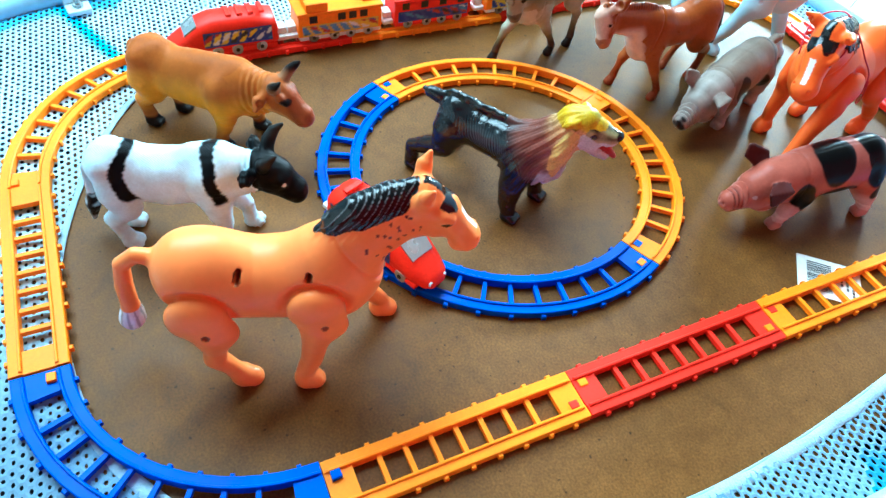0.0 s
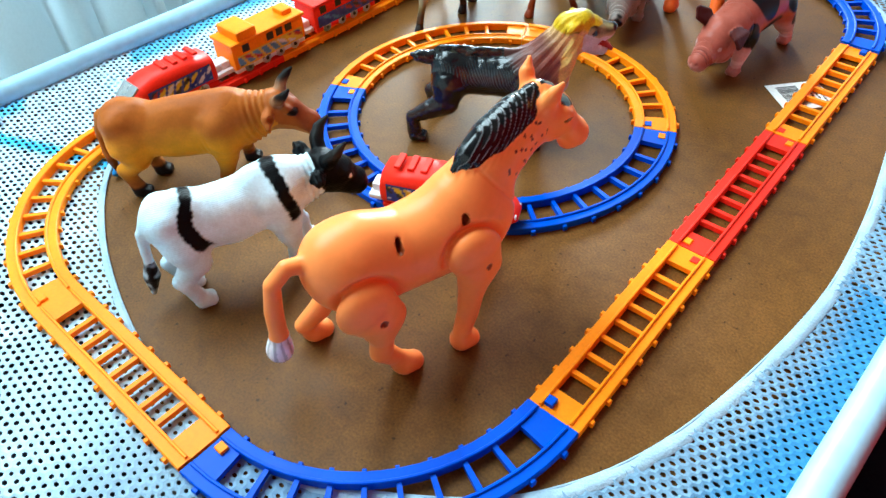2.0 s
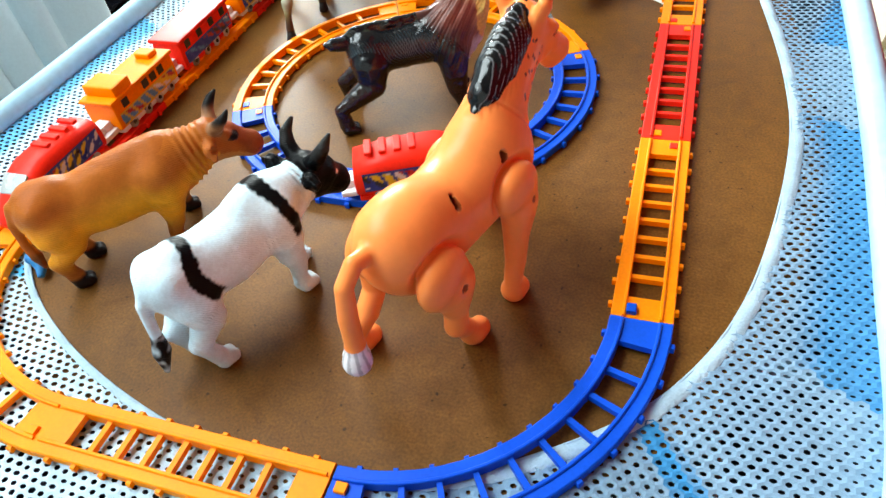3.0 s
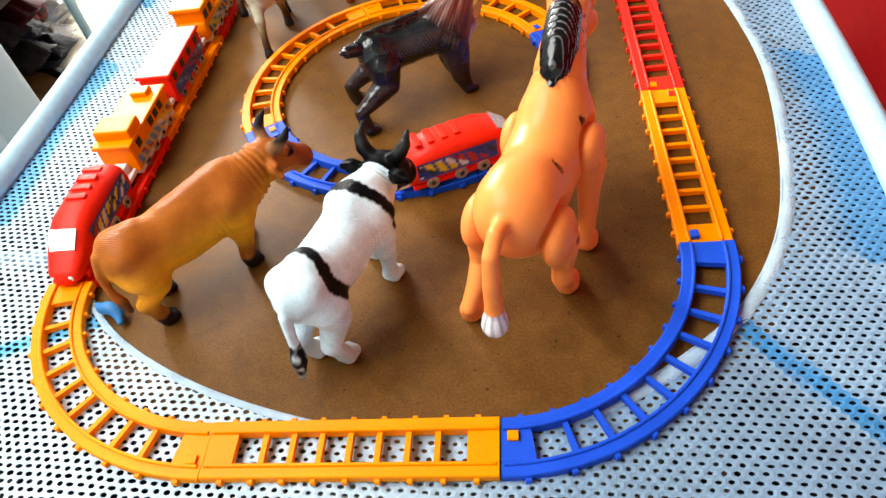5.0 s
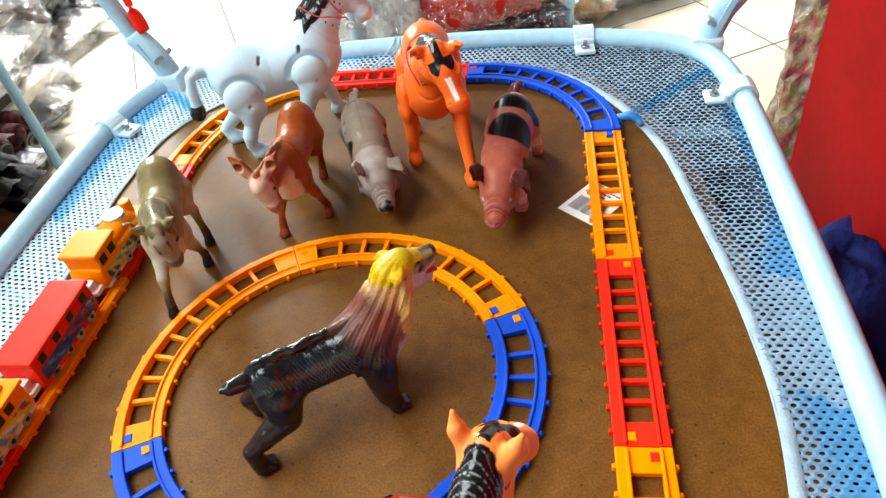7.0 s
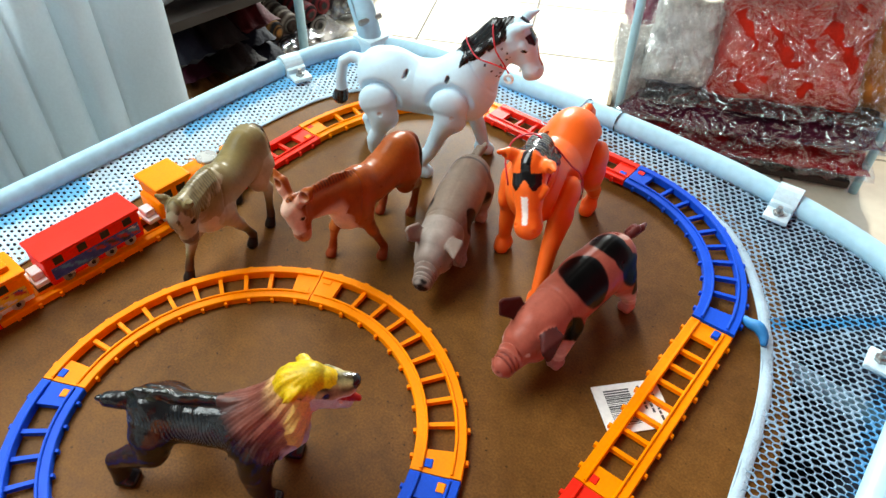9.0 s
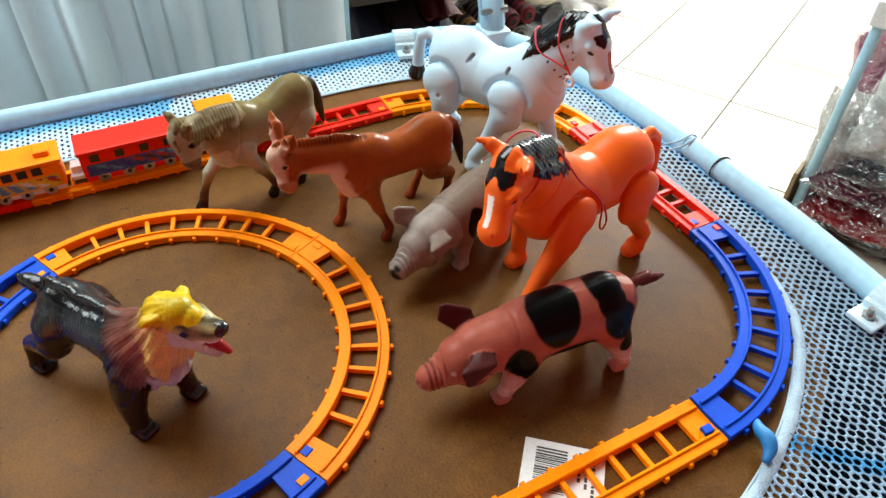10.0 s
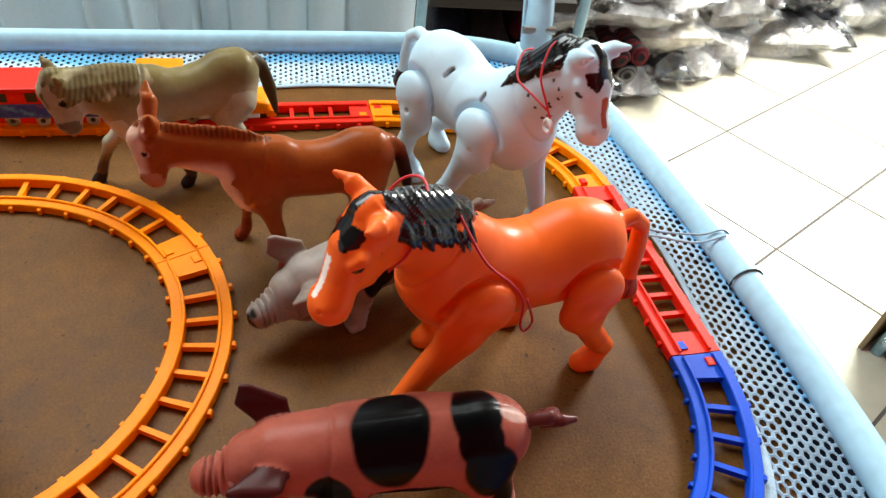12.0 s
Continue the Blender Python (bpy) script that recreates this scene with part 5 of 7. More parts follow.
def beast():
    f = Figure(0.00085)
    f.limb("body", [(-0.031, 0.0, 0.054, 0.0176), (-0.012, 0.0, 0.0535, 0.0166), (0.012, 0.0, 0.054, 0.0175), (0.026, 0.001, 0.056, 0.0188)], 0.008, 0.92)
    f.limb("body", [(-0.036, 0.0, 0.061, 0.0124)], 0.008)
    lr = random.Random(5)
    for k in range(13):
        u = 0.016 - 0.0045 * k
        w = lr.uniform(-0.0012, 0.0012)
        top = 0.0732 + 0.00006 * k
        f.limb("spine", [(u + 0.004, 0.001 + w, top - 0.002, 0.0034), (u - 0.003, w, top + 0.0006, 0.003), (u - 0.0105, w * 1.5, top - 0.0022, 0.0011)], 0.002, 0.8)
    f.limb("mane", [(0.022, 0.001, 0.0555, 0.0182), (0.034, 0.0015, 0.061, 0.0196), (0.046, 0.003, 0.073, 0.0168), (0.0535, 0.0042, 0.085, 0.0142), (0.0575, 0.005, 0.092, 0.012)], 0.007, 0.95)
    f.limb("chest", [(0.044, 0.002, 0.063, 0.0145), (0.047, 0.002, 0.051, 0.0125), (0.045, 0.001, 0.0425, 0.0086)], 0.007, 1.0)
    f.limb("crest", [(0.055, 0.005, 0.0955, 0.0108), (0.0645, 0.0068, 0.0982, 0.0102), (0.0718, 0.008, 0.0968, 0.0074)], 0.004)
    f.limb("face", [(0.0625, 0.0062, 0.0885, 0.0112), (0.0705, 0.0078, 0.088, 0.0096)], 0.005)
    f.limb("snout", [(0.0728, 0.0086, 0.0915, 0.0082), (0.0792, 0.0102, 0.0915, 0.0074), (0.0828, 0.0112, 0.091, 0.0068)], 0.003, 1.1)
    f.limb("nose", [(0.088, 0.0128, 0.0932, 0.0036)], 0.002, 1.3)
    f.limb("jaw", [(0.068, 0.0075, 0.082, 0.007), (0.0755, 0.0095, 0.0768, 0.0052), (0.082, 0.011, 0.0748, 0.0041)], 0.003, 1.05)
    f.limb("tongue", [(0.0762, 0.0098, 0.0815, 0.0028), (0.084, 0.012, 0.0795, 0.0027), (0.0888, 0.0134, 0.0752, 0.0018)], 0.001, 1.2)
    for s in (-1, 1):
        f.limb("brow", [(0.0712, 0.0082 + s * 0.0072, 0.0962, 0.0034), (0.0772, 0.0098 + s * 0.005, 0.0962, 0.0024)], 0.002)
        f.limb("ear", [(0.0605, 0.0058 + s * 0.0098, 0.1, 0.0034), (0.0572, 0.0052 + s * 0.013, 0.1005, 0.0032), (0.0538, 0.0048 + s * 0.0148, 0.098, 0.0014)], 0.002)
        for u, z in ((0.0828, 0.0858), (0.0788, 0.0852), (0.0802, 0.0792), (0.0762, 0.0808)):
            f.limb("tooth", [(u, 0.0086 + (u - 0.0728) * 0.26 + s * 0.0042, z, 0.0013)], 0.0006)
        f.cut((0.0732, 0.0085 + s * 0.0112, 0.0935), 0.0014)
        f.limb("ruff", [(0.0605, 0.0055 + s * 0.0102, 0.0895, 0.0048), (0.0565, 0.0045 + s * 0.0132, 0.075, 0.0058), (0.055, 0.003 + s * 0.0118, 0.06, 0.0042), (0.0545, 0.003 + s * 0.009, 0.05, 0.0014)], 0.003)
    ax = Vector(MANE_LOW - MANE_TOP).normalized()
    fore, side = Vector((0.795, 0.0, -0.607)), Vector((0, 1, 0))
    top = Vector(MANE_TOP)
    for k in range(26):
        a = radians(55 + 250 * k / 25 + lr.uniform(-4, 4))
        d = fore * math.cos(a) + side * math.sin(a)
        swing = lr.uniform(-0.003, 0.003)
        p, q, r = top + ax * 0.018 + d * 0.0128, top + ax * 0.04 + d * 0.0164 + side * swing, top + ax * (0.062 + lr.uniform(-0.008, 0.01)) + d * 0.0152 + side * swing * 2
        f.limb("mane", [(*p, 0.002), (*q, 0.0032), (*r, 0.0008)], 0.0016)
    for k in range(11):
        x = -0.011 + 0.0022 * k
        f.limb("chest", [(0.0555 - abs(x) * 0.5, 0.002 + x, 0.061, 0.0028), (0.0545 - abs(x) * 0.5, 0.002 + x, 0.05, 0.003), (0.048 - abs(x) * 0.4 + lr.uniform(-0.002, 0.002), 0.002 + x, 0.0375 + lr.uniform(-0.003, 0.003), 0.0009)], 0.0014)
    f.limb("tail", [(-0.043, -0.001, 0.0645, 0.0042), (-0.051, -0.0025, 0.0672, 0.0056), (-0.0585, -0.004, 0.069, 0.005), (-0.064, -0.005, 0.0705, 0.0018)], 0.002, 1.0)
    for (u, v, z, r), mid, low, (fu, fv) in (((-0.0345, -0.0105, 0.0475, 0.0142), (-0.036, -0.015, 0.035, 0.0104), (-0.0642, -0.0168, 0.0205, 0.0054), (-0.062, -0.0185)),
                                             ((-0.0325, 0.0115, 0.0475, 0.0142), (-0.0322, 0.0185, 0.035, 0.0104), (-0.0562, 0.0242, 0.0205, 0.0054), (-0.052, 0.0275)),
                                             ((0.0295, -0.011, 0.046, 0.0135), (0.0288, -0.0168, 0.03, 0.0102), (0.0292, -0.0192, 0.0165, 0.0076), (0.033, -0.0205)),
                                             ((0.034, 0.011, 0.046, 0.0122), (0.0336, 0.0145, 0.03, 0.009), (0.0338, 0.0155, 0.0165, 0.0068), (0.0375, 0.0155))):
        f.limb("leg", [(u, v, z, r), mid, low, (fu - 0.001, fv, 0.0078, 0.006)], 0.006)
        for q in (-1, 0, 1):
            f.limb("hoof", [(fu - 0.001, fv + q * 0.0026, 0.0044, 0.0046), (fu + 0.0062, fv + q * 0.0034, 0.0028, 0.0032)], 0.001)
    return f


def beast_paint(P, tag):
    t, phi = mane_flow(P)
    C = np.tile(np.array((0.006, 0.007, 0.009)), (len(P), 1))
    # blue-grey sheen of the fur painted on the flanks as strokes
    flank = np.exp(-(((P[:, 2] - 0.057) / 0.009) ** 2)) * (P[:, 0] < 0.03)
    s = P[:, 0] * 0.85 + P[:, 2] * 0.5
    strokes = np.clip(0.35 + 0.7 * np.sin(s * 3300 + 7 * wobble(P, 230)) + 0.7 * wobble(P, 150, 3.0), 0, 1)
    C = lay(C, flank * strokes * 0.8 * np.isin(tag, ("body", "tail")), (0.075, 0.105, 0.12))
    C = lay(C, (tag == "spine") * np.clip(0.2 + wobble(P, 500), 0, 1) * 0.5, (0.05, 0.06, 0.035))
    C = lay(C, (tag == "leg") * ramp01(P[:, 2], 0.046, 0.03) * 0.8, (0.028, 0.013, 0.011))
    C = lay(C, (tag == "hoof") * 0.7, (0.012, 0.009, 0.009))
    man = np.isin(tag, ("mane", "chest", "crest", "ruff")) | (np.isin(tag, ("body", "leg", "spine")) & (P[:, 0] > 0.008) & (P[:, 2] > 0.036))
    front = np.cos(phi)
    n = 0.1 * wobble(P, 170, 5.0)
    lines = np.clip(0.5 + 0.9 * np.sin(phi * 50 + 5 * wobble(P, 110, 2.0)), 0, 1) * np.clip(0.6 + 0.8 * wobble(P, 260, 4.0), 0, 1)
    on = man * ramp01(t + 1.5 * n + 0.05 * lines, 1.02, 0.45)
    C = lay(C, on, (0.27, 0.085, 0.06))
    C = lay(C, on * ramp01(front, -0.3, -0.85) * 0.75, (0.12, 0.035, 0.022))
    C = lay(C, on * ramp01(front + n, 0.1, 0.7), (0.56, 0.3, 0.18))
    C = lay(C, on * ramp01(front + n, 0.3, 0.7) * ramp01(t, 0.75, 0.55), (0.72, 0.5, 0.17))
    C = lay(C, on * ramp01(t + n, 0.42, 0.2) * 0.8, (0.7, 0.42, 0.16))
    C = lay(C, on * lines * ramp01(t, 0.1, 0.35) * 0.4, (0.1, 0.03, 0.025))
    C = lay(C, on * (1 - lines) * ramp01(t + 0.5 * n, 0.6, 0.95) * 0.12, (0.5, 0.46, 0.46))
    C = lay(C, (tag == "ruff") * 0.85, (0.74, 0.5, 0.13))
    C = lay(C, (tag == "chest") * ramp01(P[:, 2] + 0.003 * wobble(P, 300), 0.058, 0.047) * ramp01(P[:, 0], 0.034, 0.046), (0.55, 0.58, 0.58))
    C = lay(C, (tag == "chest") * lines * 0.35 * (P[:, 2] < 0.056), (0.1, 0.06, 0.06))
    crown = np.isin(tag, ("crest", "ear")) | ((tag == "mane") & (t < 0.12))
    C = lay(C, crown * ramp01(P[:, 2] + 0.0035 * wobble(P, 300), 0.0925, 0.0985), (0.62, 0.4, 0.008))
    C = lay(C, crown * np.clip(2 * wobble(P, 260, 3.0) - 0.3, 0, 1) * 0.6, (0.3, 0.25, 0.012))
    C = lay(C, (tag == "face") * 1.0, (0.6, 0.63, 0.56))
    C = lay(C, np.isin(tag, ("snout", "brow")) * 1.0, (0.42, 0.36, 0.16))
    C = lay(C, np.isin(tag, ("snout", "brow")) * np.clip(0.75 + 0.9 * wobble(P, 520), 0, 1) * ramp01(P[:, 2], 0.0905, 0.0945), (0.05, 0.034, 0.014))
    C = lay(C, (tag == "snout") * ramp01(P[:, 2] + 0.001 * wobble(P, 500), 0.0905, 0.0885), (0.68, 0.68, 0.62))
    C = lay(C, (tag == "jaw") * 1.0, (0.64, 0.64, 0.58))
    C = lay(C, (tag == "jaw") * ramp01(P[:, 2], 0.0775, 0.074) * 0.4, (0.2, 0.16, 0.1))
    C[tag == "tooth"] = (0.75, 0.73, 0.66)
    C[tag == "tongue"] = (0.34, 0.02, 0.018)
    C[tag == "nose"] = (0.012, 0.01, 0.01)
    for q in (-1, 1):
        d = np.linalg.norm(P - np.array((0.0742, 0.0088 + q * 0.0085, 0.0938)), axis=1)
        C[d < 0.0026] = (0.008, 0.008, 0.008)
    return C


def fur(P):
    """Grooves along the mane and short moulded hair on the body."""
    t, phi = mane_flow(P)
    mane = ramp01(t, -0.25, 0.05) * ramp01(t, 1.35, 1.1) * ramp01(P[..., 0], 0.008, 0.02) * (P[..., 0] < 0.068)
    s = P[..., 0] * 0.85 + P[..., 2] * 0.5
    rest = (1 - mane) * (P[..., 2] > 0.014) * (P[..., 0] < 0.05)
    return mane * (0.0003 * np.sin(phi * 50 + 5 * wobble(P, 110, 2.0)) + 0.0004 * np.sin(phi * 17 + 3 * wobble(P, 70, 6.0))) + rest * (0.00009 * np.sin(s * 3300 + 9 * wobble(P, 260)) + 0.0003 * wobble(P, 420, 2.0) + 0.00022 * wobble(P, 800, 4.0))


M_BEAST = material("dark_painted_fur_vinyl", (1, 1, 1), 0.36, spec=0.22, shine=0.5, vary=0.2, scale=110, bump=0.4, bump_scale=800, bump_dist=0.0005, attr="paint", grain=0.16)
toy("toy_beast", beast(), beast_paint, pose(0.015, -0.02, 0, 0, 0, 36), "dark shaggy toy beast with yellow-pink mane and open mouth", "toy animal", FARM, M_BEAST, fur)


# ---- two soft vinyl horses
def vinyl_horse(back, hooves, poll, nose, ears, shaggy):
    """back: height of the back; hooves: fore right, fore left, hind right, hind left; ears: length along u, v, z, and thickness; shaggy: a mane of locks, else a short upright crest."""
    f = Figure(0.00092)
    b = back
    f.limb("body", [(-0.037, 0, b - 0.0205, 0.0192), (-0.01, 0, b - 0.0222, 0.0174), (0.018, 0, b - 0.021, 0.0176), (0.027, 0, b - 0.0195, 0.0158)], 0.008, 0.9)
    f.limb("body", [(-0.042, 0, b - 0.012, 0.0125), (-0.034, 0, b - 0.0095, 0.01)], 0.009)
    f.limb("body", [(0.014, 0, b - 0.008, 0.0085), (0.024, 0, b - 0.007, 0.0085)], 0.009)
    (pu, pv, pz), (nu, nv, nz) = poll, nose
    f.limb("neck", [(0.024, 0, b - 0.0185, 0.0165), (0.04, pv * 0.35, (b - 0.014) * 0.6 + (pz - 0.012) * 0.4, 0.0138), (pu - 0.007, pv * 0.85, pz - 0.009, 0.0104)], 0.008, 0.7)
    f.limb("chest", [(0.03, 0, b - 0.035, 0.0124), (0.0345, 0, b - 0.026, 0.0112)], 0.008, 0.95)
    mu, mv, mz = (pu + nu) / 2, (pv + nv) / 2, (pz + nz) / 2
    f.limb("head", [(pu, pv, pz - 0.004, 0.0102), (pu * 0.6 + nu * 0.4, mv, pz * 0.6 + nz * 0.4 + 0.0008, 0.0088), (nu, nv, nz + 0.002, 0.0064)], 0.005, 0.82)
    f.limb("head", [(pu - 0.003, pv, pz - 0.0125, 0.0082), (mu - 0.004, mv, mz - 0.004, 0.0056)], 0.004, 0.8)
    f.limb("muzzle", [(nu + 0.0006, nv, nz + 0.0012, 0.0064), (nu - 0.0006, nv, nz - 0.0022, 0.0054)], 0.003, 1.0)
    for s in (-1, 1):
        eu, ev, ez, er = ears
        root = (pu - 0.002, pv + s * 0.0055, pz + 0.0035)
        f.limb("ear", [(*root, er * 0.75), (root[0] + eu * 0.5, root[1] + s * ev * 0.5, root[2] + ez * 0.5, er), (root[0] + eu, root[1] + s * ev, root[2] + ez, 0.0011)], 0.0025, 0.8)
        f.cut((root[0] + eu * 0.55 + 0.0045, root[1] + s * ev * 0.55, root[2] + ez * 0.55), er * 0.72)
        f.limb("head", [(mu * 0.45 + pu * 0.55, mv * 0.45 + pv * 0.55 + s * 0.0066, mz * 0.45 + pz * 0.55 + 0.0012, 0.0026), (mu * 0.8 + pu * 0.2, mv + s * 0.006, mz + 0.001, 0.0015)], 0.003)
        f.cut((nu + 0.0052, nv + s * 0.0045, nz + 0.0012), 0.0012)
        f.cut((nu + 0.002, nv + s * 0.0062, nz - 0.0022), 0.0009)
    crest = smooth_line([(0.02, 0, b - 0.001), (0.04, pv * 0.4, (b + 0.001) * 0.55 + (pz + 0.003) * 0.45), (pu - 0.008, pv * 0.9, pz + 0.0022), (pu + 0.002, pv, pz + 0.0045)], 5)
    f.limb("mane", [(*p, 0.0036 if shaggy else 0.003) for p in crest], 0.002, 0.8)
    lr = random.Random(17)
    for k, p in enumerate(crest):
        if shaggy:
            for s in (-1, 1):
                d = lr.uniform(0.8, 1.25)
                f.limb("mane", [(p[0], p[1] + s * 0.0012, p[2] + 0.0014, 0.003), (p[0] - 0.0012, p[1] + s * 0.0062, p[2] - 0.004, 0.0028), (p[0] - 0.0035 * d, p[1] + s * 0.0088, p[2] - 0.0112 * d, 0.001)], 0.0026)
        else:
            nxt = crest[min(k + 1, len(crest) - 1)]
            for w in (0.0, 0.34, 0.67):
                q = p * (1 - w) + nxt * w
                f.limb("mane", [(q[0], q[1], q[2] + 0.0006, 0.0018), (q[0] - 0.001, q[1] + lr.uniform(-0.001, 0.001), q[2] + lr.uniform(0.0024, 0.0034), 0.001)], 0.001)
    if shaggy:
        for w in (-0.003, 0.0, 0.003):
            f.limb("mane", [(pu + 0.003, pv + w * 0.6, pz + 0.005, 0.003), (pu * 0.75 + nu * 0.25 + 0.0075, pv + w, pz * 0.75 + nz * 0.25 + 0.003, 0.0026), (pu * 0.55 + nu * 0.45 + 0.0085, pv + w * 1.3, pz * 0.55 + nz * 0.45, 0.0008)], 0.001)
    f.limb("tail", [(-0.0545, 0, b - 0.008, 0.0045), (-0.061, 0, b - 0.014, 0.0042), (-0.0662, 0, b - 0.033, 0.0048), (-0.0705, 0, b - 0.054, 0.0016)], 0.003)
    for i, (fu, fv) in enumerate(hooves):
        s = -1 if i % 2 == 0 else 1
        if i >= 2:
            u, v, z, r = -0.037, s * 0.0088, b - 0.031, 0.0134
            f.limb("leg", [(u, v, z, r), (u * 0.7 + fu * 0.3 + 0.004, v * 0.8 + fv * 0.2, z * 0.78, 0.0086), (u * 0.2 + fu * 0.8 - 0.0085, v * 0.4 + fv * 0.6, 0.0315, 0.0044)], 0.006)
            f.limb("leg", [(u * 0.2 + fu * 0.8 - 0.0085, v * 0.4 + fv * 0.6, 0.0315, 0.0044), (fu - 0.0052, v * 0.15 + fv * 0.85, 0.0185, 0.003), (fu - 0.0025, fv, 0.0102, 0.0037)], 0.003)
        else:
            u, v, z, r = 0.024, s * 0.0088, b - 0.032, 0.0108
            f.limb("leg", [(u, v, z, r), (u * 0.75 + fu * 0.25, v * 0.8 + fv * 0.2, z * 0.8, 0.0068), (u * 0.38 + fu * 0.62 + 0.0012, v * 0.4 + fv * 0.6, 0.0302, 0.0043)], 0.006)
            f.limb("leg", [(u * 0.38 + fu * 0.62 + 0.0012, v * 0.4 + fv * 0.6, 0.0302, 0.0043), (u * 0.14 + fu * 0.86 - 0.0006, v * 0.15 + fv * 0.85, 0.0185, 0.003), (fu - 0.0018, fv, 0.0102, 0.0037)], 0.003)
        f.limb("hoof", [(fu - 0.0012, fv, 0.0066, 0.0037), (fu + 0.0012, fv, 0.0034, 0.0045), (fu + 0.002, fv, 0.002, 0.0049)], 0.0015)
    return f


kp, kn = (0.0695, 0.008, 0.0895), (0.067, 0.009, 0.0635)


def khaki_paint(P, tag):
    n = 0.004 * wobble(P, 110, 3.0)
    C = np.tile(np.array((0.2, 0.152, 0.06)), (len(P), 1))
    C = lay(C, np.isin(tag, ("body", "neck")) * ramp01(P[:, 2] + n, 0.076, 0.056) * 0.75, (0.42, 0.36, 0.24))
    C = lay(C, (tag == "chest") * 0.9, (0.6, 0.56, 0.46))
    C = lay(C, (tag == "neck") * ramp01(P[:, 0] - 0.5 * P[:, 2] + n, 0.012, 0.024) * 0.7, (0.55, 0.5, 0.4))
    C = lay(C, (tag == "leg") * ramp01(P[:, 2] + n, 0.02, 0.036) * 0.8, (0.5, 0.46, 0.35))
    C = lay(C, (tag == "leg") * ramp01(P[:, 2] + n, 0.026, 0.013), (0.07, 0.04, 0.024))
    C = lay(C, (tag == "hoof") * 1.0, (0.02, 0.014, 0.012))
    C = lay(C, (tag == "mane") * np.clip(0.5 + 0.8 * np.sin(P[:, 0] * 1900 + P[:, 2] * 700) + 0.7 * wobble(P, 260), 0, 1) * 0.8, (0.075, 0.056, 0.028))
    C = lay(C, (tag == "mane") * np.clip(1.6 * wobble(P, 330, 7.0) - 0.3, 0, 1) * 0.7, (0.5, 0.44, 0.27))
    C = lay(C, (tag == "tail") * 0.8, (0.05, 0.036, 0.024))
    C = lay(C, (tag == "head") * 0.65, (0.46, 0.41, 0.29))
    C = lay(C, (tag == "muzzle") * 0.85, (0.14, 0.1, 0.07))
    C = lay(C, (tag == "ear") * 0.4, (0.14, 0.1, 0.05))
    for q in (-1, 1):
        d = np.linalg.norm(P - np.array((0.0692, 0.0083 + q * 0.0086, 0.0815)), axis=1)
        C[d < 0.0022] = (0.01, 0.008, 0.007)
    return C


def neck_seam(P):
    d = np.abs((P[..., 0] - 0.026) + 0.35 * (P[..., 2] - 0.07))
    girth = np.exp(-(((P[..., 0] + 0.012) / 0.016) ** 2)) * (P[..., 2] > 0.04)
    return 0.0009 * np.exp(-((d / 0.0009) ** 2)) + 0.0002 * wobble(P, 210, 2.0) + 0.0003 * girth * wobble(P, 130, 5.0)


toy("toy_horse", vinyl_horse(0.0835, [(0.0535, -0.0145), (0.004, 0.0155), (-0.044, -0.0235), (-0.0235, 0.0185)], kp, kn, (0.003, 0.0085, 0.007, 0.0036), True), khaki_paint, pose(-0.165, 0.112, 0, 0, 0, -62),
    "khaki grey vinyl toy horse with dark hooves", "toy horse", FARM, M_TOY, neck_seam, 1.04)

bp, bn = (0.083, -0.002, 0.094), (0.0825, 0.003, 0.0695)


def donkey_paint(P, tag):
    n = 0.003 * wobble(P, 130, 4.0)
    C = np.tile(np.array((0.29, 0.065, 0.012)), (len(P), 1))
    C = lay(C, np.isin(tag, ("body", "leg")) * ramp01(P[:, 2] + n, 0.07, 0.05) * 0.35, (0.5, 0.17, 0.05))
    C = lay(C, np.isin(tag, ("body", "chest")) * ramp01(P[:, 2] + n, 0.051, 0.043) * 0.5, (0.55, 0.3, 0.18))
    C = lay(C, np.isin(tag, ("chest", "neck")) * ramp01(P[:, 0] - 0.3 * (P[:, 2] - 0.05) + n, 0.0325, 0.0385) * ramp01(P[:, 2] + n, 0.08, 0.068), (0.8, 0.6, 0.48))
    C = lay(C, (tag == "head") * ramp01(P[:, 0] + 0.5 * n, 0.083, 0.0875) * 0.95, (0.76, 0.5, 0.38))
    C = lay(C, (tag == "muzzle") * 0.5, (0.6, 0.27, 0.16))
    C = lay(C, (tag == "leg") * ramp01(P[:, 2] + n, 0.03, 0.015) * 0.8, (0.22, 0.036, 0.011))
    C = lay(C, (tag == "hoof") * 0.7, (0.2, 0.035, 0.016))
    C = lay(C, (tag == "mane") * np.clip(0.5 + 0.8 * np.sin(P[:, 0] * 2200) + 0.5 * wobble(P, 300), 0, 1) * 0.8, (0.075, 0.022, 0.01))
    C = lay(C, (tag == "tail") * ramp01(P[:, 2], 0.077, 0.062), (0.035, 0.014, 0.01))
    C = lay(C, (tag == "ear") * ramp01(P[:, 0], 0.0815, 0.0835) * 0.85, (0.62, 0.33, 0.24))
    for q in (-1, 1):
        d = np.linalg.norm((P - np.array((0.0848, -0.0002 + q * 0.0082, 0.087))) / np.array((1, 1, 0.75)), axis=1)
        C[d < 0.0027] = (0.55, 0.34, 0.24)
        C[d < 0.0017] = (0.02, 0.01, 0.008)
    return C


toy("toy_horse", vinyl_horse(0.0835, [(0.0357, -0.0165), (0.0138, 0.0204), (-0.032, -0.016), (-0.046, 0.008)], bp, bn, (-0.002, 0.0125, 0.017, 0.0056), False), donkey_paint, pose(-0.08, 0.195, 0, 0, 0, -80),
    "chestnut brown vinyl toy horse with long upright ears", "toy horse", FARM, M_TOY, neck_seam, 1.02)


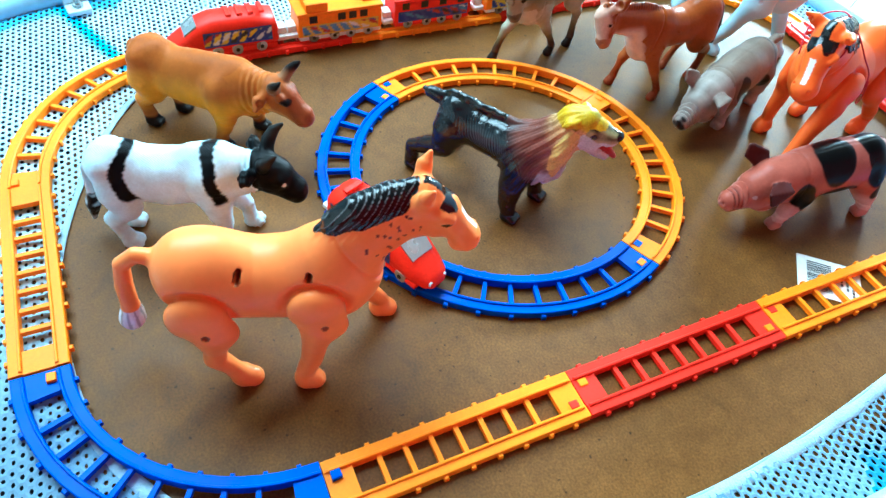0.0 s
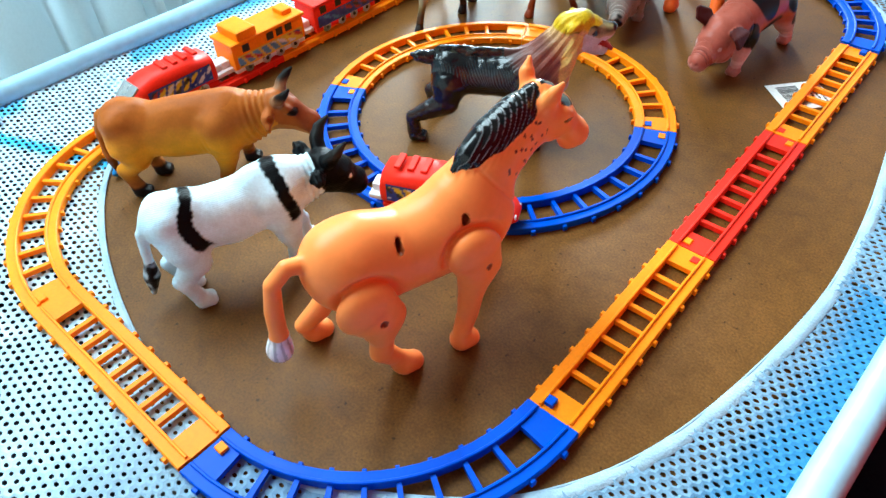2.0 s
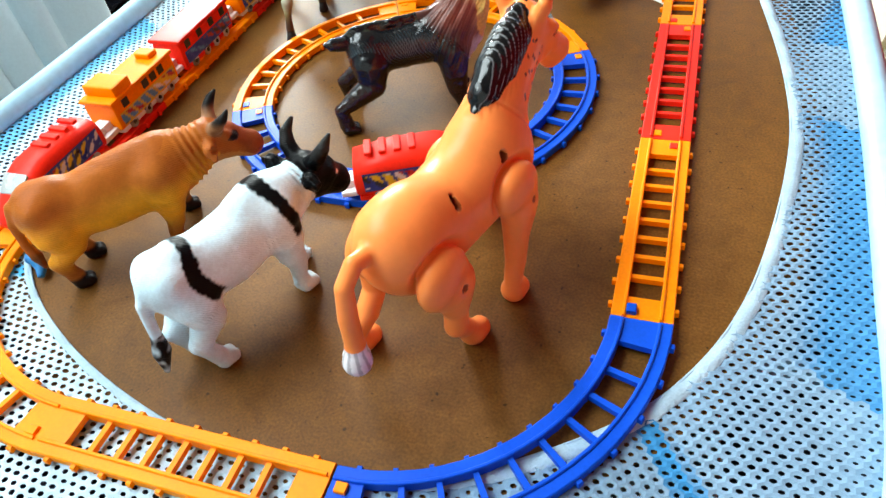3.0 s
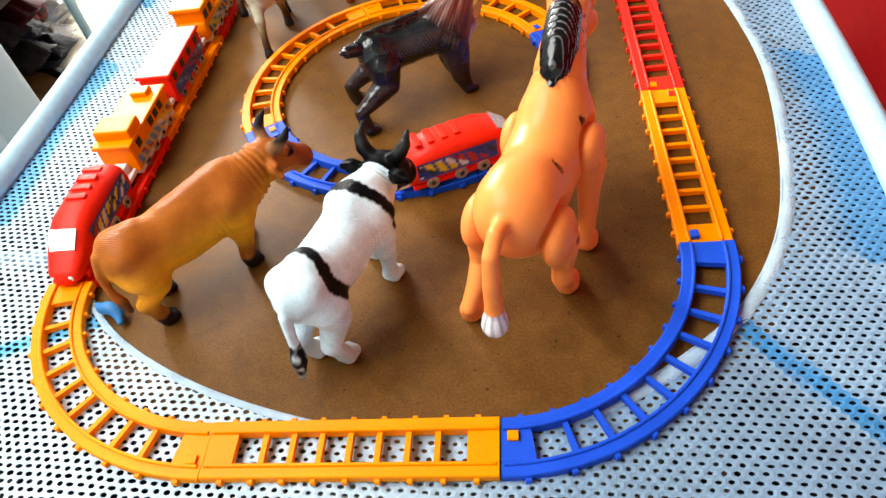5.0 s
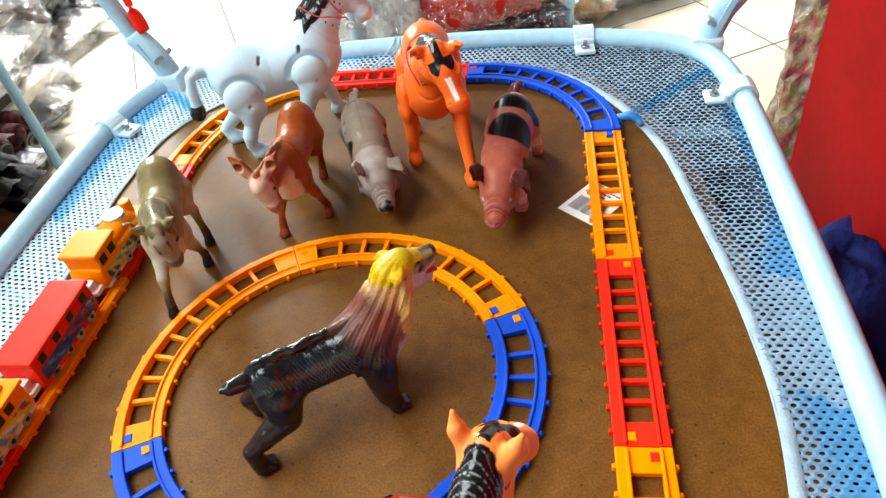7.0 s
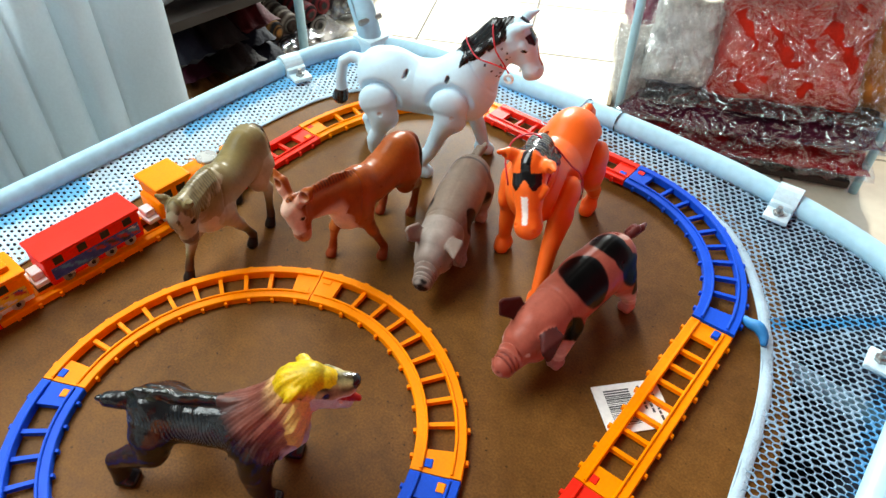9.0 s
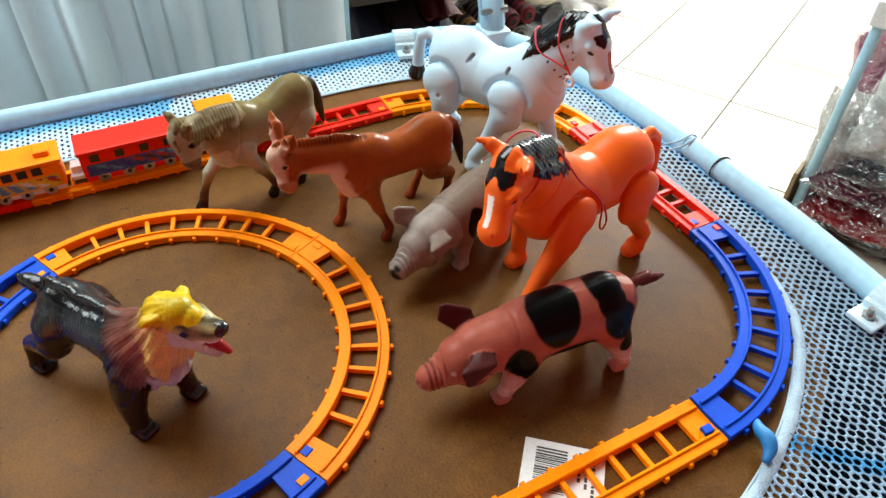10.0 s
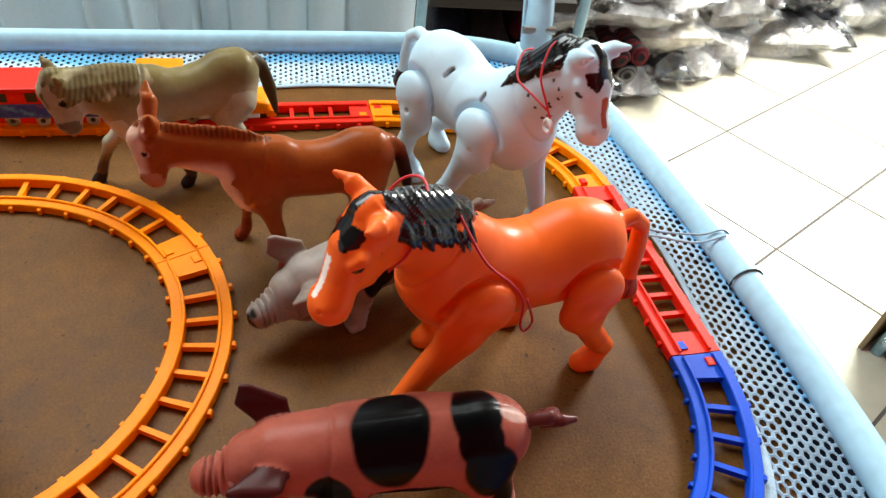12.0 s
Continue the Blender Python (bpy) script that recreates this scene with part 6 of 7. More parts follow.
# ---- two pigs
def pig(back, hooves, long=1.0, tail=True):
    f = Figure(0.00092)
    b = back
    f.limb("body", [(-0.04, 0, b - 0.0245, 0.0225), (-0.012, 0, b - 0.0245, 0.0238), (0.018, 0, b - 0.0265, 0.0222), (0.032, 0, b - 0.0285, 0.0185)], 0.009, 0.93)
    f.limb("body", [(-0.05, 0, b - 0.0195, 0.0155), (-0.042, 0, b - 0.014, 0.0128)], 0.009)
    f.limb("head", [(0.034, 0, b - 0.0285, 0.0188), (0.05, 0, b - 0.03, 0.0192), (0.061, 0, b - 0.034, 0.0166), (0.0695, 0, b - 0.0385, 0.0124)], 0.007, 0.97)
    f.limb("snout", [(0.07, 0, b - 0.0385, 0.0098), (0.078, 0, b - 0.0415, 0.0092), (0.0835, 0, b - 0.043, 0.0088)], 0.003)
    for s in (-1, 1):
        tip, mid = ((0.0665, 0.0262, b - 0.0262), (0.0605, 0.0232, b - 0.0188)) if s > 0 else ((0.0655, -0.0205, b - 0.0042), (0.0592, -0.0178, b - 0.0118))
        for q in (-3, -2, -1, 0, 1, 2, 3):
            f.limb("ear", [(0.0535 + q * 0.0018, s * 0.0132, b - 0.0188 - abs(q) * 0.0004, 0.0022), (mid[0] + q * 0.0034, mid[1], mid[2], 0.0018), (tip[0] + q * 0.0008, tip[1], tip[2], 0.001)], 0.002)
        f.cut((0.078, s * 0.0098, b - 0.0452), 0.0009)
        f.cut((0.0922, s * 0.003, b - 0.0425), 0.0016)
        f.limb("head", [(0.0685, s * 0.0095, b - 0.0335, 0.0022)], 0.003)
        f.limb("jowl", [(0.056, s * 0.0075, b - 0.0425, 0.009)], 0.006)
    if tail:
        pts = [(-0.062, 0, b - 0.0145, 0.0032), (-0.067, 0.002, b - 0.009, 0.0034), (-0.0725, 0.003, b - 0.007, 0.0036), (-0.0765, -0.001, b - 0.0105, 0.0036), (-0.073, -0.0035, b - 0.0145, 0.0034), (-0.071, 0.002, b - 0.012, 0.003), (-0.079, 0.004, b - 0.0085, 0.003), (-0.086, 0.003, b - 0.0095, 0.0016)]
        f.limb("tail", pts, 0.001)
    for i, (fu, fv) in enumerate(hooves):
        s = -1 if i % 2 == 0 else 1
        hind = i >= 2
        u, v, z, r = (-0.043, s * 0.012, b - 0.034, 0.0142) if hind else (0.022, s * 0.0115, b - 0.04, 0.0115)
        f.limb("leg", [(u, v, z, r), ((u + fu) / 2 - (0.004 if hind else 0), (v + fv) / 2, z * 0.52, r * 0.66), (fu - 0.001, fv, 0.009, 0.0056)], 0.006)
        for q in (-1, 1):
            f.limb("trotter", [(fu, fv + q * 0.002, 0.0045, 0.0047), (fu + 0.0048, fv + q * 0.0023, 0.003, 0.0038)], 0.001)
    return f


def snout_folds(P):
    s = (P[..., 0] > 0.0735) & (P[..., 0] < 0.0865)
    ring = np.exp(-((np.abs(P[..., 0] - 0.031 + 0.1 * (P[..., 2] - 0.03)) / 0.0011) ** 2)) * 0.0006
    back = np.exp(-((P[..., 1] / 0.0006) ** 2)) * (P[..., 2] > 0.058) * (P[..., 0] < 0.02)
    ankle = np.exp(-(((P[..., 2] - 0.0115) / 0.0009) ** 2)) * (P[..., 2] < 0.016)
    return 0.0009 * np.sin(P[..., 0] * 1950) * s + ring + 0.0004 * back + 0.0006 * ankle + 0.00018 * wobble(P, 190, 1.0)


def pink_pig_paint(P, tag):
    C = np.tile(np.array((0.37, 0.093, 0.062)), (len(P), 1))
    n = 0.004 * wobble(P, 100)
    C = lay(C, ramp01(P[:, 2] + n, 0.03, 0.018) * 0.75, (0.7, 0.48, 0.44))
    C = lay(C, (tag == "head") * ramp01(P[:, 2] + n, 0.04, 0.03) * 0.35, (0.62, 0.36, 0.32))
    K = (0.0015, 0.0015, 0.002)
    for c, r, sd in (((0.002, 0.006, 0.061), (0.017, 0.0215, 0.025), 0.0), ((-0.037, 0.0, 0.064), (0.012, 0.016, 0.02), 1.0), ((-0.043, 0.0175, 0.049), (0.0138, 0.0125, 0.0155), 7.0), ((-0.039, 0.0125, 0.0595), (0.0115, 0.01, 0.0115), 7.5), ((0.0295, 0.0195, 0.038), (0.0112, 0.012, 0.0115), 2.0),
                     ((0.0225, 0.021, 0.0305), (0.006, 0.01, 0.0085), 9.0), ((-0.01, 0.0215, 0.0345), (0.0185, 0.011, 0.0066), 3.0), ((0.008, -0.021, 0.045), (0.012, 0.01, 0.012), 4.0), ((-0.05, 0.02, 0.03), (0.008, 0.01, 0.01), 5.0), ((-0.03, -0.022, 0.035), (0.014, 0.008, 0.01), 6.0)):
        C = lay(C, blob(P, c, r, 0.09, 0.12, sd) * np.isin(tag, ("body", "leg", "head")), K)
    C = lay(C, blob(P, (-0.055, 0.002, 0.062), (0.0075, 0.0035, 0.012), 0.2, 0.2, 8.0) * (tag == "body") * 0.8, (0.62, 0.4, 0.34))
    C = lay(C, (tag == "ear") * 0.95, (0.045, 0.008, 0.008))
    C = lay(C, (tag == "tail") * 0.9, (0.075, 0.016, 0.016))
    C = lay(C, (tag == "snout") * np.clip(np.sin(P[:, 0] * 1950) * 1.2, 0, 1) * (P[:, 0] < 0.0865) * 0.75, (0.13, 0.03, 0.028))
    C = lay(C, (tag == "trotter") * 0.6, (0.36, 0.1, 0.09))
    C = lay(C, (P[:, 2] < 0.0135) * ramp01(P[:, 2], 0.0105, 0.0118) * 0.8, (0.75, 0.55, 0.5))
    for q in (-1, 1):
        d = np.linalg.norm(P - np.array((0.071, q * 0.0108, 0.0382)), axis=1)
        C[d < 0.0024] = (0.6, 0.4, 0.36)
        C[d < 0.0014] = (0.008, 0.006, 0.006)
    return C


toy("toy_pig", pig(0.07, [(0.032, -0.013), (0.0355, 0.0155), (-0.045, -0.016), (-0.0525, 0.0215)]), pink_pig_paint, pose(0.105, 0.2318, 0, 0, 0, -91),
    "dusky pink toy pig with large black patches and a curled tail", "toy pig", FARM, M_TOY, snout_folds, 0.965)


def grey_pig_paint(P, tag):
    C = np.tile(np.array((0.215, 0.16, 0.125)), (len(P), 1))
    C = lay(C, np.isin(tag, ("head", "snout")) * 0.6, (0.36, 0.31, 0.28))
    C = lay(C, (tag == "ear") * 0.8, (0.2, 0.15, 0.125))
    C = lay(C, ramp01(P[:, 2], 0.03, 0.02) * 0.5, (0.42, 0.36, 0.33))
    K = (0.0015, 0.0013, 0.0013)
    C = lay(C, blob(P, (0.014, 0.021, 0.044), (0.011, 0.012, 0.013), 0.1, 0.28, 1.0) * np.isin(tag, ("body", "leg")), K)
    C = lay(C, blob(P, (0.014, -0.021, 0.044), (0.011, 0.012, 0.013), 0.1, 0.28, 2.0) * np.isin(tag, ("body", "leg")), K)
    C = lay(C, blob(P, (-0.028, 0.022, 0.036), (0.012, 0.01, 0.009), 0.16, 0.25, 3.0), K)
    band = np.clip((0.0026 - np.abs(P[:, 0] + 0.046 + 0.0015 * wobble(P, 150))) / 0.001, 0, 1) * (P[:, 2] > 0.04)
    C = lay(C, band * 0.9 * (tag == "body"), (0.05, 0.042, 0.04))
    C = lay(C, (tag == "snout") * np.clip(np.sin(P[:, 0] * 1950) * 1.2, 0, 1) * 0.6 * (P[:, 0] < 0.0865), (0.12, 0.09, 0.08))
    C = lay(C, (tag == "snout") * ramp01(P[:, 0], 0.0865, 0.089) * np.clip(0.6 + 1.5 * wobble(P, 500), 0, 1), (0.015, 0.012, 0.012))
    return eyes(C, P, [(0.071, 0.0108, 0.0382), (0.071, -0.0108, 0.0382)], 0.0015)


toy("toy_pig", pig(0.07, [(0.018, -0.0145), (0.024, 0.015), (-0.045, -0.015), (-0.043, 0.015)]), grey_pig_paint, pose(-0.0259, 0.2402, 0, 0, 0, -66),
    "taupe grey toy pig with black patches and a striped snout", "toy pig", FARM, M_TOY, snout_folds, 0.91)

# ---------------------------------------------------------------- toy trains


def loft(sections, power=3.2, n=20):
    """A bmesh hull through cross-sections (u, half width, z low, z high) with rounded corners."""
    bm = bmesh.new()
    rings = []
    for u, w, z0, z1 in sections:
        ring = []
        for k in range(n):
            a = 2 * math.pi * k / n
            c, s = math.cos(a), math.sin(a)
            y = w * math.copysign(abs(c) ** (2 / power), c)
            z = (z0 + z1) / 2 + (z1 - z0) / 2 * math.copysign(abs(s) ** (2 / power), s)
            ring.append(bm.verts.new((u, y, z)))
        rings.append(ring)
    for a, b in zip(rings, rings[1:]):
        for k in range(n):
            bm.faces.new((a[k], a[(k + 1) % n], b[(k + 1) % n], b[k]))
    bm.faces.new(rings[0][::-1])
    bm.faces.new(rings[-1])
    bmesh.ops.recalc_face_normals(bm, faces=bm.faces)
    return bm


def disc(x, y, z, r, depth, axis="y", n=18):
    bm = bmesh.new()
    rot = {"y": (90, 0, 0), "x": (0, 90, 0), "z": (0, 0, 0)}[axis]
    made = bmesh.ops.create_cone(bm, segments=n, radius1=r, radius2=r, depth=depth, cap_ends=True, matrix=pose(x, y, z, *rot))
    edges = [e for e in bm.edges if len(e.link_faces) == 2 and e.calc_face_angle(0) > 0.8]
    bmesh.ops.bevel(bm, geom=edges, offset=min(0.0007, depth * 0.2), segments=1, affect="EDGES")
    return bm


def sticker(name, parent, u0, u1, y, z0, z1, seed, base, label):
    """A printed side sticker: a thin plate with bands and slanting strokes of colour."""
    nx, nz = 44, 12
    rs = np.random.default_rng(seed)
    verts, faces, cols = [], [], []
    pal = np.array([(0.75, 0.76, 0.78), (0.02, 0.05, 0.3), (0.75, 0.55, 0.03), (0.45, 0.03, 0.03), (0.03, 0.03, 0.04), (0.1, 0.3, 0.55)])
    pick = rs.integers(0, len(pal), 60)
    for j in range(nz + 1):
        for i in range(nx + 1):
            verts.append((u0 + (u1 - u0) * i / nx, y, z0 + (z1 - z0) * j / nz))
            k = int((i * 0.75 + j * 1.1)) // 4
            c = np.array(base) if (j < 2 or j > 10 or (i * 3 + j) % 17 < 5) else pal[pick[k % 60]]
            cols.append((*c, 1))
    for j in range(nz):
        for i in range(nx):
            a = j * (nx + 1) + i
            f = (a, a + 1, a + nx + 2, a + nx + 1)
            faces.append(f if y < 0 else f[::-1])
    me = mesh_from(name, verts, faces)
    ca = me.color_attributes.new("paint", "FLOAT_COLOR", "POINT")
    ca.data.foreach_set("color", np.array(cols, np.float32).ravel())
    return part(name, me, M_DECAL, parent, label)


def running_gear(car, length, mat, width=0.0145):
    bm = bmesh.new()
    box(bm, -length / 2, length / 2, -width, width, 0.009, 0.0135, 0.0015)
    part("chassis", bm, mat, car)
    for u in (-length * 0.33, -length * 0.08, length * 0.12, length * 0.34):
        for s in (-1, 1):
            wheel = part("wheel", disc(u, s * (width - 0.001), 0.0115, 0.0052, 0.003), M_SILVER, car, "silver plastic wheel", smooth=False)
            part("hub", disc(u, s * (width + 0.0007), 0.0115, 0.0018, 0.0012), M_BLACK, wheel)


def coupling(car, u):
    bm = bmesh.new()
    box(bm, u - 0.006, u + 0.006, -0.0105, 0.0105, 0.011, 0.0155, 0.0015)
    box(bm, u - 0.0045, u + 0.0045, -0.006, 0.006, 0.015, 0.022, 0.0015)
    part("coupling", bm, M_WHITE, car, "white plastic coupling")


def bullet(m, label, seed, group):
    """A streamlined engine: sloping nose with a pale windscreen, striped sides, vents on the roof."""
    car = empty("bullet_engine", m, label, "toy train", group)
    running_gear(car, 0.09, M_RED)
    part("body", loft([(-0.0465, 0.0135, 0.0115, 0.03), (-0.045, 0.0158, 0.0105, 0.0385), (-0.02, 0.0162, 0.0105, 0.0425), (0.012, 0.0162, 0.0105, 0.0425), (0.026, 0.0158, 0.0105, 0.0385), (0.04, 0.0145, 0.0105, 0.0275), (0.05, 0.0115, 0.0105, 0.0215), (0.0545, 0.007, 0.0115, 0.018)]), M_RED, car, "glossy red plastic shell", smooth=True)
    wind = bmesh.new()
    for a, b, w0, w1, h0, h1 in ((0.0255, 0.0375, 0.0108, 0.0098, 0.0392, 0.0302),):
        vs = [wind.verts.new(p) for p in ((a, -w0, h0), (a, w0, h0), (b, w1, h1), (b, -w1, h1), (a, -w0, h0 - 0.003), (a, w0, h0 - 0.003), (b, w1, h1 - 0.003), (b, -w1, h1 - 0.003))]
        for f in ((0, 3, 2, 1), (4, 5, 6, 7), (0, 1, 5, 4), (1, 2, 6, 5), (2, 3, 7, 6), (3, 0, 4, 7)):
            wind.faces.new([vs[i] for i in f])
    part("windscreen", wind, M_SILVER, car, "silvery windscreen")
    for u in (-0.034, -0.024, -0.014, -0.004):
        bm = bmesh.new()
        box(bm, u - 0.0025, u + 0.0025, -0.008, 0.008, 0.0415, 0.0442, 0.0008)
        part("roof_vent", bm, M_RED, car)
    for s in (-1, 1):
        sticker("side_sticker", car, -0.04, 0.022, s * 0.01665, 0.0185, 0.0335, seed + s, (0.03, 0.06, 0.32), "blue and silver striped side sticker")
        part("headlight", disc(0.0525, s * 0.0065, 0.0165, 0.0022, 0.003, "x"), M_WHITE, car)
    coupling(car, -0.0515)
    return car


def carriage(m, mat, label, seed, group, cab):
    """A box carriage; with cab it has a raised box at one end and dark window openings."""
    car = empty("carriage", m, label, "toy train", group)
    running_gear(car, 0.082, M_RED if mat is M_RED else M_WHITE)
    part("body", loft([(-0.0415, 0.0145, 0.012, 0.0345), (-0.0405, 0.0152, 0.0115, 0.036), (0.0405, 0.0152, 0.0115, 0.036), (0.0415, 0.0145, 0.012, 0.0345)], 7), mat, car)
    bm = bmesh.new()
    box(bm, -0.043, 0.043, -0.0168, 0.0168, 0.0355, 0.039, 0.0015)
    if cab:
        box(bm, -0.034, -0.012, -0.0155, 0.0155, 0.0385, 0.0475, 0.002)
        box(bm, 0.024, 0.036, -0.0075, 0.0075, 0.0385, 0.0435, 0.0015)
    part("roof", bm, mat, car)
    for s in (-1, 1):
        for u in (-0.027, 0.001, 0.012, 0.023) if cab else (-0.03, -0.01, 0.01, 0.03):
            bm = bmesh.new()
            box(bm, u - 0.0038, u + 0.0038, s * 0.0149, s * 0.0156, 0.0275, 0.0345, 0.0003) if s > 0 else box(bm, u - 0.0038, u + 0.0038, -0.0156, -0.0149, 0.0275, 0.0345, 0.0003)
            part("window", bm, M_BLACK, car, "dark window opening")
        sticker("side_sticker", car, -0.038, 0.038, s * 0.0157, 0.0145, 0.026, seed + s, (0.7, 0.5, 0.05) if mat is M_YELLOW else (0.05, 0.08, 0.35), "printed side sticker with slanting colour strokes")
    coupling(car, -0.046)
    return car


def steam_engine(m, label, group):
    """A steam engine: boiler with a silver dome cap, funnel, cab at the back, cow catcher."""
    car = empty("steam_engine", m, label, "toy train", group)
    running_gear(car, 0.09, M_WHITE)
    part("body", loft([(-0.046, 0.0148, 0.0115, 0.03), (-0.044, 0.0156, 0.011, 0.031), (0.018, 0.0156, 0.011, 0.029), (0.036, 0.0148, 0.011, 0.0265), (0.05, 0.0135, 0.0115, 0.023), (0.054, 0.0105, 0.012, 0.02)], 5), M_YELLOW, car, smooth=True)
    part("boiler", loft([(-0.014, 0.0125, 0.02, 0.0385), (0.012, 0.0122, 0.02, 0.038), (0.0275, 0.0115, 0.02, 0.0355), (0.031, 0.0085, 0.022, 0.032)], 2.4), M_YELLOW, car, smooth=True)
    cab = bmesh.new()
    box(cab, -0.043, -0.013, -0.0158, 0.0158, 0.029, 0.0425, 0.0015)
    box(cab, -0.0455, -0.0105, -0.0175, 0.0175, 0.0418, 0.0462, 0.0018)
    part("cab", cab, M_YELLOW, car)
    part("dome_cap", disc(0.017, 0, 0.0385, 0.0098, 0.004, "z", 24), M_SILVER, car, "round silver cap")
    part("funnel", disc(0.037, 0, 0.031, 0.0052, 0.016, "z"), M_YELLOW, car)
    for s in (-1, 1):
        for u in (-0.036, -0.022):
            bm = bmesh.new()
            y0, y1 = sorted((s * 0.0155, s * 0.0162))
            box(bm, u - 0.0045, u + 0.0045, y0, y1, 0.0315, 0.0395, 0.0003)
            part("window", bm, M_BLACK, car, "dark cab window")
        sticker("side_sticker", car, -0.04, 0.03, s * 0.01605, 0.014, 0.026, 21 + s, (0.7, 0.5, 0.05), "printed side sticker with slanting colour strokes")
        bm = tube([(0.006, s * 0.0135, 0.036), (0.012, s * 0.0155, 0.033), (0.014, s * 0.016, 0.027)], 0.0013, 8)
        part("pipe", bm, M_SILVER, car, smooth=True)
    bm = bmesh.new()
    for k in range(-2, 3):
        box(bm, 0.05, 0.058, k * 0.005 - 0.0014, k * 0.005 + 0.0014, 0.0085, 0.0145, 0.0005)
    part("cow_catcher", bm, M_YELLOW, car)
    coupling(car, -0.051)
    return car


def on_left(y):
    """A pose on the long side of the outer loop, heading away from the near end."""
    return pose(-0.2232 - 0.0616 * (y + 0.0755), y, 0.0005, 0, 0, 93.5)


TRAIN = "toy train on the outer loop"
bullet(on_left(-0.193) @ pose(0, 0, 0, 0, 0, 180), "red streamlined toy engine at the tail of the train", 1, TRAIN)
carriage(on_left(-0.086), M_YELLOW, "orange-yellow toy carriage with a raised cab and dark windows", 5, TRAIN, True)
carriage(on_left(0.011), M_RED, "red toy carriage with a blue printed side sticker", 9, TRAIN, False)
steam_engine(on_left(0.117), "orange-yellow toy steam engine with a silver cap", TRAIN)
ANG = -63
bullet(pose(BEND * math.cos(radians(ANG)), BEND * math.sin(radians(ANG)), 0.0005, 0, 0, ANG + 90), "red streamlined toy engine on the inner ring", 31, "")

# ---------------------------------------------------------------- cords and small things on the figures
def cord_on(m, size, pts, name, label):
    bm = tube(smooth_line([m @ (Vector(p) * size) for p in pts], 6), 0.0007, 6)
    return tagged(part(name, bm, M_CORD, smooth=True), label, "cord")


ON_ORANGE, ON_WHITE = pose(0.028, 0.296, 0, 0, 0, -76), pose(-0.1266, 0.3174, 0, 0, 0, 27)
cord_on(ON_ORANGE, 1.0, [(0.07, -0.008, 0.107), (0.063, -0.0145, 0.124), (0.054, -0.0125, 0.136), (0.051, 0.002, 0.1432), (0.056, 0.0155, 0.135), (0.064, 0.0205, 0.122), (0.071, 0.0165, 0.109)], "pull_cord", "thin red cord tied round the orange toy horse's neck")
cord_on(ON_ORANGE, 1.0, [(0.034, -0.006, 0.13), (0.037, 0.004, 0.1315), (0.035, 0.0135, 0.125), (0.026, 0.0235, 0.108), (0.012, 0.0265, 0.094), (0.003, 0.0272, 0.08), (0.001, 0.0275, 0.062), (-0.003, 0.0275, 0.057), (-0.0055, 0.0275, 0.064), (0.001, 0.0272, 0.081)], "pull_cord", "thin red cord hanging in a loop over a toy horse")
cord_on(ON_WHITE, 1.04, [(0.029, 0.004, 0.131), (0.031, -0.006, 0.131), (0.043, -0.0185, 0.124), (0.058, -0.0185, 0.12), (0.068, -0.0165, 0.116)], "pull_cord", "thin red cord crossing the white toy horse's neck")
cord = cord_on(ON_WHITE, 1.04, [(0.052, 0.004, 0.148), (0.053, -0.008, 0.1455), (0.058, -0.0165, 0.132), (0.066, -0.0165, 0.12), (0.0705, -0.0155, 0.112)], "pull_cord", "thin red pull cord with a white ring")
RING = ON_WHITE @ Vector((0.0735, -0.0165, 0.1115))
n = 16
part("cord_ring", tube([(RING.x + 0.0036 * math.cos(2 * math.pi * k / n), RING.y + 0.001 * math.cos(2 * math.pi * k / n), RING.z + 0.0036 * math.sin(2 * math.pi * k / n)) for k in range(n)], 0.0014, 8, closed=True), M_WHITE, cord, "small white plastic ring", smooth=True)
bm = tube(smooth_line([(-0.056, 0.498, 0.016), (-0.058, 0.488, 0.0245), (-0.06, 0.474, 0.019), (-0.072, 0.452, 0.0115), (-0.079, 0.437, 0.0105), (-0.072, 0.433, 0.0105), (-0.066, 0.446, 0.0125), (-0.054, 0.468, 0.0165), (-0.052, 0.487, 0.0245)], 6), 0.0009, 6)
tagged(part("white_string", bm, M_HEM, smooth=True), "loose white string tied over the cot rail", "string")


def cable_tie(x, y, turn):
    n = 20
    pts = [pose(x, y, RAIL_Z, 0, 0, turn) @ Vector((0, (RAIL_R + 0.0008) * math.cos(2 * math.pi * k / n), (RAIL_R + 0.0008) * math.sin(2 * math.pi * k / n))) for k in range(n)]
    part("cable_tie", tube(pts, 0.0008, 6, closed=True), M_BLACK, cot, "thin black tie round the rail", smooth=True)


cable_tie(-0.018, 0.4905, 0)

# ---------------------------------------------------------------- behind the cot: curtain, panel, racks of wrapped goods


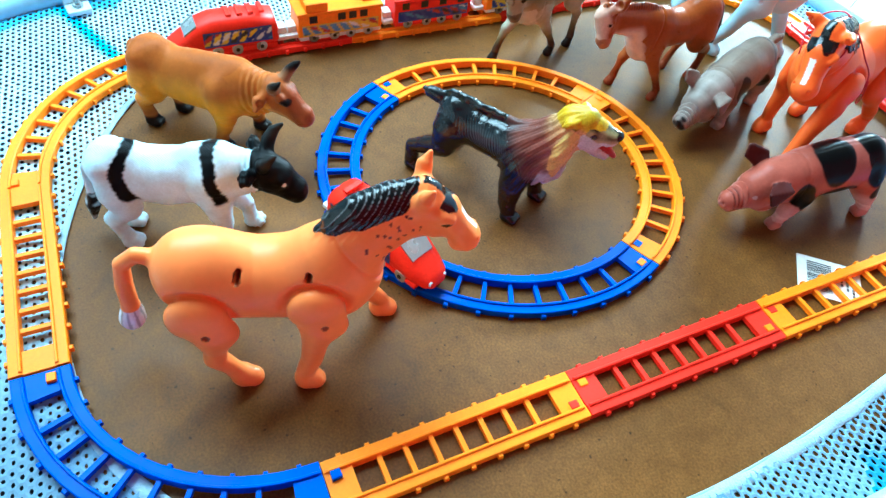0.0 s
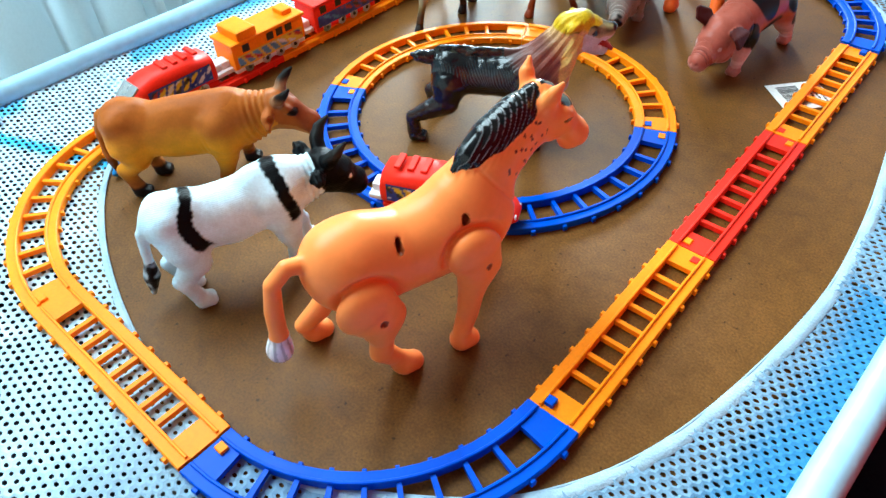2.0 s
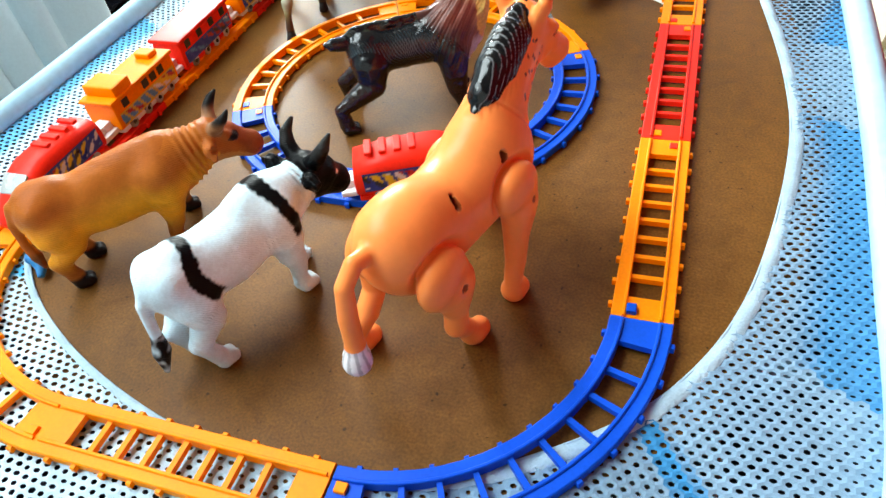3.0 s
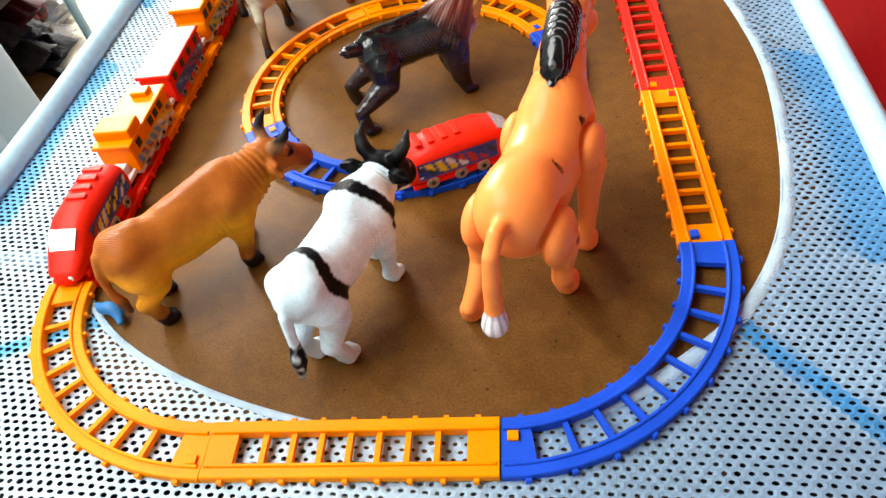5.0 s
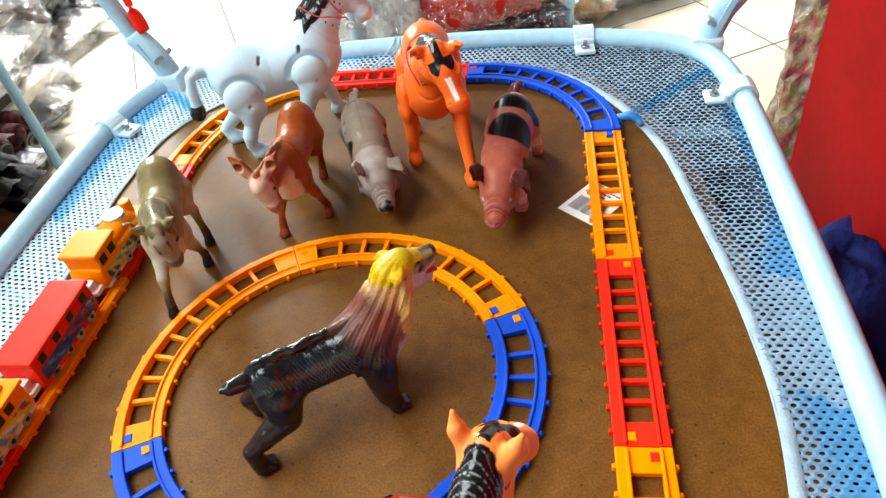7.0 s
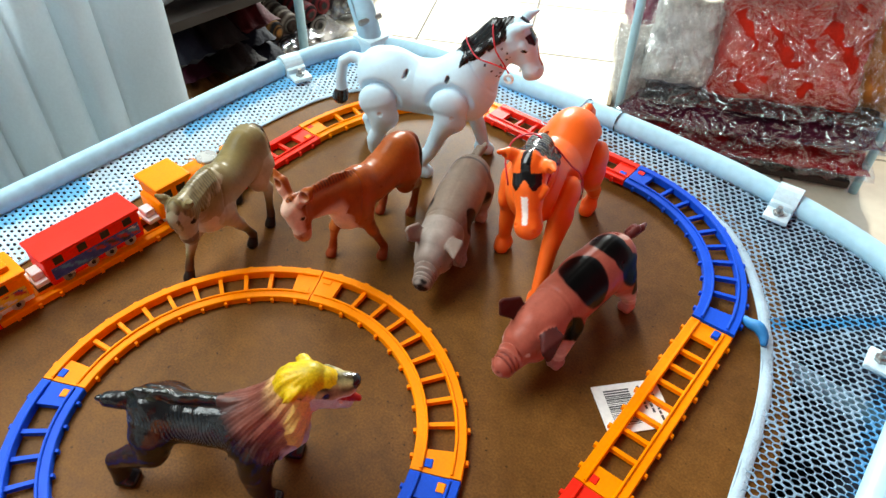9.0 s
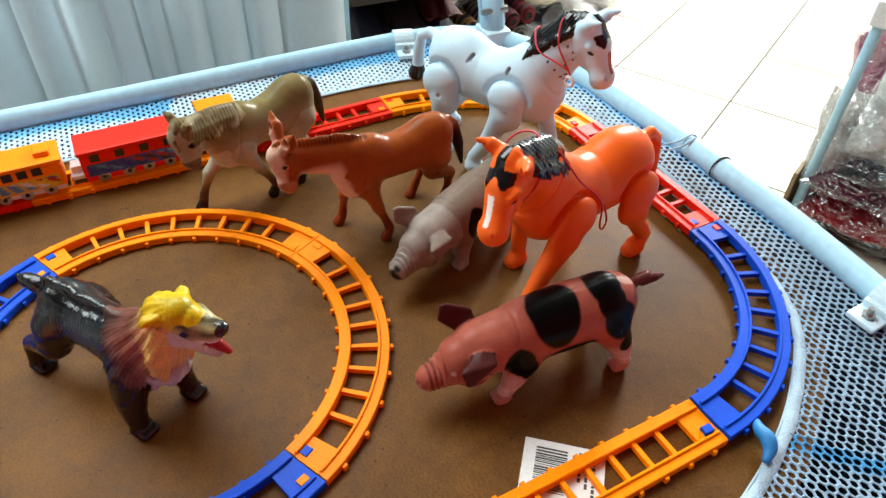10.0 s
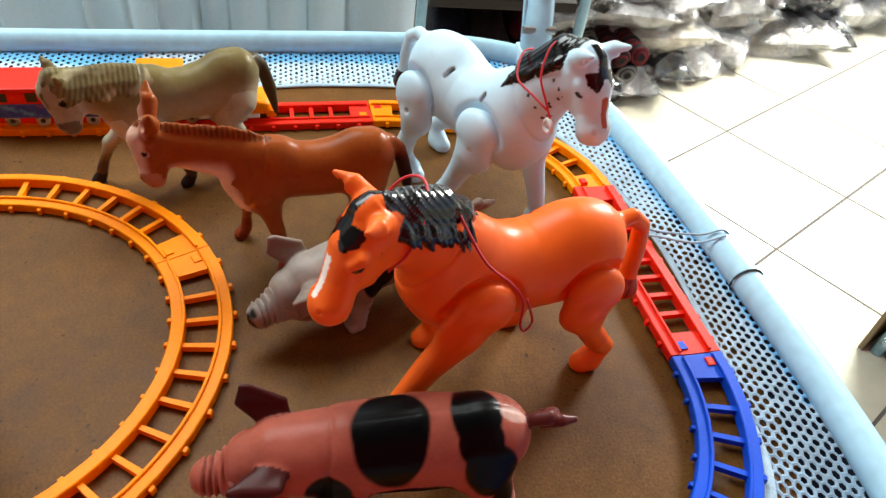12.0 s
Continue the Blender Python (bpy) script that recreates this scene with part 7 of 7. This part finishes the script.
def curtain(name, x, y0, y1, z0, z1, folds, depth, label):
    """A hanging cloth in uneven vertical folds."""
    bm = bmesh.new()
    nz = 14
    rs = random.Random(8)
    wide = [rs.choice((0.55, 0.8, 1.0, 1.5)) for _ in range(folds)]
    deep = [rs.uniform(0.5, 1.3) for _ in range(folds)]
    lean = [rs.uniform(-0.5, 0.5) for _ in range(folds)]
    total = sum(wide)
    rows = []
    for j in range(nz + 1):
        row = []
        h = j / nz
        y = 0.0
        for k in range(folds):
            for i in range(12):
                s = i / 12
                tube_like = math.sin(math.pi * s) ** 0.55
                d = depth * deep[k] * tube_like * (1.15 - 0.3 * h) + 0.012 * math.sin(1.7 * k)
                lap = lean[k] * 0.03 * math.sin(math.pi * s)
                sway = 0.008 * math.sin(2.2 * h + 1.9 * k)
                row.append(bm.verts.new((x + d, y0 + (y1 - y0) * (y + wide[k] * s) / total + lap + sway * math.sin(math.pi * s), z0 + (z1 - z0) * h)))
            y += wide[k]
        rows.append(row)
    nx = len(rows[0]) - 1
    for a, b in zip(rows, rows[1:]):
        for i in range(nx):
            bm.faces.new((a[i], a[i + 1], b[i + 1], b[i]))
    ob = part(name, bm, M_CURTAIN, smooth=True)
    ob.modifiers.new("cloth", "SOLIDIFY").thickness = 0.002
    return tagged(ob, label, "curtain")


curtain("curtain", -0.79, -0.36, 0.38, FLOOR + 0.01, 0.78, 11, 0.075, "white cloth curtain hanging in uneven vertical folds")
panel = slab("wall_panel", -0.93, -0.9, -2.4, -0.3, FLOOR, 0.62, M_RAIL, "plain pale grey blue painted panel behind the curtain", "wall")
bm = tube([(-0.84, -0.4, FLOOR), (-0.84, -0.4, 0.8)], 0.013, 12)
tagged(part("curtain_pole", bm, M_RAIL, smooth=True), "pale upright metal pole beside the curtain", "pole")


def pillow(bm, m, sx, sy, sz, cols, colour, seed, n=9, wrinkle=0.12):
    """A soft crumpled package added to bm; its colour goes to cols, vertex by vertex."""
    rs = np.random.default_rng(seed)
    off = rs.uniform(0, 9, 3)
    for top in (1, -1):
        g = []
        for j in range(n + 1):
            r = []
            for i in range(n + 1):
                a, b = 2 * i / n - 1, 2 * j / n - 1
                edge = max(0.0, (1 - a**4) * (1 - b**4)) ** 0.5
                w = 1 + 0.25 * math.sin(7 * a + off[0]) * math.sin(6 * b + off[1]) + wrinkle * (math.sin(17 * a + 9 * b + off[2]) + 0.6 * math.sin(31 * b - 19 * a + off[0]))
                p = m @ Vector((a * sx * (1 + 0.03 * math.sin(9 * b + off[1])), b * sy * (1 + 0.03 * math.sin(8 * a + off[0])), top * sz * edge * w))
                r.append(bm.verts.new(p))
                cols.append(colour)
            g.append(r)
        for j in range(n):
            for i in range(n):
                f = (g[j][i], g[j][i + 1], g[j + 1][i + 1], g[j + 1][i])
                bm.faces.new(f if top > 0 else f[::-1])


def package(name, m, size, colour, seed, label, category="package", wrapped=True, group="wrapped goods on the racks"):
    """One folded garment in a clear bag."""
    bm, cols = bmesh.new(), []
    pillow(bm, Matrix(), *[s / 2 for s in size], cols, colour, seed)
    me = bpy.data.meshes.new(name)
    bm.to_mesh(me)
    bm.free()
    ca = me.color_attributes.new("paint", "FLOAT_COLOR", "POINT")
    ca.data.foreach_set("color", np.array([(*c, 1) for c in cols], np.float32).ravel())
    ob = part(name, me, M_GOODS, smooth=True)
    ob.matrix_world = m
    tagged(ob, label, category, group)
    if wrapped:
        bm, cols = bmesh.new(), []
        pillow(bm, Matrix(), size[0] / 2 * 1.06, size[1] / 2 * 1.08, size[2] / 2 * 1.16, cols, colour, seed + 50, 15, 0.2)
        part("clear_bag", bm, M_FILM, ob, "creased clear plastic bag", smooth=True)
    return ob


def rack(name, m, w, d, shelves, top, label):
    """A white rack: square posts, shelf boards; local x along its front."""
    r = empty(name, m, label, "rack")
    for x in (-w / 2, w / 2):
        for y in (-d / 2, d / 2):
            part("post", tube([(x, y, 0), (x, y, top - 0.004), (x, y, top)], [0.0095, 0.0095, 0.007], 12), M_RAIL, r, smooth=True)
    for z in shelves:
        bm = bmesh.new()
        box(bm, -w / 2 + 0.013, w / 2 - 0.013, -d / 2, d / 2, z, z + 0.018, 0.002)
        part("shelf", bm, M_DARKWOOD, r, "dark shelf board")
    return r


GOODCOL = [(0.3, 0.02, 0.03), (0.02, 0.018, 0.02), (0.55, 0.5, 0.42), (0.16, 0.015, 0.05), (0.6, 0.58, 0.55), (0.08, 0.05, 0.04), (0.42, 0.05, 0.03), (0.04, 0.04, 0.07), (0.5, 0.22, 0.05)]
GOODNAME = ["red", "black", "beige", "plum", "white", "dark brown", "crimson", "navy", "orange"]
gr = random.Random(4)


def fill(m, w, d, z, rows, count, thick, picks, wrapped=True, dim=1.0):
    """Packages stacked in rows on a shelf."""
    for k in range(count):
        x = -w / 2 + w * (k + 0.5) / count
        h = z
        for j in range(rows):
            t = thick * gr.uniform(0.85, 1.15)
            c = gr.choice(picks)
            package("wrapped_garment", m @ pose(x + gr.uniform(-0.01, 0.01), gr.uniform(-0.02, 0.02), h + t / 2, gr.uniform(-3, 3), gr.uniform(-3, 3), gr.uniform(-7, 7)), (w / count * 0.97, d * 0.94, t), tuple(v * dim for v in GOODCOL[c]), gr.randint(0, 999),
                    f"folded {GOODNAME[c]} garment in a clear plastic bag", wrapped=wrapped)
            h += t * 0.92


# the rack along the side, beyond the curtain
ml = pose(-1.04, 0.545, FLOOR, 0, 0, 90)
rack("goods_rack", ml, 0.29, 0.36, (0.02, 0.4), 0.95, "white metal rack full of wrapped garments")
# dim puts the rack's shade into the garment colours, against the near lamp
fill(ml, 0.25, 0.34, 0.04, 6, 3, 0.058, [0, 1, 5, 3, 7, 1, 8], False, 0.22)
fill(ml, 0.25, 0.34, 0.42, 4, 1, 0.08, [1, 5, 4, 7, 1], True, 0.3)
# a heap of bagged goods on the floor further along
hr = random.Random(21)
for k in range(46):
    layer, q = k // 10, k % 10
    along, deep = 0.16 * q + hr.uniform(-0.05, 0.05), hr.uniform(0.06, 0.16) + 0.03 * layer
    c = hr.choice([4, 4, 2, 5, 4, 1, 2])
    package("bagged_garment", pose(-1.2 - 0.42 * along - 0.91 * deep, 0.93 + 0.91 * along - 0.42 * deep, FLOOR + 0.04 + 0.068 * layer, hr.uniform(-22, 22), hr.uniform(-22, 22), hr.uniform(0, 180)), (hr.uniform(0.22, 0.34), hr.uniform(0.16, 0.26), hr.uniform(0.05, 0.09)), tuple(min(1, v * 1.2) for v in GOODCOL[c]), 300 + k,
            f"{GOODNAME[c]} goods in a shiny crumpled clear bag", "package")
# rows of tightly rolled striped garments piled on the floor beside them


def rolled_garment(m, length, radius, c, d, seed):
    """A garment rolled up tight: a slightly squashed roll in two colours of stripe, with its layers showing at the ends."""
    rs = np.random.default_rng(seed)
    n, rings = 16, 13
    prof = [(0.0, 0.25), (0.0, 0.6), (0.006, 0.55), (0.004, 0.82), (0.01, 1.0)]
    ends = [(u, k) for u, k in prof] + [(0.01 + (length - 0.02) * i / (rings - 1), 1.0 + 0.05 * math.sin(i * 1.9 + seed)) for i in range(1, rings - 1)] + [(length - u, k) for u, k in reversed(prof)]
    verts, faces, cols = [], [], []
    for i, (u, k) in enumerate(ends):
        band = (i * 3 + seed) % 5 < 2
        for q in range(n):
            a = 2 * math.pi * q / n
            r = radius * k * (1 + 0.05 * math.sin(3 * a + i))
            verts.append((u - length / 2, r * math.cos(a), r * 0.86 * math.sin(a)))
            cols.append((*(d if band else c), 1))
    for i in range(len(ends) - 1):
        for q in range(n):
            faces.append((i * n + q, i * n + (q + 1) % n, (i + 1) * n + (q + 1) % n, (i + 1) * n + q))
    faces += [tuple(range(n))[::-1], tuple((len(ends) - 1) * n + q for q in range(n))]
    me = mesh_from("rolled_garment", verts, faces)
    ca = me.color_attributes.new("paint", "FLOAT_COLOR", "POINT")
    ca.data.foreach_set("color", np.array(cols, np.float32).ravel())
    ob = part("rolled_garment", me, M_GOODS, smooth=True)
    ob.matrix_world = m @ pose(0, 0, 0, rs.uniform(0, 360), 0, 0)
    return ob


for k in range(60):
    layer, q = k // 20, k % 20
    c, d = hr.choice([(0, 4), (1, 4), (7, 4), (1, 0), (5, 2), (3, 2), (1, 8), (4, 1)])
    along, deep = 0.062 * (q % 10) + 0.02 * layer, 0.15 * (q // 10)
    # both stripe colours scaled by 0.45: the pile's shade is in the colour
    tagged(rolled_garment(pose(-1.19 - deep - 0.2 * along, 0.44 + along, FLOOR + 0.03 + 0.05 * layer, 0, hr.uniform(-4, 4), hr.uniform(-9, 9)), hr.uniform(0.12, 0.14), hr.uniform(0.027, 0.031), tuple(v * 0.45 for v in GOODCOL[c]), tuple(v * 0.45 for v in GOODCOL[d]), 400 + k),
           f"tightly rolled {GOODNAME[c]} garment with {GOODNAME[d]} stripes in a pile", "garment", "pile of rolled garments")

# the low rack by the shop front
mf = pose(-0.217, 1.485, FLOOR, 0, 0, 27)
fr = rack("goods_rack", mf, 0.55, 0.36, (0.005,), 0.44, "low rack with a white top board holding bagged garments")
bm = bmesh.new()
box(bm, -0.29, 0.29, -0.195, 0.195, 0.44, 0.484, 0.004)
part("top_board", bm, M_WHITE, fr, "thick white top board")


def bag(name, x, y, z, rx, ry, rz, size, colour, seed, label):
    return package(name, mf @ pose(x, y, z, rx, ry, rz), size, colour, seed, label, "package")


RED, PLUM, INKY, PALE = (0.42, 0.012, 0.012), (0.09, 0.008, 0.03), (0.012, 0.012, 0.016), (0.62, 0.64, 0.64)
bag("bagged_garment", -0.13, -0.02, 0.058, 2, 3, 3, (0.3, 0.38, 0.075), (0.3, 0.012, 0.016), 70, "dark red folded garment in a glossy clear bag")
bag("bagged_garment", 0.14, -0.02, 0.056, -2, -3, -4, (0.3, 0.38, 0.07), RED, 71, "red folded garment in a glossy clear bag")
bag("bagged_garment", -0.1, -0.03, 0.125, 2, 2, -3, (0.34, 0.36, 0.06), PLUM, 72, "plum folded garment in a glossy clear bag")
bag("bagged_garment", 0.16, -0.03, 0.122, -1, -2, 2, (0.26, 0.36, 0.06), PLUM, 73, "plum folded garment in a glossy clear bag")
bag("bagged_garment", 0.02, -0.02, 0.17, 1, -2, 0, (0.5, 0.34, 0.03), INKY, 74, "black folded garment in a glossy clear bag")
bag("bagged_garment", -0.165, -0.115, 0.265, 72, 4, 6, (0.15, 0.18, 0.08), PALE, 75, "pale folded garment standing in a clear bag")
bag("bagged_garment", 0.05, -0.12, 0.29, 72, -4, -2, (0.3, 0.24, 0.1), (0.55, 0.02, 0.008), 76, "bright red garment standing in a clear bag")
bag("bagged_garment", 0.22, -0.1, 0.28, 74, 2, -8, (0.14, 0.2, 0.08), (0.45, 0.16, 0.03), 77, "orange garment standing in a clear bag")
bag("bagged_garment", -0.25, -0.09, 0.17, 66, 12, 40, (0.13, 0.2, 0.07), (0.58, 0.55, 0.5), 78, "cream goods in a crumpled clear bag")
bag("bagged_garment", -0.25, 0.08, 0.26, 70, -6, 70, (0.17, 0.2, 0.07), (0.4, 0.12, 0.2), 79, "rose pink goods in a crumpled clear bag")
bag("bagged_garment", 0.0, 0.04, 0.541, 4, 5, 10, (0.4, 0.28, 0.07), (0.2, 0.13, 0.06), 80, "brown folded garment in a clear bag")
bm = bmesh.new()
box(bm, -0.275, 0.275, -0.18, 0.18, 0.4845, 0.496, 0.003)
ob = part("cardboard_sheet", bm, M_CARTON)
ob.matrix_world = mf
tagged(ob, "brown cardboard sheet lying on the low rack's top board", "cardboard")
bm = bmesh.new()
box(bm, -0.302, -0.293, -0.2, 0.2, 0.0, 0.13, 0.002)
ob = part("cardboard_sheet", bm, M_CARTON)
ob.matrix_world = mf
tagged(ob, "brown cardboard sheet leaning on the low rack", "cardboard")
for k, (dx, dy, c, nm) in enumerate(((0.1, 1.8, (0.5, 0.33, 0.12), "gold"), (0.28, 1.9, (0.6, 0.62, 0.65), "silver"))):
    package("foil_bag", pose(dx, dy, FLOOR + 0.05, 6, 6 * k - 3, 25 * k), (0.26, 0.2, 0.09), c, 90 + k, f"crumpled {nm} foil bag lying on the floor", "bag", True, "")

# the sparkling wrapped roll, the red panel and the blue cloth by the other side
bm, cols = bmesh.new(), []
rs = np.random.default_rng(12)
for i in range(26):
    for j in range(60):
        a = 2 * math.pi * i / 26
        r = 0.053 + 0.006 * math.sin(5 * a + j * 0.3) + rs.uniform(-0.004, 0.004)
        bm.verts.new((r * math.cos(a), r * math.sin(a), 1.25 * j / 59))
bm.verts.ensure_lookup_table()
for i in range(26):
    for j in range(59):
        bm.faces.new([bm.verts[q] for q in (i * 60 + j, ((i + 1) % 26) * 60 + j, ((i + 1) % 26) * 60 + j + 1, i * 60 + j + 1)])
bmesh.ops.recalc_face_normals(bm, faces=bm.faces)
bm.faces.new([bm.verts[i * 60 + 59] for i in range(26)])
bm.faces.new([bm.verts[i * 60] for i in range(26)][::-1])
me = bpy.data.meshes.new("fabric_roll")
bm.to_mesh(me)
bm.free()
pal = np.array([(0.32, 0.05, 0.06), (0.42, 0.3, 0.2), (0.5, 0.48, 0.45), (0.2, 0.12, 0.1), (0.3, 0.28, 0.12)])
ca = me.color_attributes.new("paint", "FLOAT_COLOR", "POINT")
ca.data.foreach_set("color", np.column_stack([pal[rs.integers(0, 5, len(me.vertices))], np.ones(len(me.vertices))]).ravel().astype(np.float32))
M_SEQUIN = material("sequinned_cloth", (1, 1, 1), 0.22, metal=0.35, vary=0.3, scale=80, bump=1.0, bump_scale=140, bump_dist=0.004, attr="paint")
for k, (x, y) in enumerate(((0.587, 1.062), (0.7, 1.2))):
    ob = part("fabric_roll", me if k == 0 else me.copy(), M_SEQUIN)
    ob.matrix_world = pose(x, y, FLOOR, 0, 2, 40 * k)
    tagged(ob, "upright roll of sequinned red and gold cloth in film", "fabric roll")
bm = bmesh.new()
box(bm, -0.012, 0.012, -0.95, 0.95, 0.0, 1.3, 0.004)
ob = part("red_panel", bm, M_REDWALL)
ob.matrix_world = pose(0.648, 0.03, FLOOR, 0, 0, 4)
tagged(ob, "tall dark red painted panel standing beside the cot", "panel")
bm = tube(smooth_line([(0.625, 0.78, -0.3), (0.628, 0.6, -0.36), (0.63, 0.46, -0.32), (0.632, 0.3, -0.35)], 6), 0.003, 6)
tagged(part("cable", bm, M_BLACK, smooth=True), "thin black cable hanging along the red panel", "cable")
for k, (x, y, z, sx, sy, sz) in enumerate(((0.52, 0.5, 0.1, 0.2, 0.3, 0.2), (0.5, 0.26, 0.08, 0.22, 0.26, 0.16), (0.53, 0.0, 0.09, 0.2, 0.3, 0.18))):
    package("blue_cloth", pose(x, y, FLOOR + z, 8 * k, 5, 30 * k), (sx, sy, sz), (0.006, 0.016, 0.12) if k != 1 else (0.015, 0.016, 0.03), 60 + k, "dark blue crumpled cloth lying on the floor", "cloth", False, "")

# red locking levers on the corner posts
for x, y, s in ((0.309, 0.466, 1), (-0.342, 0.424, -1)):
    bm = tube(smooth_line([(x, y, 0.075), (x + s * 0.008, y + 0.004, 0.1), (x + s * 0.012, y + 0.006, 0.13), (x + s * 0.03, y + 0.01, 0.155)], 5), [0.0075, 0.0085, 0.009, 0.009, 0.0085, 0.006, 0.0056, 0.0054, 0.0053, 0.0053, 0.0054, 0.0055, 0.0054, 0.005, 0.0045, 0.0035], 10, squash=0.55)
    part("locking_lever", bm, M_RED, cot, "red plastic locking lever", smooth=True)

# ---------------------------------------------------------------- floor tiles, last
TILE, TURN_T = 0.329, 31.0
tile_mesh = bpy.data.meshes.new("tile")
bm = bmesh.new()
box(bm, -TILE / 2 + 0.003, TILE / 2 - 0.003, -TILE / 2 + 0.003, TILE / 2 - 0.003, -0.008, 0.0, 0.0012)
bm.to_mesh(tile_mesh)
bm.free()
tile_mesh.materials.append(M_TILE)
tm = pose(-0.83, 1.44, FLOOR, 0, 0, TURN_T)
rest = []
for i in range(-20, 21):
    for j in range(-24, 18):
        m = tm @ pose((i + 0.5) * TILE, (j + 0.5) * TILE, 0)
        x, y = m.translation.x, m.translation.y
        if abs(x) > 3.0 or y < -3.0 or y > 3.4:
            continue
        if -1.9 < x < 1.2 and 0.1 < y < 3.0:
            t = new("tile", tile_mesh)
            t.parent = floor
            t.matrix_local = m
        else:
            rest.append(m)
verts, faces = [], []
for m in rest:
    b = len(verts)
    verts += [tuple(m @ v.co) for v in tile_mesh.vertices]
    faces += [tuple(b + q for q in p.vertices) for p in tile_mesh.polygons]
tagged(part("tile_field", mesh_from("tile_field", verts, faces), M_TILE, floor), kind="stuff")
